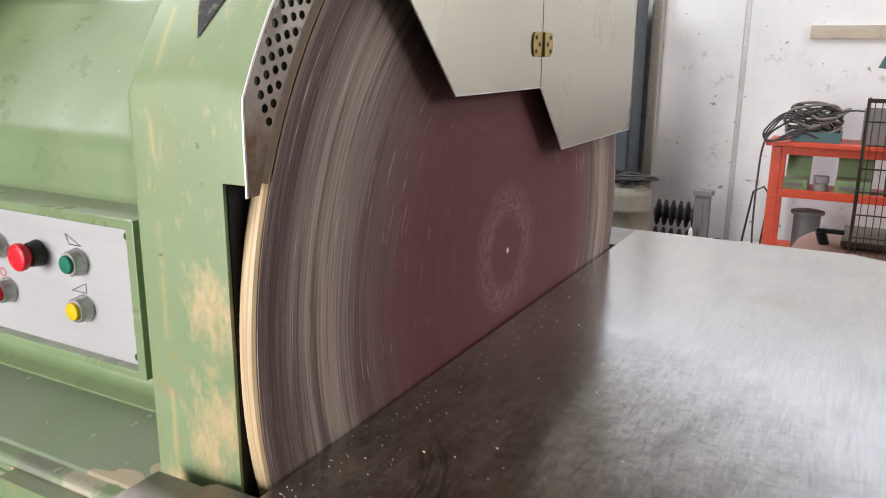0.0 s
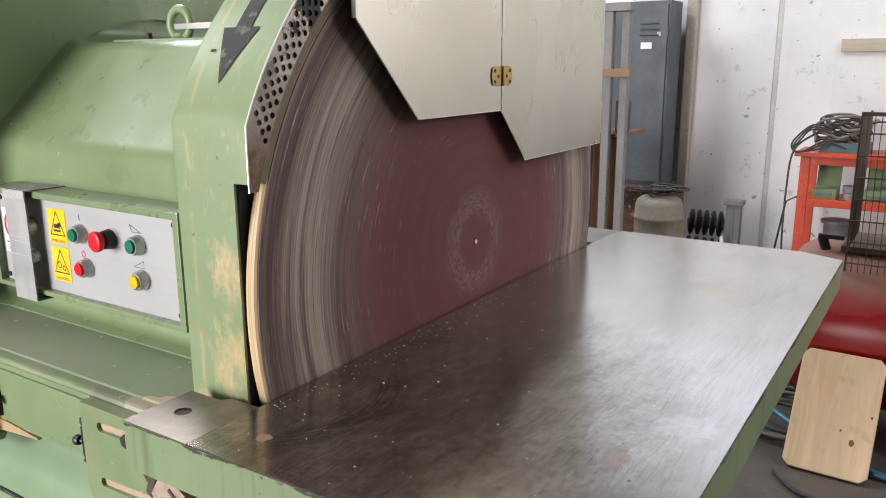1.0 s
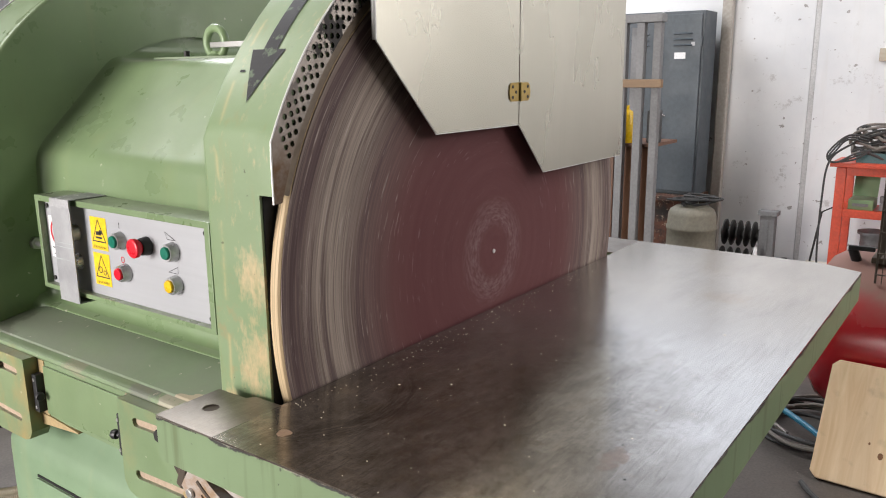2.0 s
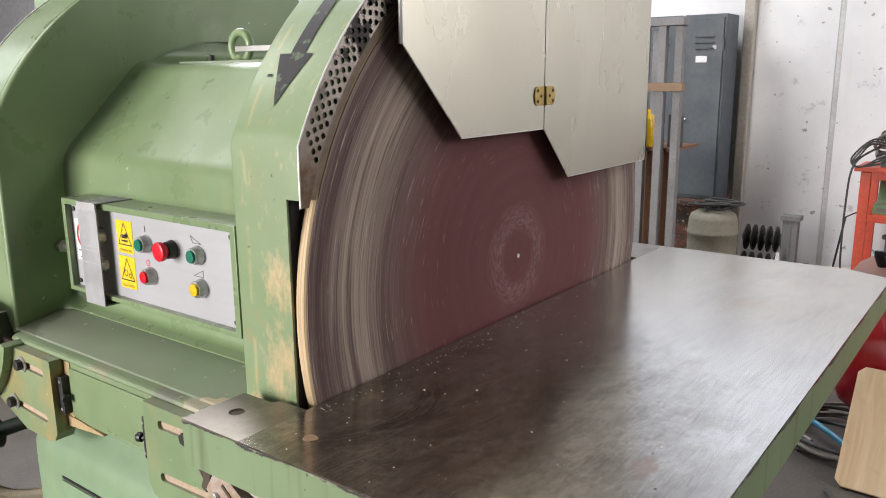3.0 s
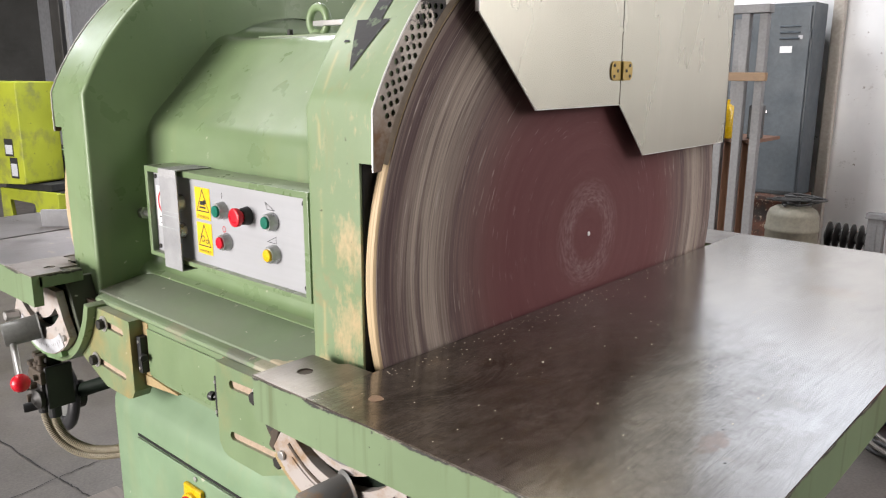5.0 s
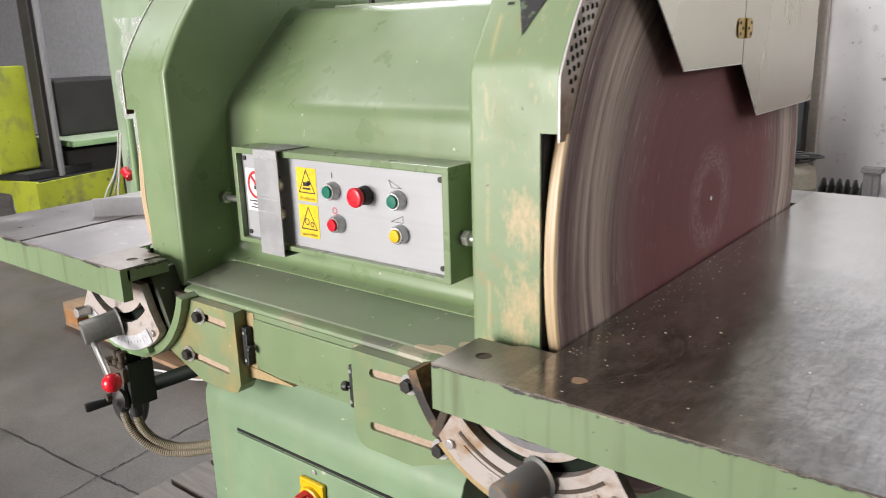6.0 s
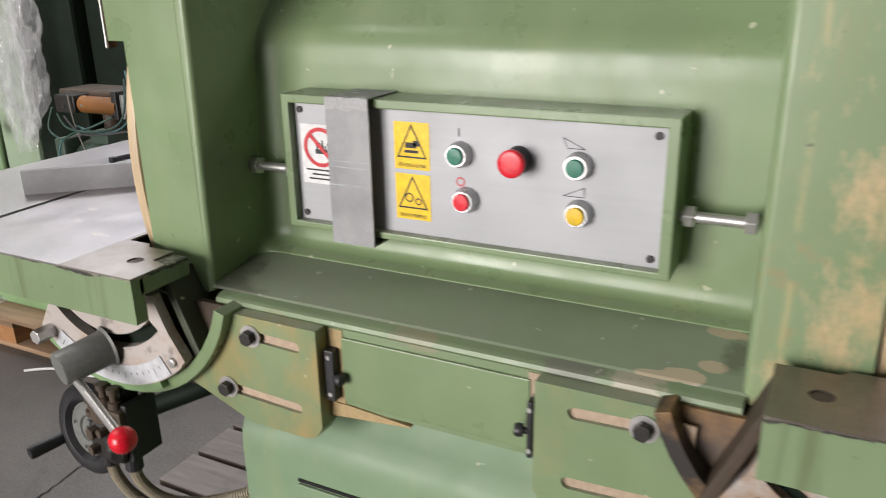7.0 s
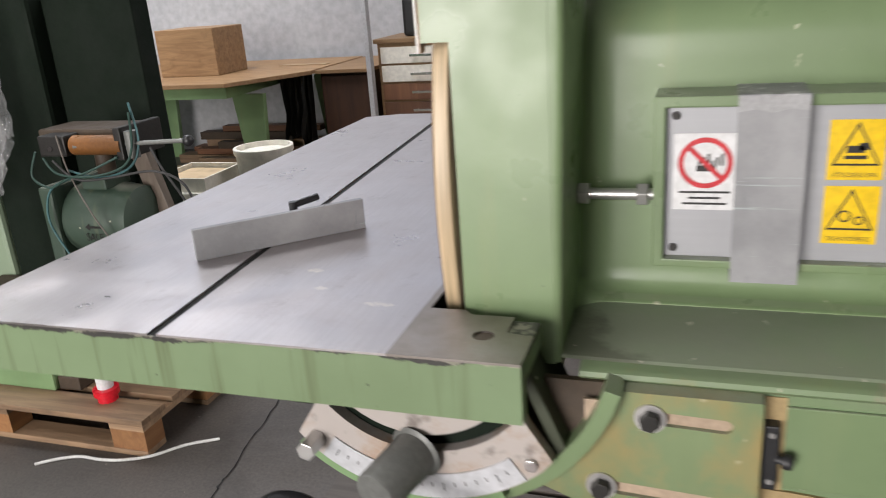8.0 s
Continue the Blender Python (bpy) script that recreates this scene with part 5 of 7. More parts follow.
def flat_strip(parent, name, pts, mat, y, w=0.0012, closed=False):
    """Thin printed line on the panel."""
    bm = bmesh.new()
    pts = [Vector((u, y, v)) for u, v in pts]
    if closed:
        mid = sum(pts, Vector()) / len(pts)
        big = sum((p - mid).length for p in pts) / len(pts)
        grow = 1 + w / (big if len(pts) > 4 else big * 0.5) * 0.5
        outer = [bm.verts.new(mid + (p - mid) * grow) for p in pts]
        inner = [bm.verts.new(mid + (p - mid) * (2 - grow)) for p in pts]
        for i in range(len(pts)):
            bm.faces.new((outer[i - 1], outer[i], inner[i], inner[i - 1]))
        return part(name, bm, mat, parent)
    for a, b in zip(pts, pts[1:]):
        d = (b - a).normalized()
        n = Vector((-d.z, 0, d.x)) * w / 2
        bm.faces.new([bm.verts.new(q) for q in (a + n, a - n, b - n, b + n)])
    return part(name, bm, mat, parent)


YL = PF - 0.0006
flat_strip(sheet, "on_mark", [(-0.004, 1.321), (-0.004, 1.333)], M_INK, YL, 0.0018)
flat_strip(sheet, "off_ring", ring2(-0.002, 1.2575, 0.0058, 16), M_REDINK, YL, 0.0018, True)
flat_strip(sheet, "down_mark", [(0.145, 1.331), (0.151, 1.3175), (0.175, 1.3175), (0.145, 1.331)], M_INK, YL, 0.001)
flat_strip(sheet, "up_mark", [(0.147, 1.254), (0.176, 1.267), (0.176, 1.254), (0.147, 1.254)], M_INK, YL, 0.001)


def warning(x0, x1, z0, z1, hand):
    """Yellow warning label: triangle, pictogram and a caption."""
    lab = part("warning_label", box(x0, x1, PF - 0.0008, PF - 0.0001, z0, z1), M_YELLOW, sheet, "yellow warning label with a black triangle")
    w, h = x1 - x0, z1 - z0
    y = PF - 0.0012
    tri = [(x0 + w * 0.10, z0 + h * 0.26), (x0 + w * 0.90, z0 + h * 0.26), (x0 + w * 0.5, z0 + h * 0.93)]
    flat_strip(lab, "triangle", tri, M_INK, y, 0.0022, True)
    cx, cz = (x0 + x1) / 2, z0 + h * 0.44
    if hand:
        bm = box(cx - 0.010, cx + 0.008, y - 0.0002, y, cz + 0.001, cz + 0.009)
        add_box(bm, cx - 0.012, cx + 0.011, y - 0.0002, y, cz - 0.006, cz - 0.002)
        add_box(bm, cx + 0.002, cx + 0.012, y - 0.0002, y, cz + 0.004, cz + 0.012)
        part("pictogram", bm, M_INK, lab)
    else:
        flat_strip(lab, "pictogram", ring2(cx - 0.006, cz + 0.003, 0.0062, 14), M_INK, y, 0.002, True)
        flat_strip(lab, "pictogram", ring2(cx + 0.009, cz - 0.002, 0.0045, 12), M_INK, y, 0.002, True)
    return lab


def lettering(words, x, y, z, height, mat, parent, squeeze=1.0):
    cu = bpy.data.curves.new("text", "FONT")
    cu.body, cu.size, cu.align_x = words, height, "CENTER"
    ob = bpy.data.objects.new("text", cu)
    scene.collection.objects.link(ob)
    dg = bpy.context.evaluated_depsgraph_get()
    me = bpy.data.meshes.new_from_object(ob.evaluated_get(dg))
    bpy.data.objects.remove(ob)
    me.transform(pose(x, y, z, 90, 0, 0) @ Matrix.Diagonal((squeeze, 1, 1, 1)))
    me.materials.clear()
    me.materials.append(mat)
    return part("lettering", None, mat, parent, mesh=me)


w1 = warning(-0.107, -0.050, 1.268, 1.336, True)
w2 = warning(-0.107, -0.050, 1.193, 1.261, False)
lettering("ATTENZIONE ALLE MANI", -0.0785, PF - 0.0012, 1.2715, 0.0075, M_INK, w1, 0.52)
lettering("ORGANI IN MOVIMENTO", -0.0785, PF - 0.0012, 1.1965, 0.0075, M_INK, w2, 0.52)

# prohibition sign
sign = part("prohibition_label", box(-0.272, -0.200, PF - 0.0008, PF - 0.0001, 1.230, 1.322), M_WHITE, sheet, "white label with a red prohibition ring")
flat_strip(sign, "red_ring", ring2(-0.236, 1.287, 0.0275, 32), M_REDINK, PF - 0.0016, 0.006, True)
flat_strip(sign, "red_bar", [(-0.255, 1.306), (-0.217, 1.268)], M_REDINK, PF - 0.0018, 0.006)
bm = box(-0.246, -0.224, PF - 0.0013, PF - 0.0010, 1.277, 1.284)
for k in range(6):
    bm2x = -0.244 + 0.005 * k
    add_box(bm, bm2x, bm2x + 0.003, PF - 0.0013, PF - 0.0010, 1.284, 1.290 + 0.004 * (k % 3))
part("pictogram", bm, M_INK, sign)
for k, wd in enumerate((0.058, 0.036, 0.05)):
    part("caption_bar", box(-0.236 - wd / 2, -0.236 + wd / 2, PF - 0.0012, PF - 0.0009, 1.2505 - 0.007 * k, 1.2530 - 0.007 * k), M_INK, sign)

# zinc strip bent round the box
bm = plate([(0.062, 1.150), (0.062, 1.3695), (0.150, 1.3695), (0.150, 1.3672), (0.0645, 1.3672), (0.0645, 1.1525), (0.110, 1.1525), (0.110, 1.150)], [], "x", -0.204, -0.131)
strip = thing("metal_strip", (-0.167, 0.1, 1.15), "dull grey metal strip bent round the control box", "metal strip")
part("bent_plate", bm, M_STRIP, strip, "", 0.0006)
# thin pale plate that imitates the highlight on the bend
part("torn_tape", plate([(-0.2035, 1.3505), (-0.185, 1.3535), (-0.168, 1.3495), (-0.150, 1.354), (-0.1315, 1.3515), (-0.1315, 1.3680), (-0.2035, 1.3680)], [], "y", 0.0612, 0.0618), M_STRIPEDGE, strip, "pale ragged highlight of the bend along the top edge")


def stud(x0, x1, nut_x, z):
    d = 1 if x1 > x0 else -1
    b = part("stud", cyl((x0, 0.112, z), (x1, 0.112, z), 0.0075, 16), M_STEEL, cbox, "threaded steel stud with hexagon nuts", smooth=True)
    for a in (nut_x, x1 - d * 0.015):
        part("nut", cyl((a, 0.112, z), (a + d * 0.014, 0.112, z), 0.0150, 6), M_STEEL, b, "", 0.0015)


stud(-0.294, -0.389, -0.301, 1.242), stud(0.294, 0.388, 0.299, 1.239)

# ---------------- handwheel and hoses under the table ----------------
hw = thing("gearbox", (-0.58, -0.08, 0.62), "black hand-wheel gearbox with two beige corrugated hoses under the table", "gearbox")
WC = Vector((-0.845, 0.053, 0.652))
bm = bmesh.new()
ax = Vector((-0.06, -1, 0.12)).normalized()
add_lathe(bm, WC - ax * 0.016, ax, [(0.0, 0.056), (0.0, 0.088), (0.004, 0.096), (0.012, 0.100), (0.020, 0.098), (0.027, 0.090), (0.030, 0.078), (0.028, 0.068), (0.016, 0.060), (0.010, 0.056)], 48)
wheel = part("handwheel", bm, M_BLACK, hw, "black plastic handwheel", smooth=True)
bm = bmesh.new()
add_lathe(bm, WC - ax * 0.006, ax, [(0, 0.058), (0.008, 0.058), (0.010, 0.055), (0.010, 0.030), (0.005, 0.027), (0.005, 0.021), (0.011, 0.020), (0.011, 0.008), (0.016, 0.007)], 36)
hub = part("hub", bm, M_GREYCYL, wheel, "grey metal hub with a sunk centre", smooth=True)
side = ax.orthogonal().normalized()
for i in range(4):
    q = WC + 0.041 * (math.cos(i * math.pi / 2 + 0.6) * side + math.sin(i * math.pi / 2 + 0.6) * ax.cross(side))
    part("hub_screw", cyl(q + ax * 0.004, q + ax * 0.008, 0.0042, 10), M_CHROME, hub)
hp = WC + Vector((-0.078, 0.008, -0.040))
bm = bmesh.new()
add_lathe(bm, hp, (-0.28, -1, -0.05), [(0, 0.010), (0.01, 0.012), (0.080, 0.0145), (0.088, 0.013)], 16)
part("crank_handle", bm, M_BLACK, wheel, smooth=True)
part("arm", cyl((-0.80, 0.06, 0.672), (-0.371, 0.264, 0.862), 0.020, 18), M_SHADEGREEN, hw, "dark green tube arm", smooth=True)
part("bearing", cyl(WC - ax * 0.055, WC - ax * 0.016, 0.040, 24), M_BLACKSTEEL, hw, "black bearing housing", 0.004)
part("shaft", cyl((-0.592, -0.045, 0.768), WC - ax * 0.03, 0.011, 14), M_BLACKSTEEL, hw, smooth=True)
block = part("gear_block", box(-0.622, -0.545, -0.108, -0.045, 0.752, 0.822), M_BLACKSTEEL, hw, "greasy black steel block", 0.008)
part("hanger", box(-0.597, -0.553, -0.085, -0.050, 0.822, 0.915), M_BLACKSTEEL, hw, "", 0.004)
part("top_casting", box(-0.606, -0.533, -0.112, -0.055, 0.823, 0.858), M_OLIVE, block, "brown greasy casting", 0.006)
bm = bmesh.new()
add_lathe(bm, (-0.560, -0.107, 0.782), (0.1, -1, 0), [(0, 0.024), (0.010, 0.024), (0.013, 0.017), (0.020, 0.008)], 20)
part("cover", bm, M_BLACKSTEEL, block, "round dark cover", smooth=True)
part("side_plate", box(-0.543, -0.531, -0.10, -0.035, 0.757, 0.866), M_BLACK, hw, "black side plate", 0.003)
for px, py, pz in ((-0.632, -0.075, 0.812), (-0.616, -0.098, 0.828), (-0.585, -0.095, 0.858), (-0.556, -0.098, 0.858)):
    bm = bmesh.new()
    add_lathe(bm, (px, py, pz), (0, 0, 1), [(0, 0.011), (0.012, 0.011), (0.013, 0.007), (0.026, 0.007), (0.027, 0.0105), (0.037, 0.0105)], 12)
    part("cap_screw", bm, M_OLIVE, hw, smooth=True)
for fx, fz, fr in ((-0.600, 0.806, 0.012), (-0.577, 0.812, 0.009), (-0.604, 0.772, 0.010), (-0.548, 0.842, 0.008)):
    part("fitting", cyl((fx, -0.100, fz), (fx - 0.004, -0.122, fz), fr, 6), M_OLIVE, hw, "greasy threaded fitting", 0.002)
HOSES = (((-0.612, -0.082, 0.735), (-0.606, -0.082, 0.700), (-0.583, -0.070, 0.655), (-0.545, -0.045, 0.622), (-0.490, -0.012, 0.615), (-0.425, 0.018, 0.632), (-0.362, 0.040, 0.655)),
         ((-0.562, -0.076, 0.735), (-0.558, -0.074, 0.700), (-0.537, -0.058, 0.662), (-0.500, -0.030, 0.640), (-0.455, -0.002, 0.640), (-0.405, 0.022, 0.655), (-0.362, 0.038, 0.676)))
for line in HOSES:
    pts = smooth_path(line, 22)
    hose = part("hose", tube(pts, 0.0080, 10), M_OLIVE, hw, "beige corrugated hose", smooth=True)
    bm = bmesh.new()
    for a, b in zip(pts[::2], pts[1::2]):
        add_cyl(bm, a, a.lerp(b, 1.1), 0.0105, 12)
    part("corrugation", bm, M_HOSE, hose, "pale corrugations")
    x, y, z = line[0]
    part("hose_collar", cyl((x, y, z - 0.012), (x, y, z + 0.020), 0.0155, 16), M_BLACK, hw, "", 0.003)

# main switch on the pedestal
sw = part("main_switch", box(-0.038, 0.032, -0.026, -0.0156, 0.622, 0.720), M_YELLOWBTN, ped, "yellow and red rotary main switch", 0.004)
bm = bmesh.new()
add_lathe(bm, (-0.003, -0.024, 0.676), (0, -1, 0), [(0, 0.032), (0.010, 0.031), (0.012, 0.027)], 28)
part("collar", bm, M_YELLOWBTN, sw, smooth=True)
bm = bmesh.new()
add_lathe(bm, (-0.003, -0.036, 0.676), (0, -1, 0), [(0, 0.027), (0.010, 0.026), (0.012, 0.022)], 28)
add_box(bm, -0.011, 0.005, -0.062, -0.042, 0.650, 0.702)
part("rotary_knob", bm, M_SWITCHRED, sw)
part("screw", cyl((-0.008, -0.0108, 0.728), (-0.008, -0.014, 0.728), 0.005, 10), M_STEEL, ped)

# lifting eye and strap on the hood
eye = thing("lifting_eye", (-0.106, 0.44, 1.651), "green painted lifting eye bolt with a bright flat bar", "lifting eye")
bm = bmesh.new()
add_tube(bm, [Vector((-0.106 + 0.032 * math.cos(t), 0.44, 1.688 + 0.032 * math.sin(t))) for t in [2 * math.pi * i / 32 for i in range(33)]], 0.0095, 12)
part("ring", bm, M_GREEN, eye, smooth=True)
bm = bmesh.new()
add_lathe(bm, (-0.106, 0.44, 1.651), (0, 0, 1), [(0, 0.026), (0.006, 0.026), (0.012, 0.014), (0.018, 0.012)], 20)
part("collar", bm, M_GREEN, eye, smooth=True)
part("flat_bar", box(-0.110, 0.398, 0.425, 0.455, 1.676, 1.688), M_STEEL, eye, "bright flat steel bar", 0.001)
tagged(part("rim_gasket", box(-0.28, 0.39, 0.392, 0.62, 1.6512, 1.6562), M_DUSTY, None, "", 0.001), "dusty green lid plate on the machine cover", "lid plate")
tagged(part("cap_screw", cyl((-0.177, 0.41, 1.656), (-0.177, 0.41, 1.670), 0.007, 12), M_BLACKSTEEL, None, "", 0.001), "small dark cap screw on the lid plate", "screw")


def painted_arrow():
    """Black direction arrow painted on the arch."""
    bm = bmesh.new()

    def at(x, a):
        return bm.verts.new((x, CY + 0.6632 * math.cos(radians(a)), CZ + 0.6632 * math.sin(radians(a))))
    xc = 0.480
    tip, barb, end = 150.5, 142.5, 118.0
    n = 8
    rows = []
    for i in range(n + 1):
        a = tip + (barb - tip) * i / n
        h = 0.0365 * i / n
        rows.append((at(xc - h, a), at(xc + h, a)))
    for p, q in zip(rows, rows[1:]):
        bm.faces.new((p[0], p[1], q[1], q[0]))
    rows = []
    for i in range(15):
        a = barb + (end - barb) * i / 14
        rows.append((at(xc - 0.013, a), at(xc + 0.018, a)))
    for p, q in zip(rows, rows[1:]):
        bm.faces.new((p[0], p[1], q[1], q[0]))
    bm.faces.new([at(x, a) for x, a in ((0.438, 145.7), (0.449, 145.7), (0.449, 146.1), (0.438, 146.1))])
    part("direction_arrow", bm, M_ARROW, casing_r, "black painted direction arrow, worn")


k = Mat("worn_black_arrow", 0.6)
k.colour(k.mix(k.ramp(k.noise(55, 5), (0.56, 0.0), (0.64, 0.8)), (0.022, 0.022, 0.024), (0.12, 0.17, 0.10)))
M_ARROW = k.bump(k.noise(120, 3), 0.2, 0.001).m
painted_arrow()

# mitre fence on the table with the groove
fence = thing("mitre_fence", (-0.86, 0.19, ZT), "bright steel mitre fence bar lying askew on the table", "fence")
fm = pose(-0.865, 0.186, ZT, 0, 0, math.degrees(math.atan2(0.185, 0.197)))
part("fence_bar", box(-0.137, 0.137, 0.0, 0.012, 0.0, 0.05, m=fm), M_STRIP, fence, "", 0.0015)
part("fence_foot", box(-0.03, 0.05, 0.012, 0.05, 0.0, 0.010, m=fm), M_STRIP, fence, "", 0.001)
p0, p1 = fm @ Vector((0.03, 0.04, 0.05)), fm @ Vector((0.075, 0.045, 0.056))
part("locking_lever", cyl(p0, p1, 0.006, 12), M_BLACK, fence, "black locking lever", 0.001)
part("stem", cyl(fm @ Vector((0.03, 0.04, 0.005)), fm @ Vector((0.03, 0.04, 0.056)), 0.007, 12), M_BLACK, fence)

# knot of resin and sawdust on the table beside the disc
random.seed(31)
bm = bmesh.new()
add_plate(bm, [(0.634 + 0.0105 * math.cos(t) * (1 + 0.15 * math.sin(3 * t)), -0.083 + 0.011 * math.sin(t) * (1 + 0.1 * math.cos(2 * t))) for t in [2 * math.pi * i / 24 for i in range(24)]], [], "z", ZT + 0.0002, ZT + 0.0008)
tagged(part("wood_disc", bm, simple("pale_wood_chip", (0.36, 0.235, 0.15), 0.6, 0.0, 0.3, 40)), "thin pale brown wood chip stuck on the iron table", "wood chip")
bm = bmesh.new()
for i in range(230):
    if i < 140:
        y = random.uniform(-0.02, 1.0) ** 1.0
        x = 0.566 + abs(random.gauss(0, 0.030))
    else:
        x, y = random.uniform(0.57, 1.05), random.uniform(-0.13, 0.9)
    q = random.uniform(0.0004, 0.0011) * (1.6 if random.random() < 0.08 else 1)
    a = random.uniform(0, 6.3)
    vs = [bm.verts.new((x + q * random.uniform(0.8, 2.0) * math.cos(a + t), y + q * random.uniform(0.6, 1.4) * math.sin(a + t), ZT + 0.0002)) for t in (0, 2.1, 4.2)]
    tip = bm.verts.new((x, y, ZT + 0.0002 + q * 0.8))
    for n in range(3):
        bm.faces.new((vs[n - 1], vs[n], tip))
    bm.faces.new(vs[::-1])
tagged(part("sawdust", bm, simple("pale_sawdust", (0.72, 0.62, 0.48), 0.8, 0.0, 0.2, 60)), "scattered pale sawdust crumbs on the iron table", "sawdust", "", "stuff")

# ---------------- right-hand background ----------------


def locker(x0, x1, label):
    t = thing("metal_locker", ((x0 + x1) / 2, 5.75, 0.6), label, "locker", "lockers by the wall")
    part("body", box(x0, x1, 5.612, 5.90, 0.602, 2.07), M_LOCKER, t, "", 0.006)
    d = part("door", box(x0 + 0.02, x1 - 0.02, 5.597, 5.6115, 0.63, 2.045), M_LOCKER, t, "", 0.004)
    for k in range(3):
        part("louvre", plate([(5.5965, 1.905 - 0.045 * k), (5.586, 1.895 - 0.045 * k), (5.5965, 1.889 - 0.045 * k)], [], "x", x0 + 0.10, x0 + 0.25), M_LOCKER, d)
    part("name_plate", box(x0 + 0.11, x0 + 0.20, 5.5945, 5.5968, 1.70, 1.75), M_WHITE, d, "small white label")
    part("lock", cyl((x0 + 0.05, 5.597, 1.25), (x0 + 0.05, 5.585, 1.25), 0.012, 12), M_CHROME, d, "", 0.002)
    part("hinge", box(x1 - 0.022, x1 - 0.012, 5.592, 5.5968, 1.80, 1.87), M_LOCKER, d)
    return t


lk = locker(-0.975, -0.635, "grey-blue steel locker with louvres and a small white label")
part("sticker", box(-0.735, -0.705, 5.5945, 5.5968, 1.80, 1.83, m=None), M_ALU, lk, "small silver sticker")
locker(-1.335, -0.995, "grey-blue steel locker standing behind the steel rack")

crate = thing("rusty_bench", (-1.0, 5.7, 0), "rusty speckled steel bench under the lockers", "bench")
part("top", box(-1.40, -0.62, 5.45, 5.93, 0.565, 0.60), M_FLAKED, crate, "", 0.004)
part("front_panel", box(-1.38, -0.66, 5.50, 5.52, 0.02, 0.565), M_FLAKED, crate)
for lx in (-1.38, -0.68):
    for ly in (5.46, 5.87):
        part("leg", box(lx, lx + 0.05, ly, ly + 0.05, 0, 0.565), M_OLIVE, crate)

drum = thing("plastic_drum", (-0.52, 5.22, 0), "dirty cream plastic drum with dark cables on its top", "drum")
bm = bmesh.new()
add_lathe(bm, (-0.52, 5.22, 0), (0, 0, 1), [(0, 0.155), (0.02, 0.172), (0.20, 0.184), (0.21, 0.191), (0.23, 0.191), (0.24, 0.184), (0.40, 0.184), (0.41, 0.191), (0.43, 0.191), (0.44, 0.184), (0.52, 0.180), (0.56, 0.164), (0.585, 0.125), (0.595, 0.08), (0.60, 0.0)], 36)
part("shell", bm, simple("dirty_cream_plastic", (0.27, 0.25, 0.195), 0.6, 0.0, 0.55, 7), drum, smooth=True)
random.seed(5)
for k in range(5):
    c0 = Vector((-0.56 + 0.03 * k, 5.20, 0.607 + 0.012 * k))
    pts = smooth_path([c0 + Vector((random.uniform(-0.16, 0.16), random.uniform(-0.12, 0.12), random.uniform(-0.006, 0.02))) for _ in range(7)], 6)
    part("cable", tube(pts, 0.009, 6), M_RUBBER, drum, "black cable")

rack = thing("steel_rack", (-0.85, 4.1, 0), "grey square-tube rack holding brown boards", "rack")
for px, py in ((-0.541, 4.0), (-0.445, 4.03), (-0.655, 4.0), (-1.25, 4.0), (-0.80, 4.55), (-1.25, 4.55)):
    part("post", box(px, px + 0.05, py, py + 0.05, 0, 1.90), M_GREYSTEEL, rack, "", 0.004)
part("top_rail", box(-1.25, -0.38, 3.998, 4.08, 1.901, 1.95), M_GREYSTEEL, rack, "", 0.004)
part("wooden_rail", box(-1.25, -0.355, 3.955, 3.997, 1.51, 1.56), M_BENCHWOOD, rack, "worn wooden rail", 0.003)
part("shelf", box(-1.25, -0.44, 4.09, 4.55, 1.13, 1.15), M_BROWN, rack)
part("low_rail", box(-1.25, -0.44, 4.082, 4.12, 0.20, 0.25), M_GREYSTEEL, rack)
for k in range(5):
    bx = -1.09 + 0.13 * k
    tagged(part("brown_board", box(bx + 0.005, bx + 0.115, 4.125, 4.15, 0.252, 1.125), M_BROWN, None, "", 0.003), "reddish brown board standing in the steel rack", "board", "boards in the rack")
bottle = bmesh.new()
add_lathe(bottle, (-0.655, 4.16, 1.151), (0, 0, 1), [(0, 0.055), (0.01, 0.06), (0.17, 0.06), (0.20, 0.045), (0.215, 0.022), (0.24, 0.022)], 24)
tagged(part("yellow_bottle", bottle, M_YELLOWBTN, None, smooth=True), "yellow plastic bottle on the rack shelf", "bottle")
tagged(part("black_canister", box(-0.52, -0.45, 4.18, 4.28, 1.151, 1.36), M_BLACK, None, "", 0.01), "black canister on the rack shelf", "canister")


def auger(x0, x1, y, z, r):
    bm = bmesh.new()
    n = 7
    prof = [(0, 0.03)]
    step = (x1 - x0) / n
    for i in range(n):
        a = i * step
        prof += [(a + step * 0.15, 0.045), (a + step * 0.45, r), (a + step * 0.58, r), (a + step * 0.9, 0.045)]
    prof += [(x1 - x0, 0.03)]
    add_lathe(bm, (x0, y, z), (1, 0, 0), prof, 24)
    tagged(part("conveyor_screw", bm, M_SCREW, None, smooth=True), "dark greasy conveyor screw lying by the wall", "machine part", "conveyor screws")


auger(-0.42, 0.02, 5.62, 0.105, 0.105), auger(-0.42, -0.02, 5.70, 0.315, 0.105)
post = thing("sheet_post", (-0.02, 5.45, 0), "grey folded sheet-metal post with a cap", "post")
part("shaft", box(-0.062, 0.045, 5.42, 5.50, 0, 0.525), M_GREYSTEEL, post, "", 0.003)
part("cap", box(-0.078, 0.062, 5.405, 5.515, 0.525, 0.562), M_GREYSTEEL, post, "", 0.004)
part("rib", box(-0.012, 0.0, 5.414, 5.4195, 0.01, 0.49), M_GREYSTEEL, post)
bm = bmesh.new()
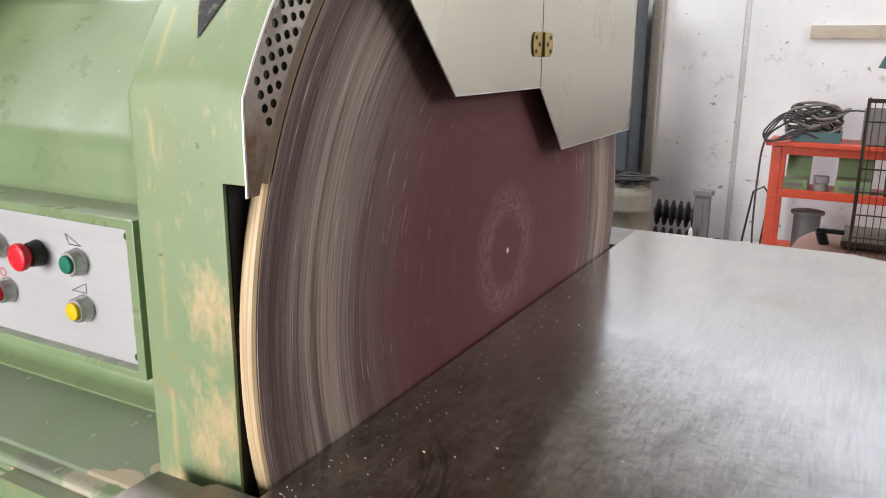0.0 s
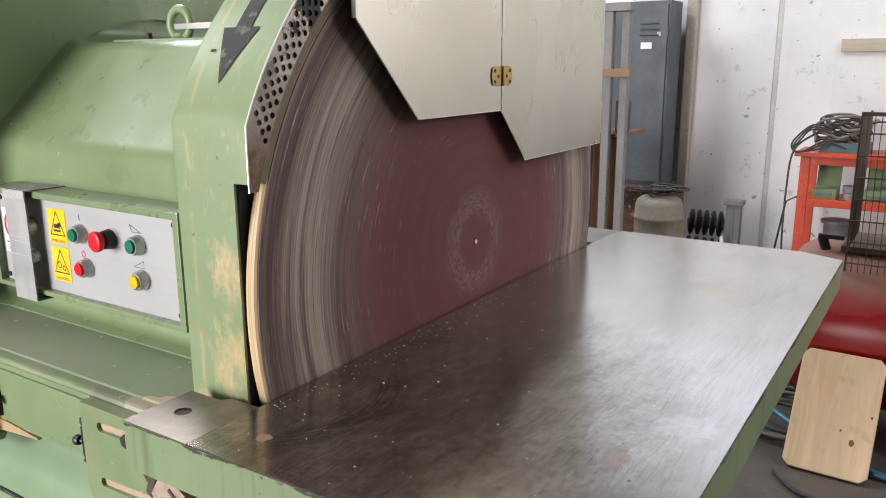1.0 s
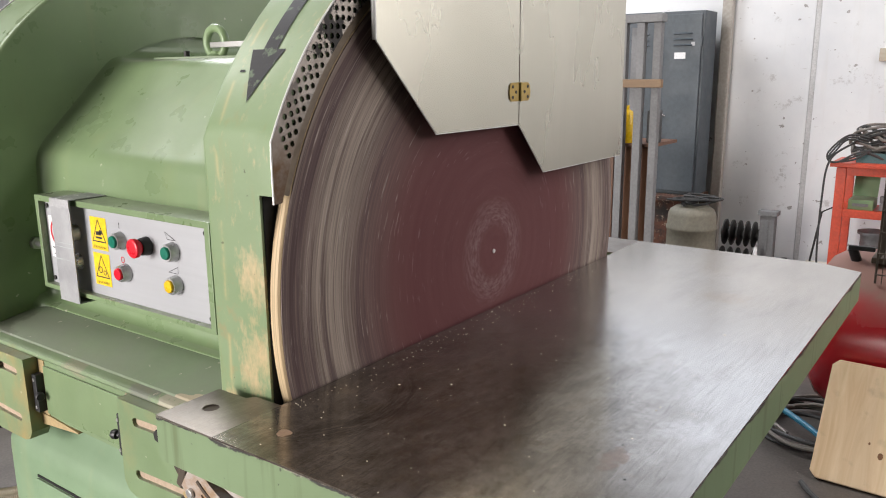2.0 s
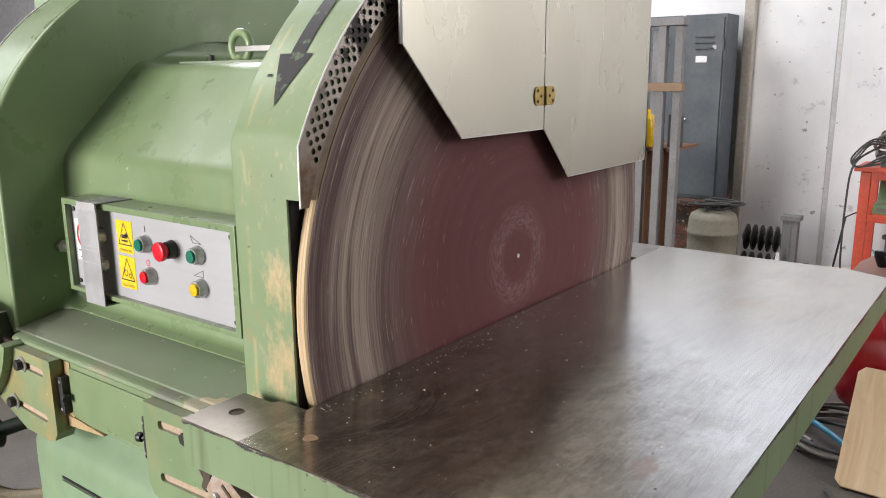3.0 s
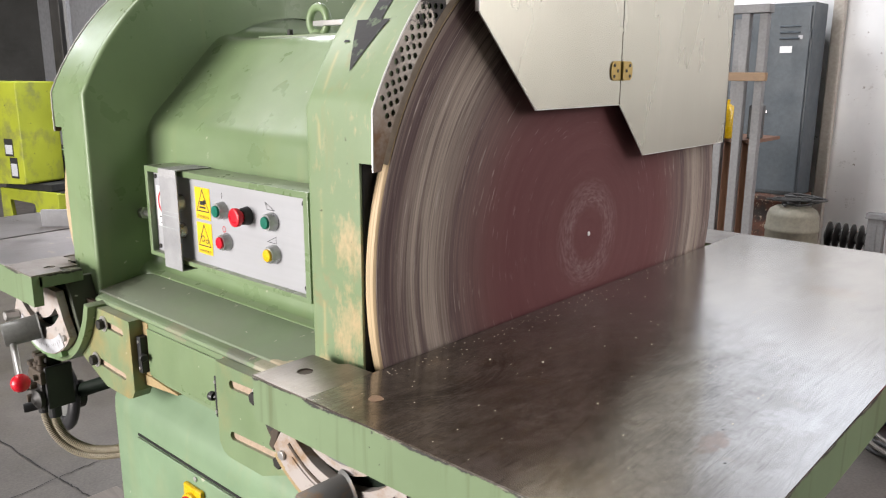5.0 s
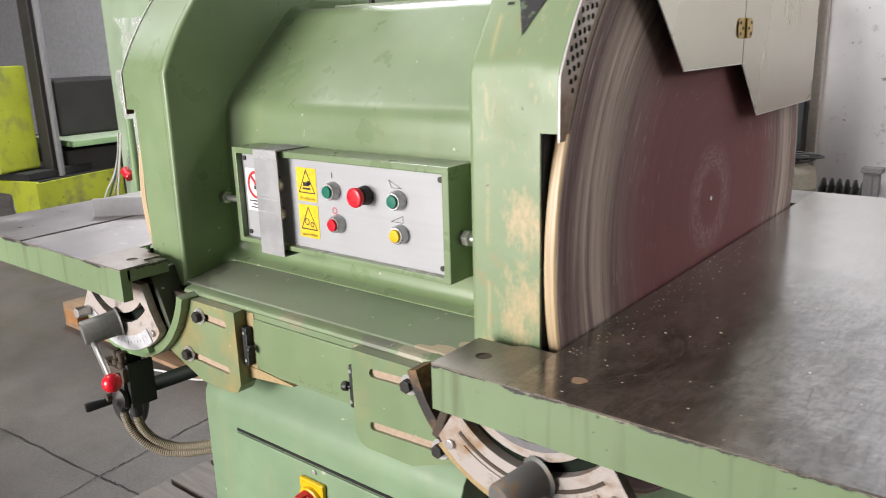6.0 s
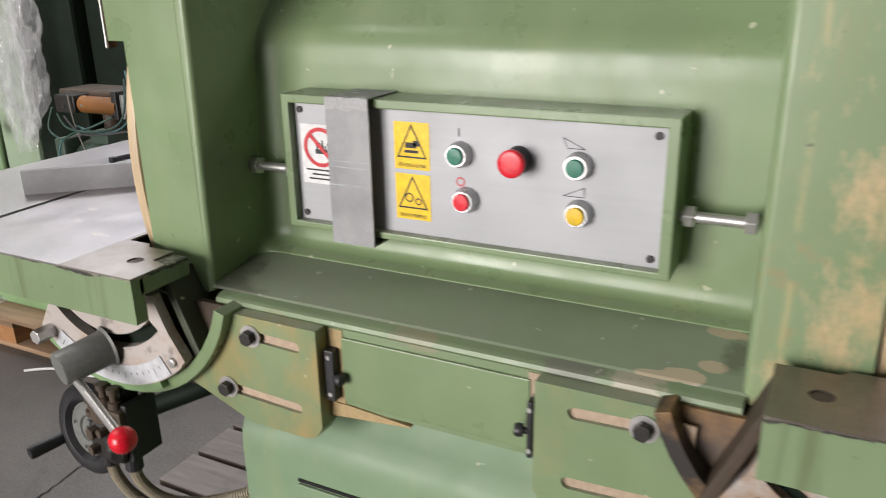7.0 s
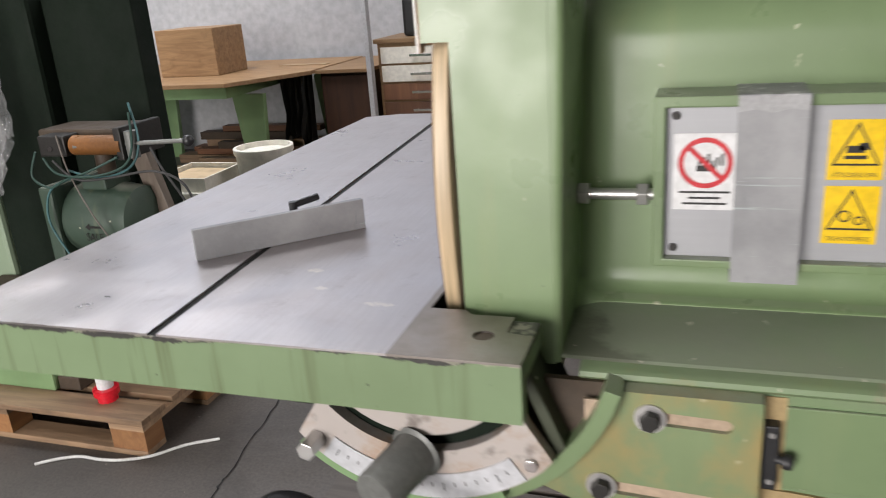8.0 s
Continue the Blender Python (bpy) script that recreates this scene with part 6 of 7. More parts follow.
add_lathe(bm, (-0.05, 5.30, 0), (0, 0, 1), [(0, 0.035), (0.16, 0.033), (0.20, 0.022), (0.29, 0.012), (0.30, 0.008)], 18)
tagged(part("white_nozzle_bottle", bm, M_WHITE, None, smooth=True), "white nozzle bottle on the floor", "bottle")
bm = tube(smooth_path([(0.03, 5.60, 0.14), (0.12, 5.56, 0.17), (0.20, 5.50, 0.10), (0.28, 5.52, 0.03), (0.33, 5.50, 0.012)], 8), 0.016, 8)
tagged(part("black_hose", bm, M_RUBBER, None), "short black rubber hose by the wall", "hose")
bm = tube([(0.24, 5.72, 0.0), (0.29, 5.86, 0.52), (0.36, 5.88, 0.56), (0.41, 5.86, 0.50), (0.38, 5.70, 0.0)], 0.008, 8)
tagged(part("wire_stand", bm, M_BLACKSTEEL, None), "thin bent wire stand leaning on the wall", "wire stand")
tagged(part("stone_block", box(0.22, 0.42, 5.60, 5.80, 0, 0.14), M_CREAM, None, "", 0.01), "small cream block on the floor", "block")
structure("wall_plank", box(0.545, 2.4, BACK - 0.024, BACK - 0.002, 1.665, 1.76), wood("pale_wall_plank", (0.66, 0.59, 0.48), (0.50, 0.42, 0.32), (2, 16, 16)), "pale wooden plank fixed to the wall", "plank", 0.003)

shelf = thing("red_shelf", (1.0, 5.5, 0), "orange-red steel shelf loaded with tool boxes", "shelf")
for px in (0.44, 1.62):
    for py in (5.36, 5.74):
        part("post", box(px, px + 0.065, py, py + 0.04, 0, 0.93), M_SHELFRED, shelf, "", 0.003)
for z in (0.16, 0.60, 0.90):
    part("deck", box(0.44, 1.69, 5.402, 5.738, z + 0.005, z + 0.03), M_SHELFRED, shelf)
    part("front_beam", box(0.507, 1.618, 5.355, 5.40, z - 0.02, z + 0.035), M_SHELFRED, shelf, "", 0.003)
part("worktop", box(0.40, 1.72, 5.33, 5.78, 0.936, 0.9655), M_SHELFRED, shelf, "red worn worktop", 0.004)


def open_box(name, x0, x1, y0, y1, z0, z1, mat, label, category, t=0.012):
    bm = box(x0, x1, y0, y1, z0, z0 + t)
    for a in ((x0, x0 + t, y0, y1), (x1 - t, x1, y0, y1), (x0 + t, x1 - t, y0, y0 + t), (x0 + t, x1 - t, y1 - t, y1)):
        add_box(bm, *a, z0 + t, z1)
    return tagged(part(name, bm, mat), label, category)


open_box("teal_tool_tray", 0.55, 0.86, 5.42, 5.66, 0.966, 1.035, M_TEAL, "teal metal tray heaped with grey cable", "tool tray")
random.seed(11)
for k in range(11):
    pts = []
    ph, ex, ey = random.uniform(0, 6.28), random.uniform(0.10, 0.19), random.uniform(0.06, 0.11)
    cxk, czk = 0.68 + random.uniform(-0.06, 0.05), 1.02 + 0.017 * k
    for i in range(15):
        a = 2 * math.pi * i / 13 + ph
        pts.append((cxk + ex * math.cos(a) + random.uniform(-0.02, 0.02), 5.53 + ey * math.sin(a), czk + 0.035 * math.sin(2 * a + 1.7 * k) + random.uniform(-0.008, 0.008)))
    tagged(part("cable_coil", tube(smooth_path(pts, 4), random.choice((0.010, 0.012, 0.007)), 7), M_CABLE if k % 3 else M_RUBBER), "coil of grey cable heaped in the tray", "cable", "cable coils")
for k in range(3):
    pts = smooth_path([(0.62, 5.42, 1.10 + 0.02 * k), (0.50, 5.34, 1.13 + 0.015 * k), (0.43 - 0.02 * k, 5.31, 1.05), (0.39, 5.31, 0.985), (0.45, 5.31, 0.975), (0.56, 5.33, 1.0 + 0.02 * k), (0.64, 5.40, 1.06)], 7)
    tagged(part("cable_loop", tube(pts, 0.007, 6), M_RUBBER), "black cable loop hanging over the shelf edge", "cable", "cable loops")
pts = smooth_path([(0.85, 5.50, 1.18), (0.66, 5.45, 1.19), (0.52, 5.40, 1.10), (0.40, 5.30, 0.98), (0.375, 5.29, 0.70), (0.38, 5.28, 0.30), (0.41, 5.28, 0.02)], 8)
tagged(part("hanging_cable", tube(pts, 0.008, 6), M_RUBBER), "black cable hanging down beside the shelf", "cable")
pts = smooth_path([(0.80, 5.46, 1.16), (0.92, 5.44, 1.19), (1.06, 5.44, 1.17), (1.16, 5.46, 1.10)], 8)
tagged(part("thin_lead", tube(pts, 0.006, 6), M_RUBBER), "thin black lead between the boxes", "cable")
ob = open_box("grey_box", 0.98, 1.28, 5.42, 5.68, 0.966, 1.20, M_GREYSTEEL, "grey metal box with yellow things inside", "box")
tagged(part("yellow_case", box(1.0, 1.25, 5.44, 5.66, 0.98, 1.16), M_YELLOWBTN, None, "", 0.01), "yellow case in the grey box", "case")
lampt = thing("work_lamp", (1.18, 5.60, 1.2), "dark green work lamp on a short stand", "lamp")
part("stem", cyl((1.14, 5.55, 1.20), (1.12, 5.55, 1.42), 0.012, 12), M_GREYSTEEL, lampt, smooth=True)
part("socket", cyl((1.12, 5.55, 1.36), (1.12, 5.55, 1.47), 0.03, 16), M_GREYSTEEL, lampt, smooth=True)
part("head", plate([(1.02, 1.47), (1.34, 1.45), (1.36, 1.62), (1.10, 1.66)], [], "y", 5.45, 5.66), M_TEAL, lampt, "dark green lamp head", 0.008)
for k, (x0, x1, h, m, lab) in enumerate(((0.53, 0.69, 0.15, M_LIGHTGREEN, "light green parts bin on the shelf"), (0.86, 1.08, 0.17, M_LIGHTGREEN, "light green hinged tool case on the shelf"), (1.16, 1.32, 0.11, M_OLIVE, "brown tin on the shelf"))):
    b = thing("parts_bin", ((x0 + x1) / 2, 5.5, 0.631), lab, "bin", "bins on the shelf")
    part("body", box(x0, x1, 5.40, 5.62, 0.631, 0.631 + h * 0.5), m, b, "", 0.006)
    part("lid", plate([(5.60, 0.631 + h * 0.5), (5.62, 0.631 + h * 0.5), (5.66, 0.631 + h * 1.5), (5.64, 0.631 + h * 1.5)], [], "x", x0, x1), m, b)
    part("handle", box(x0 + 0.03, x1 - 0.03, 5.388, 5.399, 0.66, 0.68), M_GREYSTEEL, b)
bm = bmesh.new()
add_lathe(bm, (0.77, 5.48, 0.631), (0, 0, 1), [(0, 0.05), (0.04, 0.05), (0.045, 0.044), (0.05, 0.044), (0.055, 0.05), (0.1, 0.05)], 22)
tagged(part("tape_roll", bm, M_STRIP, None, smooth=True), "stack of silver tape rolls on the shelf", "tape roll")
bm = bmesh.new()
add_lathe(bm, (0.71, 5.50, 0.191), (0, 0, 1), [(0, 0.09), (0.26, 0.09), (0.263, 0.112), (0.282, 0.112), (0.29, 0.07)], 28)
tagged(part("cable_drum", bm, M_GREYSTEEL, None, smooth=True), "dark round cable drum on the bottom shelf", "drum")

# ---------------- red air tank ----------------
tank = thing("air_tank", (1.7, 3.12, 0), "large red air tank, dusty on top, with a compressor", "air tank")
bm = bmesh.new()
add_lathe(bm, (0.74, 3.12, 0.45), (1, 0, 0), [(0, 0.02), (0.004, 0.10), (0.016, 0.18), (0.04, 0.26), (0.08, 0.325), (0.13, 0.358), (0.17, 0.368), (0.185, 0.371), (1.7, 0.371), (1.78, 0.33), (1.84, 0.2), (1.86, 0.02)], 64)
part("vessel", bm, M_TANK, tank, smooth=True)
for lx in (1.15, 2.2):
    part("foot", plate([(2.86, 0), (3.38, 0), (3.30, 0.14), (2.94, 0.14)], [], "x", lx, lx + 0.04), M_TANK, tank)
part("saddle", box(0.99, 2.2, 2.95, 3.30, 0.80, 0.826), M_OLIVE, tank, "", 0.004)
comp = part("pump", box(1.18, 1.42, 3.02, 3.22, 0.827, 1.02), M_TANK, tank, "red finned compressor pump", 0.012)
for k in range(9):
    part("fin", box(1.20 + 0.026 * k, 1.208 + 0.026 * k, 2.995, 3.245, 1.022, 1.20), M_TANK, comp)
bm = bmesh.new()
add_lathe(bm, (1.30, 2.99, 1.08), (0, -1, 0), [(0, 0.12), (0.03, 0.12), (0.031, 0.10), (0.02, 0.10), (0.02, 0.04), (0.05, 0.04)], 28)
part("flywheel", bm, M_STRIP, comp, "grey flywheel", smooth=True)
valve = part("valve", cyl((0.93, 3.0, 0.79), (0.91, 2.985, 0.85), 0.021, 14), M_BLACK, tank, "black valve block", 0.004)
part("valve_lever", box(0.895, 1.0, 2.962, 2.982, 0.846, 0.866, m=None), M_BLACK, valve, "", 0.004)
cage = thing("belt_guard", (1.35, 2.93, 0.82), "black wire-mesh belt guard on the air tank", "wire guard")
CX0, CX1, CYF, CYB, CZ0, CZ1 = 1.018, 1.72, 2.86, 3.27, 0.735, 1.385
part("side_frame", box(CX0, CX0 + 0.009, CYF, CYF + 0.012, CZ0, CZ1), M_CAGE, cage, "", 0.002)
part("side_frame", box(CX0, CX0 + 0.009, CYB, CYB + 0.012, CZ0 + 0.10, CZ1), M_CAGE, cage, "", 0.002)
part("top_frame", box(CX0, CX1, CYF, CYF + 0.012, CZ1, CZ1 + 0.016), M_CAGE, cage, "", 0.002)
vert_me = None
for k in range(30):
    x = CX0 + 0.028 + 0.0245 * k
    o = part("wire", None if vert_me else cyl((0, CYF, CZ0), (0, CYF, CZ1), 0.0019, 6), M_CAGE, cage, mesh=vert_me, m=Matrix.Translation((x, 0, 0)))
    vert_me = o.data
for k in range(7):
    z = CZ0 + 0.04 + 0.09 * k
    part("cross_wire", cyl((CX0, CYF - 0.004, z), (CX1, CYF - 0.004, z), 0.0034, 6), M_CAGE, cage)
side_me = None
for k in range(12):
    y = CYF + 0.045 + 0.032 * k
    o = part("side_wire", None if side_me else cyl((CX0 + 0.008, 0, CZ0 + 0.10), (CX0 + 0.008, 0, CZ1), 0.0028, 6), M_CAGE, cage, mesh=side_me, m=Matrix.Translation((0, y, 0)))
    side_me = o.data
for k in range(5):
    z = CZ0 + 0.14 + 0.10 * k
    part("side_cross_wire", cyl((CX0 + 0.004, CYF, z), (CX0 + 0.004, CYB, z), 0.0034, 6), M_CAGE, cage)

# pine board against the tank, hoses on the floor
p_l, p_r, p_t = Vector((0.912, 2.43, 0.0)), Vector((1.212, 2.42, 0.0)), Vector((0.916, 2.70, 0.412))
eu = (p_r - p_l).normalized()
ev = (p_t - p_l)
ev = (ev - eu * ev.dot(eu)).normalized()
en = eu.cross(ev).normalized()
bm_m = Matrix((eu, ev, en)).transposed().to_4x4()
bm_m.translation = p_l
c = 0.025
bm = plate([(c, 0), (0.31 - c, 0), (0.31, c), (0.31, 0.50 - c), (0.31 - c, 0.50), (c, 0.50), (0, 0.50 - c), (0, c)], [], "z", -0.03, 0.0)
board = tagged(part("pine_board", bm, wood("pale_pine", (0.72, 0.55, 0.36), (0.56, 0.38, 0.21), (12, 1.2, 12)), None, "", 0.004, m=Matrix.Translation((0, 0, 0.012)) @ bm_m), "pale pine board with dark knots leaning on the red tank", "board")
M_KNOT = simple("dark_knot", (0.22, 0.10, 0.04), 0.6, 0, 0.4)
for ku, kv, kr in ((0.235, 0.145, 0.014), (0.19, 0.185, 0.006), (0.29, 0.26, 0.006)):
    part("knot", plate([(ku + kr * 0.7 * math.cos(a), kv + kr * math.sin(a)) for a in [2 * math.pi * i / 12 for i in range(12)]], [], "z", 0.0002, 0.0008), M_KNOT, board)
random.seed(3)
for k in range(6):
    cx0, cy0 = 0.80 + 0.02 * k, 2.85 + 0.03 * (k % 3)
    pts = [(cx0 + (0.17 + 0.018 * k) * math.cos(a + k), cy0 + (0.20 + 0.015 * k) * math.sin(a + k), 0.012 + 0.011 * k + 0.006 * math.sin(3 * a)) for a in [2 * math.pi * i / 16 for i in range(15)]]
    tagged(part("floor_cable", tube(smooth_path(pts, 4), 0.009, 7), M_CABLE if k % 2 else M_RUBBER), "looped grey cable lying on the floor by the tank", "cable", "cables on the floor")
pts = smooth_path([(0.55, 3.02, 0.10), (0.70, 2.86, 0.095), (0.86, 2.72, 0.085), (1.02, 2.60, 0.05), (1.25, 2.52, 0.02), (1.5, 2.5, 0.016)], 8)
tagged(part("blue_hose", tube(pts, 0.014, 10), M_BLUEHOSE), "blue air hose across the floor cables", "hose")
pts = smooth_path([(0.90, 2.36, 0.012), (1.0, 2.24, 0.012), (1.18, 2.20, 0.012), (1.4, 2.26, 0.012)], 8)
tagged(part("dark_lead", tube(pts, 0.011, 8), M_RUBBER), "dark lead on the floor below the pine board", "cable")

# ---------------- left-hand background ----------------


def plank_pallet():
    t = thing("pallet", (-2.62, 1.45, 0), "worn wooden pallet carrying a green machine", "pallet")
    x0, x1, y0, y1 = -3.40, -2.04, 1.04, 1.86
    for k in range(5):
        yy = y0 + k * (y1 - y0 - 0.13) / 4
        part("deck_board", box(x0, x1, yy, yy + 0.13, 0.122, 0.144), M_PALLET, t, "", 0.002)
    for xx in (x0, (x0 + x1) / 2 - 0.07, x1 - 0.145):
        for yy in (y0, (y0 + y1) / 2 - 0.05, y1 - 0.10):
            part("block", box(xx, xx + 0.145, yy + 0.001, yy + 0.10, 0.022, 0.100), M_BLOCK, t, "", 0.002)
        part("stringer", box(xx, xx + 0.145, y0, y1, 0.1005, 0.1215), M_PALLET, t)
    for yy in (y0, (y0 + y1) / 2 - 0.05, y1 - 0.10):
        part("bottom_board", box(x0, x1, yy, yy + 0.10, 0, 0.0215), M_PALLET, t, "", 0.002)


plank_pallet()
M_PALE = green_paint("pale_green_enamel", (0.28, 0.36, 0.25))
gm = thing("green_machine", (-2.85, 1.5, 0.145), "old dark green machine with motor and hoses, standing on a pallet", "machine")
part("base", box(-3.30, -2.52, 1.16, 1.97, 0.145, 0.27), M_LIGHTGREEN, gm, "light green base plate", 0.01)
part("foot", box(-2.519, -2.42, 1.18, 1.30, 0.145, 0.20), M_OLIVE, gm, "", 0.006)
# column, back plate and case carry the machine's shade in their colour
part("column", box(-3.23, -2.84, 1.76, 2.05, 0.271, 2.1), M_SHADEGREEN, gm, "dark green column", 0.02)
part("side_cover", box(-3.66, -3.235, 1.74, 2.02, 0.271, 2.1), M_PALE, gm, "pale grey-green cover", 0.02)
part("frame_plate", box(-2.838, -2.40, 1.84, 1.95, 0.271, 1.55), M_SHADEGREEN, gm, "dark green back plate", 0.01)
part("post_tube", cyl((-2.96, 1.36, 0.271), (-2.96, 1.36, 1.2), 0.022, 16), M_LIGHTGREEN, gm, smooth=True)
part("gearbox_case", box(-2.62, -2.40, 1.70, 1.835, 0.272, 1.02), M_SHADEGREEN, gm, "dark green case", 0.02)
part("oil_tray", box(-3.30, -2.50, 1.30, 1.73, 0.30, 0.36), M_OLIVE, gm, "", 0.006)
mot = thing("electric_motor", (-2.4, 1.52, 0.36), "grey-green electric motor with a painted arrow", "motor")
# grey-green lowered in tone so the colour holds the shade round the motor
M_MOTOR = green_paint("shaded_grey_green_enamel", (0.042, 0.07, 0.05), rough=0.55)
bm = bmesh.new()
add_lathe(bm, (-2.53, 1.52, 0.725), (1, 0, 0), [(0, 0.136), (0.02, 0.138), (0.20, 0.138), (0.22, 0.130), (0.235, 0.132), (0.275, 0.125), (0.29, 0.09)], 40)
part("housing", bm, M_MOTOR, mot, smooth=True)
fl = part("flange", box(-2.595, -2.532, 1.37, 1.67, 0.57, 0.88), M_MOTOR, mot, "square flange plate", 0.012)
for fy, fz in ((1.40, 0.60), (1.40, 0.85), (1.64, 0.85)):
    part("flange_bolt", cyl((-2.60, fy, fz), (-2.612, fy, fz), 0.012, 6), M_BLACKSTEEL, fl)
part("terminal_box", box(-2.45, -2.34, 1.44, 1.58, 0.855, 0.90), M_MOTOR, mot, "", 0.008)
part("foot", box(-2.50, -2.28, 1.42, 1.62, 0.361, 0.60), M_SHADEGREEN, mot, "", 0.01)
part("stub", cyl((-2.39, 1.52, 0.90), (-2.39, 1.52, 1.0), 0.035, 20), M_OLIVE, mot, smooth=True)
lettering("SALE", -2.384, 1.379, 0.675, 0.042, M_BLACKSTEEL, mot, 0.9)
bm = bmesh.new()
bm.faces.new([bm.verts.new(v) for v in ((-2.42, 1.379, 0.728), (-2.40, 1.379, 0.742), (-2.40, 1.379, 0.714))])
add_box(bm, -2.40, -2.345, 1.378, 1.3795, 0.724, 0.732)
part("painted_arrow", bm, M_BLACKSTEEL, mot)
head = thing("cross_slide", (-2.33, 1.5, 1.0), "rusty brown cross slide with a steel rod and black ball", "machine part")
part("slide", box(-2.60, -2.19, 1.44, 1.62, 1.001, 1.085), M_OLIVE, head, "", 0.01)
part("cylinder", cyl((-2.40, 1.40, 1.035), (-2.18, 1.40, 1.035), 0.036, 22), M_ORANGE, head, smooth=True)
part("valve", box(-2.53, -2.41, 1.36, 1.438, 1.0, 1.075), M_BLACKSTEEL, head, "dark valve block", 0.006)
part("bolt", cyl((-2.475, 1.36, 1.03), (-2.475, 1.353, 1.03), 0.010, 6), M_CHROME, head)
part("clamp", box(-2.20, -2.17, 1.37, 1.60, 0.985, 1.10), M_BLACKSTEEL, head, "", 0.005)
part("knuckle", cyl((-2.15, 1.40, 0.99), (-2.15, 1.40, 1.085), 0.022, 16), M_GREYCYL, head, smooth=True)
part("rod", cyl((-2.38, 1.37, 1.035), (-1.94, 1.42, 1.045), 0.008, 12), M_GREYCYL, head, smooth=True)
bm = bmesh.new()
add_ball(bm, (-1.93, 1.42, 1.045), 0.020, 16)
part("ball", bm, M_BLACK, head, smooth=True)
random.seed(21)
M_LINE = simple("dark_green_line", (0.03, 0.075, 0.06), 0.5, 0.0, 0.2)
LINES = (((-2.50, 1.34, 1.00), (-2.44, 1.33, 0.945), (-2.30, 1.33, 0.935), (-2.17, 1.35, 0.965), (-2.13, 1.37, 1.03), (-2.14, 1.40, 1.15)),
         ((-2.46, 1.34, 0.99), (-2.36, 1.33, 0.925), (-2.22, 1.34, 0.93), (-2.05, 1.36, 0.95), (-1.95, 1.38, 0.90), (-1.92, 1.40, 0.78)),
         ((-2.54, 1.35, 1.02), (-2.57, 1.34, 0.93), (-2.50, 1.34, 0.89), (-2.42, 1.34, 0.92), (-2.30, 1.34, 0.955), (-2.19, 1.36, 1.0)),
         ((-2.38, 1.35, 0.93), (-2.50, 1.34, 0.88), (-2.54, 1.34, 0.76), (-2.50, 1.36, 0.62)),
         ((-2.06, 1.38, 1.03), (-2.03, 1.38, 0.96), (-1.98, 1.38, 0.88), (-1.95, 1.40, 0.80)),
         ((-2.15, 1.42, 1.18), (-2.12, 1.40, 1.05), (-2.16, 1.38, 0.96), (-2.28, 1.36, 0.925), (-2.42, 1.36, 0.95)))
for k, line in enumerate(LINES):
    tagged(part("air_line", tube(smooth_path(line, 8), 0.0045, 7), (M_LINE, M_RUBBER, M_LINE, M_TEAL, M_RUBBER, M_TEAL)[k]), "looping green and black air line on the machine slide", "hose", "air lines")
tagged(part("thin_wire", tube(smooth_path([(-2.43, 1.35, 1.08), (-2.40, 1.34, 0.95), (-2.34, 1.34, 0.80), (-2.29, 1.36, 0.68)], 8), 0.003, 6), M_CABLE), "thin grey wire hanging over the motor", "wire")
M_GREYWOOD = wood("weathered_grey_wood", (0.30, 0.24, 0.19), (0.17, 0.13, 0.10), (14, 14, 1.4))
tagged(part("wooden_prop", box(-0.035, 0.035, -0.02, 0.02, 0, 0.88, m=pose(-2.07, 1.60, 0.16, 0, -15, 0)), M_GREYWOOD, None, "", 0.003), "weathered wooden prop leaning on the machine", "prop")
capt = thing("mains_plug", (-2.27, 1.16, 0.145), "red plastic plug with a white collar on the pallet", "plug")
bm = bmesh.new()
add_lathe(bm, (-2.27, 1.15, 0.1445), (0, 0, 1), [(0, 0.036), (0.025, 0.036), (0.026, 0.046), (0.05, 0.046), (0.052, 0.03)], 22)
part("body", bm, M_RED, capt, smooth=True)
bm = bmesh.new()
add_lathe(bm, (-2.27, 1.15, 0.197), (0, 0, 1), [(0, 0.029), (0.05, 0.029), (0.055, 0.02)], 20)
part("collar", bm, M_WHITE, capt, smooth=True)
pts = smooth_path([(-2.42, 0.91, 0.006), (-2.36, 0.955, 0.006), (-2.29, 0.985, 0.006), (-2.20, 0.985, 0.006), (-2.12, 1.0, 0.006), (-2.03, 1.045, 0.006), (-1.95, 1.13, 0.006), (-1.85, 1.19, 0.006)], 8)
tagged(part("white_cable", tube(pts, 0.0055, 8), M_WHITECABLE), "white cable lying on the floor by the pallet", "cable")


def film_sheet(name, x0, x1, y, z0, z1, seed, label):
    random.seed(seed)
    n, m = 44, 26
    bm = bmesh.new()
    rows = []
    for i in range(n + 1):
        row = []
        for j in range(m + 1):
            u, v = i / n, j / m
            q = noise.noise((u * 5, v * 2.5, seed)) * 0.045 + noise.noise((u * 15, v * 5, seed + 9)) * 0.026 + noise.noise((u * 31, v * 13, seed + 4)) * 0.012 + noise.noise((u * 19, v * 1.6, seed + 7)) * 0.04 + abs(noise.noise((u * 9 + v * 4, v * 6 - u * 3, seed + 2))) * 0.05
            row.append(bm.verts.new((x0 + (x1 - x0) * u + 0.03 * noise.noise((v * 3, seed, u)), y + q, z1 + (z0 - z1) * v * (0.85 + 0.15 * math.sin(u * 7 + seed)))))
        rows.append(row)
    for a, b in zip(rows, rows[1:]):
        for j in range(m):
            bm.faces.new((a[j], a[j + 1], b[j + 1], b[j]))
    return tagged(part(name, bm, M_FILM, None, smooth=True), label, "plastic film")


part("pale_post", box(-3.82, -3.665, 1.76, 1.90, 0.271, 2.0), M_PALE, gm, "", 0.01)
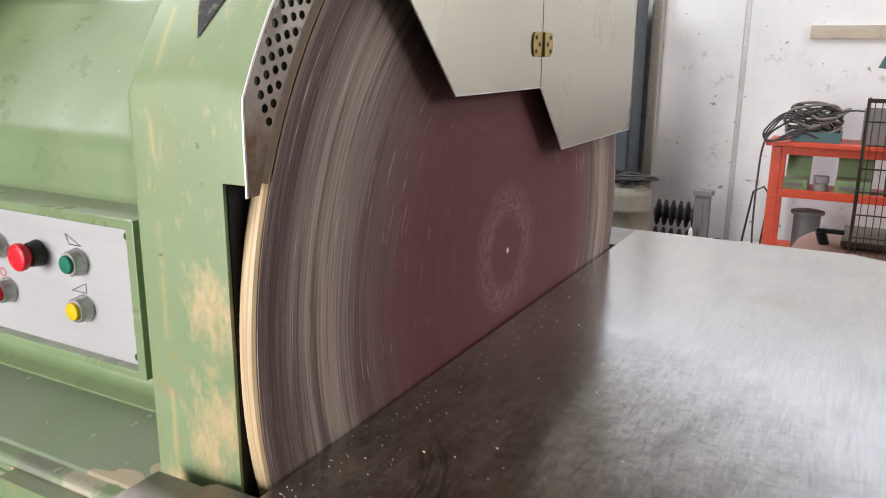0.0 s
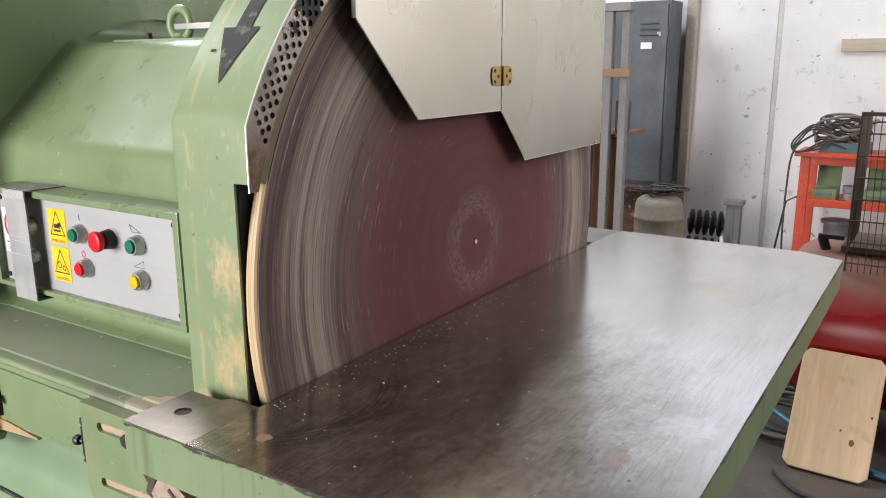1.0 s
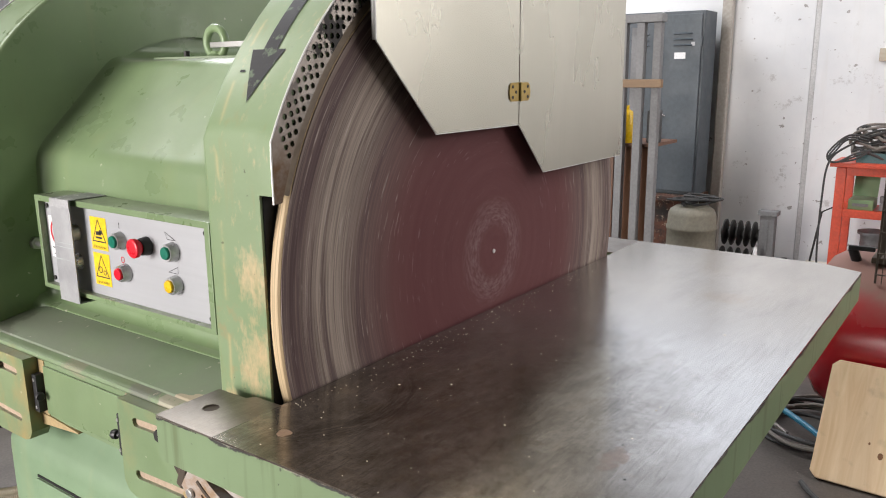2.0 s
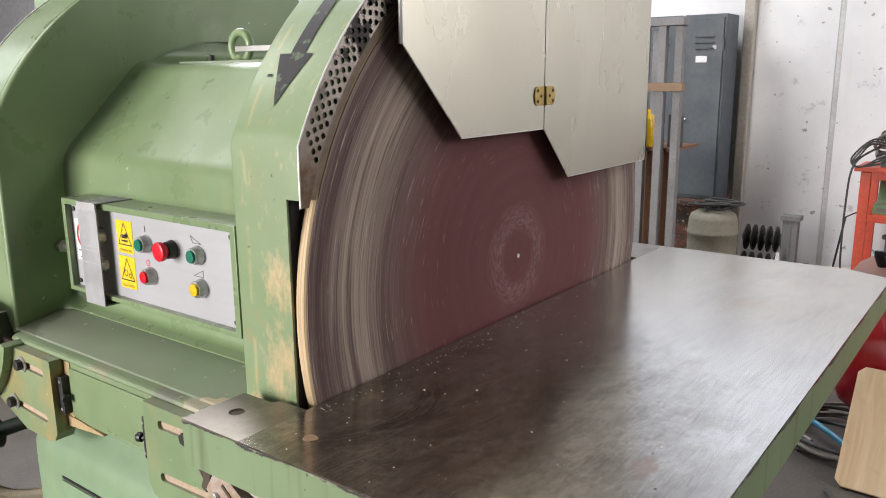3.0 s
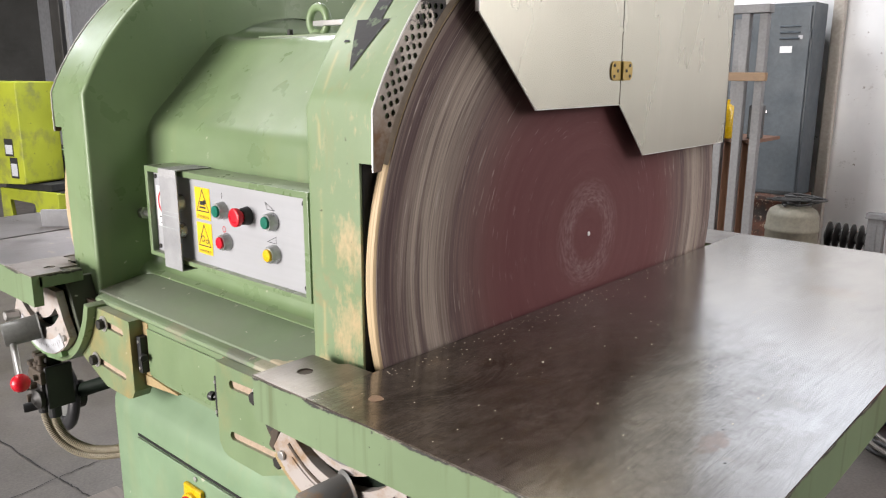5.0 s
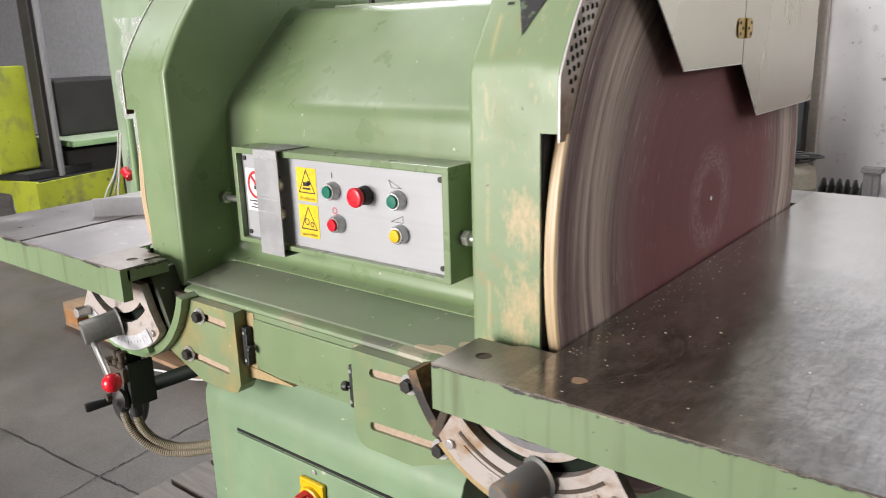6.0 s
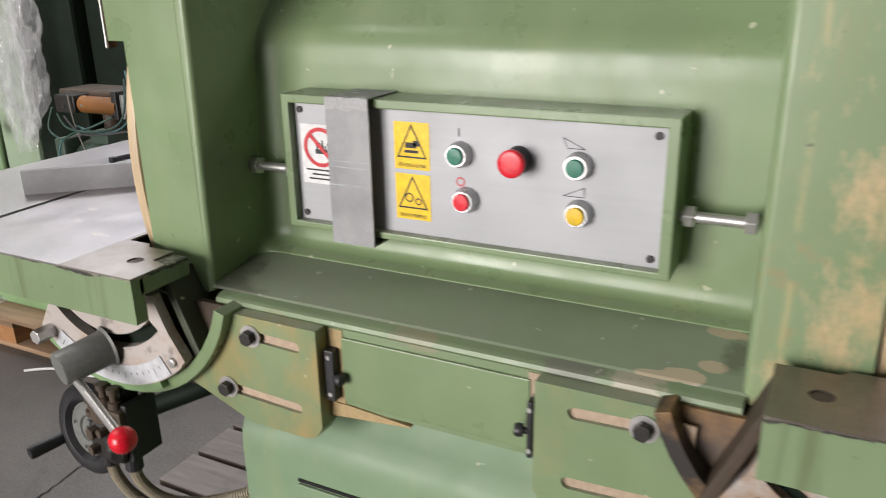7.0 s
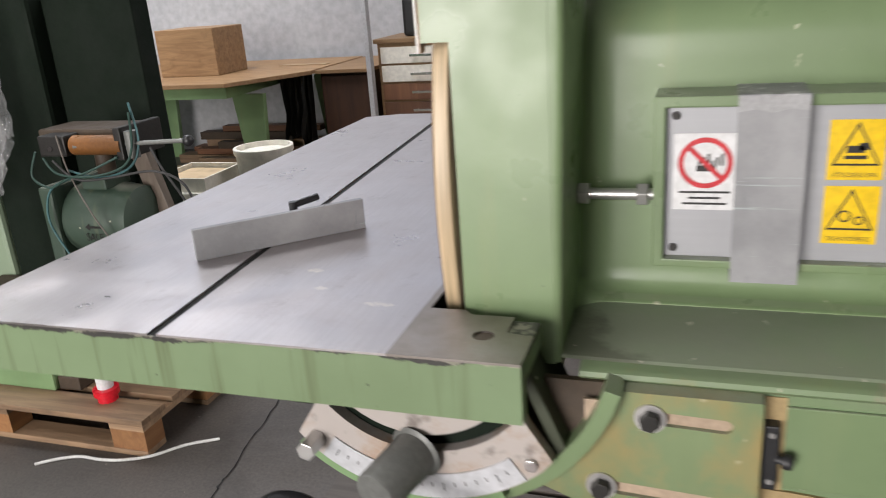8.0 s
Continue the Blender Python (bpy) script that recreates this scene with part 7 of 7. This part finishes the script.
tagged(part("red_connector", cyl((-3.47, 1.575, 0.845), (-3.41, 1.575, 0.80), 0.030, 16), M_RED, None, "", 0.006), "red plastic connector caught in the hanging film", "connector")
for k, mt in enumerate((M_WHITECABLE, M_LINE, M_HOSE, M_WHITECABLE)):
    line = [(-3.70 + 0.012 * k, 1.69, 1.05), (-3.71 + 0.008 * k, 1.68, 0.93), (-3.80 + 0.02 * k, 1.68, 0.77), (-4.00 + 0.06 * k, 1.69, 0.57), (-4.10 + 0.07 * k, 1.70, 0.25), (-4.06 + 0.06 * k, 1.70, 0.006)]
    tagged(part("hanging_cable", tube(smooth_path(line, 7), 0.006, 6), mt), "thin loose cable hanging beside the machine", "cable", "hanging cables")
film_sheet("plastic_film", -3.52, -2.96, 1.66, 0.70, 1.75, 4, "crumpled clear plastic film hanging on the machine")
film_sheet("plastic_film", -3.44, -2.95, 1.60, 0.76, 1.45, 9, "crumpled clear plastic film hanging on the machine")
bm = bmesh.new()
for i in range(12):
    for j in range(9):
        bm.verts.new((-3.16 + 0.030 * i, 1.06 + 0.032 * j, 0.152 + 0.10 * max(0, math.sin(math.pi * i / 11) * math.sin(math.pi * j / 8)) * (0.7 + 0.6 * noise.noise((i * 0.6, j * 0.6, 2)))))
bm.verts.ensure_lookup_table()
for i in range(11):
    for j in range(8):
        bm.faces.new([bm.verts[k] for k in (i * 9 + j, (i + 1) * 9 + j, (i + 1) * 9 + j + 1, i * 9 + j + 1)])
tagged(part("plastic_bag", bm, M_FILM, None, smooth=True), "crumpled clear plastic bag on the pallet", "plastic bag")

# floor grating beside the pedestal
M_DUCK = wood("greyed_oily_planks", (0.15, 0.125, 0.105), (0.075, 0.06, 0.05), (1.6, 16, 16))
gr = thing("floor_grating", (-0.85, 0.75, 0), "dark worn duckboard of planks beside the machine", "duckboard")
for k in range(6):
    yy = 0.22 + 0.17 * k
    part("plank", box(-1.29, -0.375, yy, yy + 0.150, 0.022, 0.058), M_DUCK, gr, "", 0.003)
for xx in (-1.20, -0.50):
    part("bearer", box(xx, xx + 0.06, 0.22, 1.22, 0, 0.0218), M_OLIVE, gr)

# lime-yellow truck
lt = thing("lime_truck", (-6.6, 2.2, 0), "lime-yellow industrial truck with dark mast and scraped chassis", "truck")
LT = pose(-5.95, 2.10, 0, rz=14.6)
part("cabinet", plate([(-1.35, 0.80), (-0.72, 0.51), (-0.30, 0.53), (-0.285, 0.545), (-0.285, 1.45), (-1.35, 1.45)], [], "y", -0.10, 0.305), M_LIME, lt, "lime-yellow cabinet", 0.015, m=LT)
arch = [(-0.83, 0.03), (-0.66, 0.03), (-0.70, 0.33), (-0.69, 0.35), (-0.36, 0.335), (-0.335, 0.32), (-0.31, 0.03), (0.0, 0.03), (0.0, 0.445), (-0.01, 0.455), (-0.82, 0.455), (-0.83, 0.445)]
part("chassis_front", plate(arch, [], "y", 0.0, 0.04), M_LIME, lt, "scraped lime chassis front with a wheel opening", 0.004, m=LT)
part("chassis_side", box(-0.045, -0.02, 0.041, 1.0, 0.05, 0.44), M_LIME, lt, "grimy lime chassis side", 0.006, m=LT)
part("chassis_deck", box(-0.82, -0.046, 0.041, 1.0, 0.42, 0.45), M_BLACKSTEEL, lt, "", 0.004, m=LT)
# near-black block put into the gap to stand for its shade
part("undercarriage", box(-0.78, -0.12, 0.03, 0.95, 0.4565, 0.52), M_DARK, lt, "dark block for the shade under the cabinet", 0.004, m=LT)
part("mast", box(-0.27, -0.14, 0.315, 0.42, 0.456, 2.2), M_BLACKSTEEL, lt, "dark steel mast", 0.008, m=LT)
part("mast_chain", box(-0.10, -0.06, 0.33, 0.37, 0.456, 2.2), M_GREYSTEEL, lt, "worn grey lift chain", 0.006, m=LT)
part("bumper", box(-1.25, -0.62, -0.25, -0.105, 0.86, 0.99), M_BLACK, lt, "black rounded bumper", 0.03, m=LT)
for k in range(2):
    st = part("sticker", box(-0.53 + 0.055 * k, -0.41 + 0.04 * k, -0.1035, -0.1005, 0.78 - 0.2 * k, 0.94 - 0.17 * k), M_INK, lt, "worn black and white sticker", m=LT)
    part("sticker_text", box(-0.52 + 0.055 * k, -0.42 + 0.04 * k, -0.1045, -0.1036, 0.80 - 0.2 * k, 0.885 - 0.17 * k), M_WHITEPAINT, st)
bm = bmesh.new()
add_lathe(bm, (-0.33, 0.10, 0.20), (0, 1, 0), [(0, 0.10), (0.005, 0.185), (0.02, 0.20), (0.12, 0.20), (0.135, 0.19), (0.14, 0.10)], 32)
wh = part("wheel", bm, M_RUBBER, lt, "grey rubber wheel", smooth=True, m=LT)
part("rim", cyl((-0.33, 0.092, 0.20), (-0.33, 0.0995, 0.20), 0.13, 24), M_STRIP, wh)

dm = thing("bench_machine", (-6.6, 3.0, 0), "dark machine with a pale green table beside the truck", "machine")
part("body", box(-7.2, -6.25, 2.55, 3.6, 0, 0.66), M_BLACKSTEEL, dm, "", 0.02)
part("table", box(-7.0, -6.1, 2.56, 3.35, 0.70, 0.755), M_LIGHTGREEN, dm, "pale green machine table", 0.006)
part("neck", box(-6.8, -6.4, 2.7, 3.2, 0.661, 0.699), M_SHADEGREEN, dm)
part("head", box(-7.1, -6.6, 2.7, 3.4, 0.756, 1.3), M_BLACKSTEEL, dm, "dark grey machine head", 0.03)

# workbench, cupboard and drawers by the wall
wb = thing("workbench", (-4.3, 4.9, 0), "brown-topped workbench on light green legs", "workbench")
part("top", plate([(-3.62, 4.22), (-3.24, 4.88), (-3.24, 5.95), (-5.6, 5.95), (-5.6, 4.22)], [], "z", 0.86, 0.892), M_BENCHWOOD, wb, "brown wooden top", 0.004)
part("apron", box(-5.5, -3.66, 4.30, 5.85, 0.77, 0.859), M_LIGHTGREEN, wb)
for lx, ly in ((-3.62, 4.52), (-5.3, 4.4), (-3.5, 5.7), (-5.3, 5.7)):
    part("leg", plate([(lx - 0.14, 0.769), (lx + 0.14, 0.769), (lx + 0.09, 0.0), (lx - 0.05, 0.0)], [], "y", ly, ly + 0.05), M_LIGHTGREEN, wb, "light green folded leg", 0.004)
cab = thing("brown_cupboard", (-3.0, 5.5, 0), "dark brown cupboard with a pale top", "cupboard")
M_DARKWOOD = wood("dark_brown_board", (0.085, 0.036, 0.018), (0.045, 0.02, 0.012), (10, 10, 1.2))
part("carcass", box(-3.22, -2.78, 5.02, 6.0, 0, 0.855), M_DARKWOOD, cab, "", 0.004)
part("top", box(-3.235, -2.765, 4.96, 6.02, 0.856, 0.885), M_BENCHWOOD, cab, "", 0.003)
part("door", box(-3.20, -2.80, 5.0, 5.018, 0.03, 0.83), M_DARKWOOD, cab, "", 0.002)
tagged(part("brown_box", box(-4.55, -4.0, 4.75, 5.2, 0.893, 1.27), M_BENCHWOOD, None, "", 0.006), "brown wooden box on the workbench", "box")
tagged(part("thin_board", box(-3.75, -3.3, 5.3, 5.38, 0.893, 0.901), M_BOARD, None), "thin pale board lying on the workbench", "board")
dr = thing("drawer_cabinet", (-2.4, 5.3, 0), "wooden cabinet with white and brown drawers", "drawer cabinet")
part("carcass", box(-2.70, -1.95, 5.022, 5.6, 0, 1.065), M_BENCHWOOD, dr, "", 0.004)
part("top", box(-2.72, -1.93, 4.99, 5.62, 1.066, 1.10), M_BENCHWOOD, dr, "", 0.004)
for k in range(6):
    z1 = 1.035 - 0.142 * k
    d = part("drawer", box(-2.67, -1.98, 5.0, 5.021, z1 - 0.125, z1), M_CREAM if k < 2 else M_BROWN, dr, "white drawer front" if k < 2 else "brown drawer front", 0.003)
    part("handle", box(-2.42, -2.24, 4.972, 4.984, z1 - 0.075, z1 - 0.055), M_CHROME, d, "", 0.003)
    part("handle_foot", box(-2.40, -2.385, 4.984, 4.9995, z1 - 0.07, z1 - 0.06), M_CHROME, d)
M_UPRIGHT = simple("pale_grey_steel", (0.50, 0.50, 0.52), 0.5, 0.0, 0.2, 10)
structure("steel_upright", box(-2.765, -2.725, 4.92, 4.985, 0, 3.2), M_UPRIGHT, "pale grey steel upright beside the drawer cabinet", "post", 0.003)
tagged(part("black_vise", box(-2.52, -2.32, 5.15, 5.35, 1.101, 1.40), M_BLACK, None, "", 0.03), "black bench vise on the drawer cabinet", "vise")
M_PLY = wood("tan_plywood", (0.58, 0.44, 0.27), (0.46, 0.33, 0.19), (2, 9, 9))
open_box("cream_crate", -3.42, -3.04, 3.0, 3.42, 0.405, 0.49, M_CREAM, "cream wooden crate standing open", "crate")
tagged(part("plywood_offcut", box(-3.40, -3.07, 3.03, 3.39, 0.418, 0.462), M_PLY, None, "", 0.003), "tan plywood offcut lying in the cream crate", "plywood")
tagged(part("cream_chest", box(-3.44, -3.03, 2.98, 3.44, 0, 0.404), M_CREAM, None, "", 0.006), "closed cream wooden chest under a tray", "chest")
open_box("cream_crate", -3.12, -2.86, 3.57, 3.9, 0, 0.40, M_CREAM, "cream wooden crate standing open", "crate")
bm = bmesh.new()
add_lathe(bm, (-2.83, 3.36, 0), (0, 0, 1), [(0, 0.13), (0.56, 0.175), (0.58, 0.185), (0.61, 0.185), (0.612, 0.165), (0.58, 0.16)], 32)
tagged(part("white_bucket", bm, M_CREAM, None, smooth=True), "dirty white bucket beside the crates", "bucket")
for k in range(3):
    tagged(part("timber", box(-4.6, -2.6, 5.0 + 0.12 * k, 5.09 + 0.12 * k, 0.0 , 0.07 + 0.05 * (k % 2)), M_PALLET, None, "", 0.003), "rough timber lying under the bench", "timber", "timbers")

for k in range(5):
    tagged(part("floor_plank", box(-4.5 + 0.2 * k, -2.2 + 0.05 * k, 3.95 + 0.19 * k, 4.10 + 0.19 * k, 0.0, 0.04 + 0.025 * (k % 2)), M_BENCHWOOD, None, "", 0.003), "dusty brown plank lying on the floor", "plank", "planks on the floor")

# timber stacked along the wall below the bench
random.seed(31)
M_REDWOOD = wood("reddish_timber", (0.24, 0.11, 0.055), (0.14, 0.06, 0.03), (1.4, 15, 15))
STACK = ((-5.10, -3.72, 5.76, 5.93, 0.0, 0.09, 1), (-4.95, -3.70, 5.78, 5.92, 0.091, 0.16, 0), (-5.00, -3.95, 5.76, 5.90, 0.161, 0.235, 2),
         (-4.75, -3.68, 5.79, 5.90, 0.236, 0.29, 1), (-5.05, -3.40, 5.44, 5.60, 0.0, 0.08, 0), (-4.85, -3.45, 5.46, 5.57, 0.081, 0.135, 1),
         (-4.60, -3.90, 5.45, 5.56, 0.136, 0.20, 2), (-3.34, -3.24, 5.40, 5.90, 0.0, 0.22, 0))
for x0, x1, y0, y1, z0, z1, kind in STACK:
    tagged(part("timber", box(x0, x1, y0, y1, z0, z1), (M_PALLET, M_REDWOOD, M_OLIVE)[kind], None, "", 0.004), ("greyed rough timber stacked by the wall", "reddish timber stacked by the wall", "dark rusty bar stacked by the wall")[kind], "timber", "timbers by the wall")
for k in range(14):
    x, y, w, d = random.uniform(-4.9, -3.0), random.uniform(3.95, 4.9), random.uniform(0.08, 0.26), random.uniform(0.04, 0.12)
    tagged(part("wood_offcut", box(-w, w, -d / 2, d / 2, 0, 0.03, m=pose(x, y, 0.068, 0, 0, random.uniform(-30, 30))), (M_PLY, M_PALLET, M_REDWOOD)[k % 3], None, "", 0.003), "wood offcut lying on the floor planks", "offcut", "offcuts on the floor")


def hanging_cloth(x0, x1, y, z0, z1, seed):
    """A heavy cloth in folds that hangs down from the bench corner."""
    bm = bmesh.new()
    n, m = 26, 14
    rows = [[bm.verts.new((x0 + (x1 - x0) * i / n * (1 - 0.25 * j / m) + 0.03 * noise.noise((j * 0.2, seed, 0)), y + 0.028 * math.sin(i * 0.9 + seed) * (0.4 + j / m) + 0.02 * noise.noise((i * 0.3, j * 0.25, seed)),
                           z1 + (z0 - z1) * j / m * (1 + 0.12 * noise.noise((i * 0.25, seed, 3))))) for j in range(m + 1)] for i in range(n + 1)]
    for a, b in zip(rows, rows[1:]):
        for j in range(m):
            bm.faces.new((a[j], a[j + 1], b[j + 1], b[j]))
    bmesh.ops.solidify(bm, geom=bm.faces[:], thickness=0.008)
    return tagged(part("work_cloth", bm, M_CLOTH, None, smooth=True), "dark work cloth hanging in folds from the bench corner", "cloth", "hanging cloths")


M_CLOTH = simple("dark_cloth", (0.022, 0.022, 0.021), 0.9, 0.0, 0.4, 30)
hanging_cloth(-3.50, -3.27, 4.84, 0.36, 0.858, 2)
hanging_cloth(-3.40, -3.24, 4.93, 0.14, 0.858, 6)
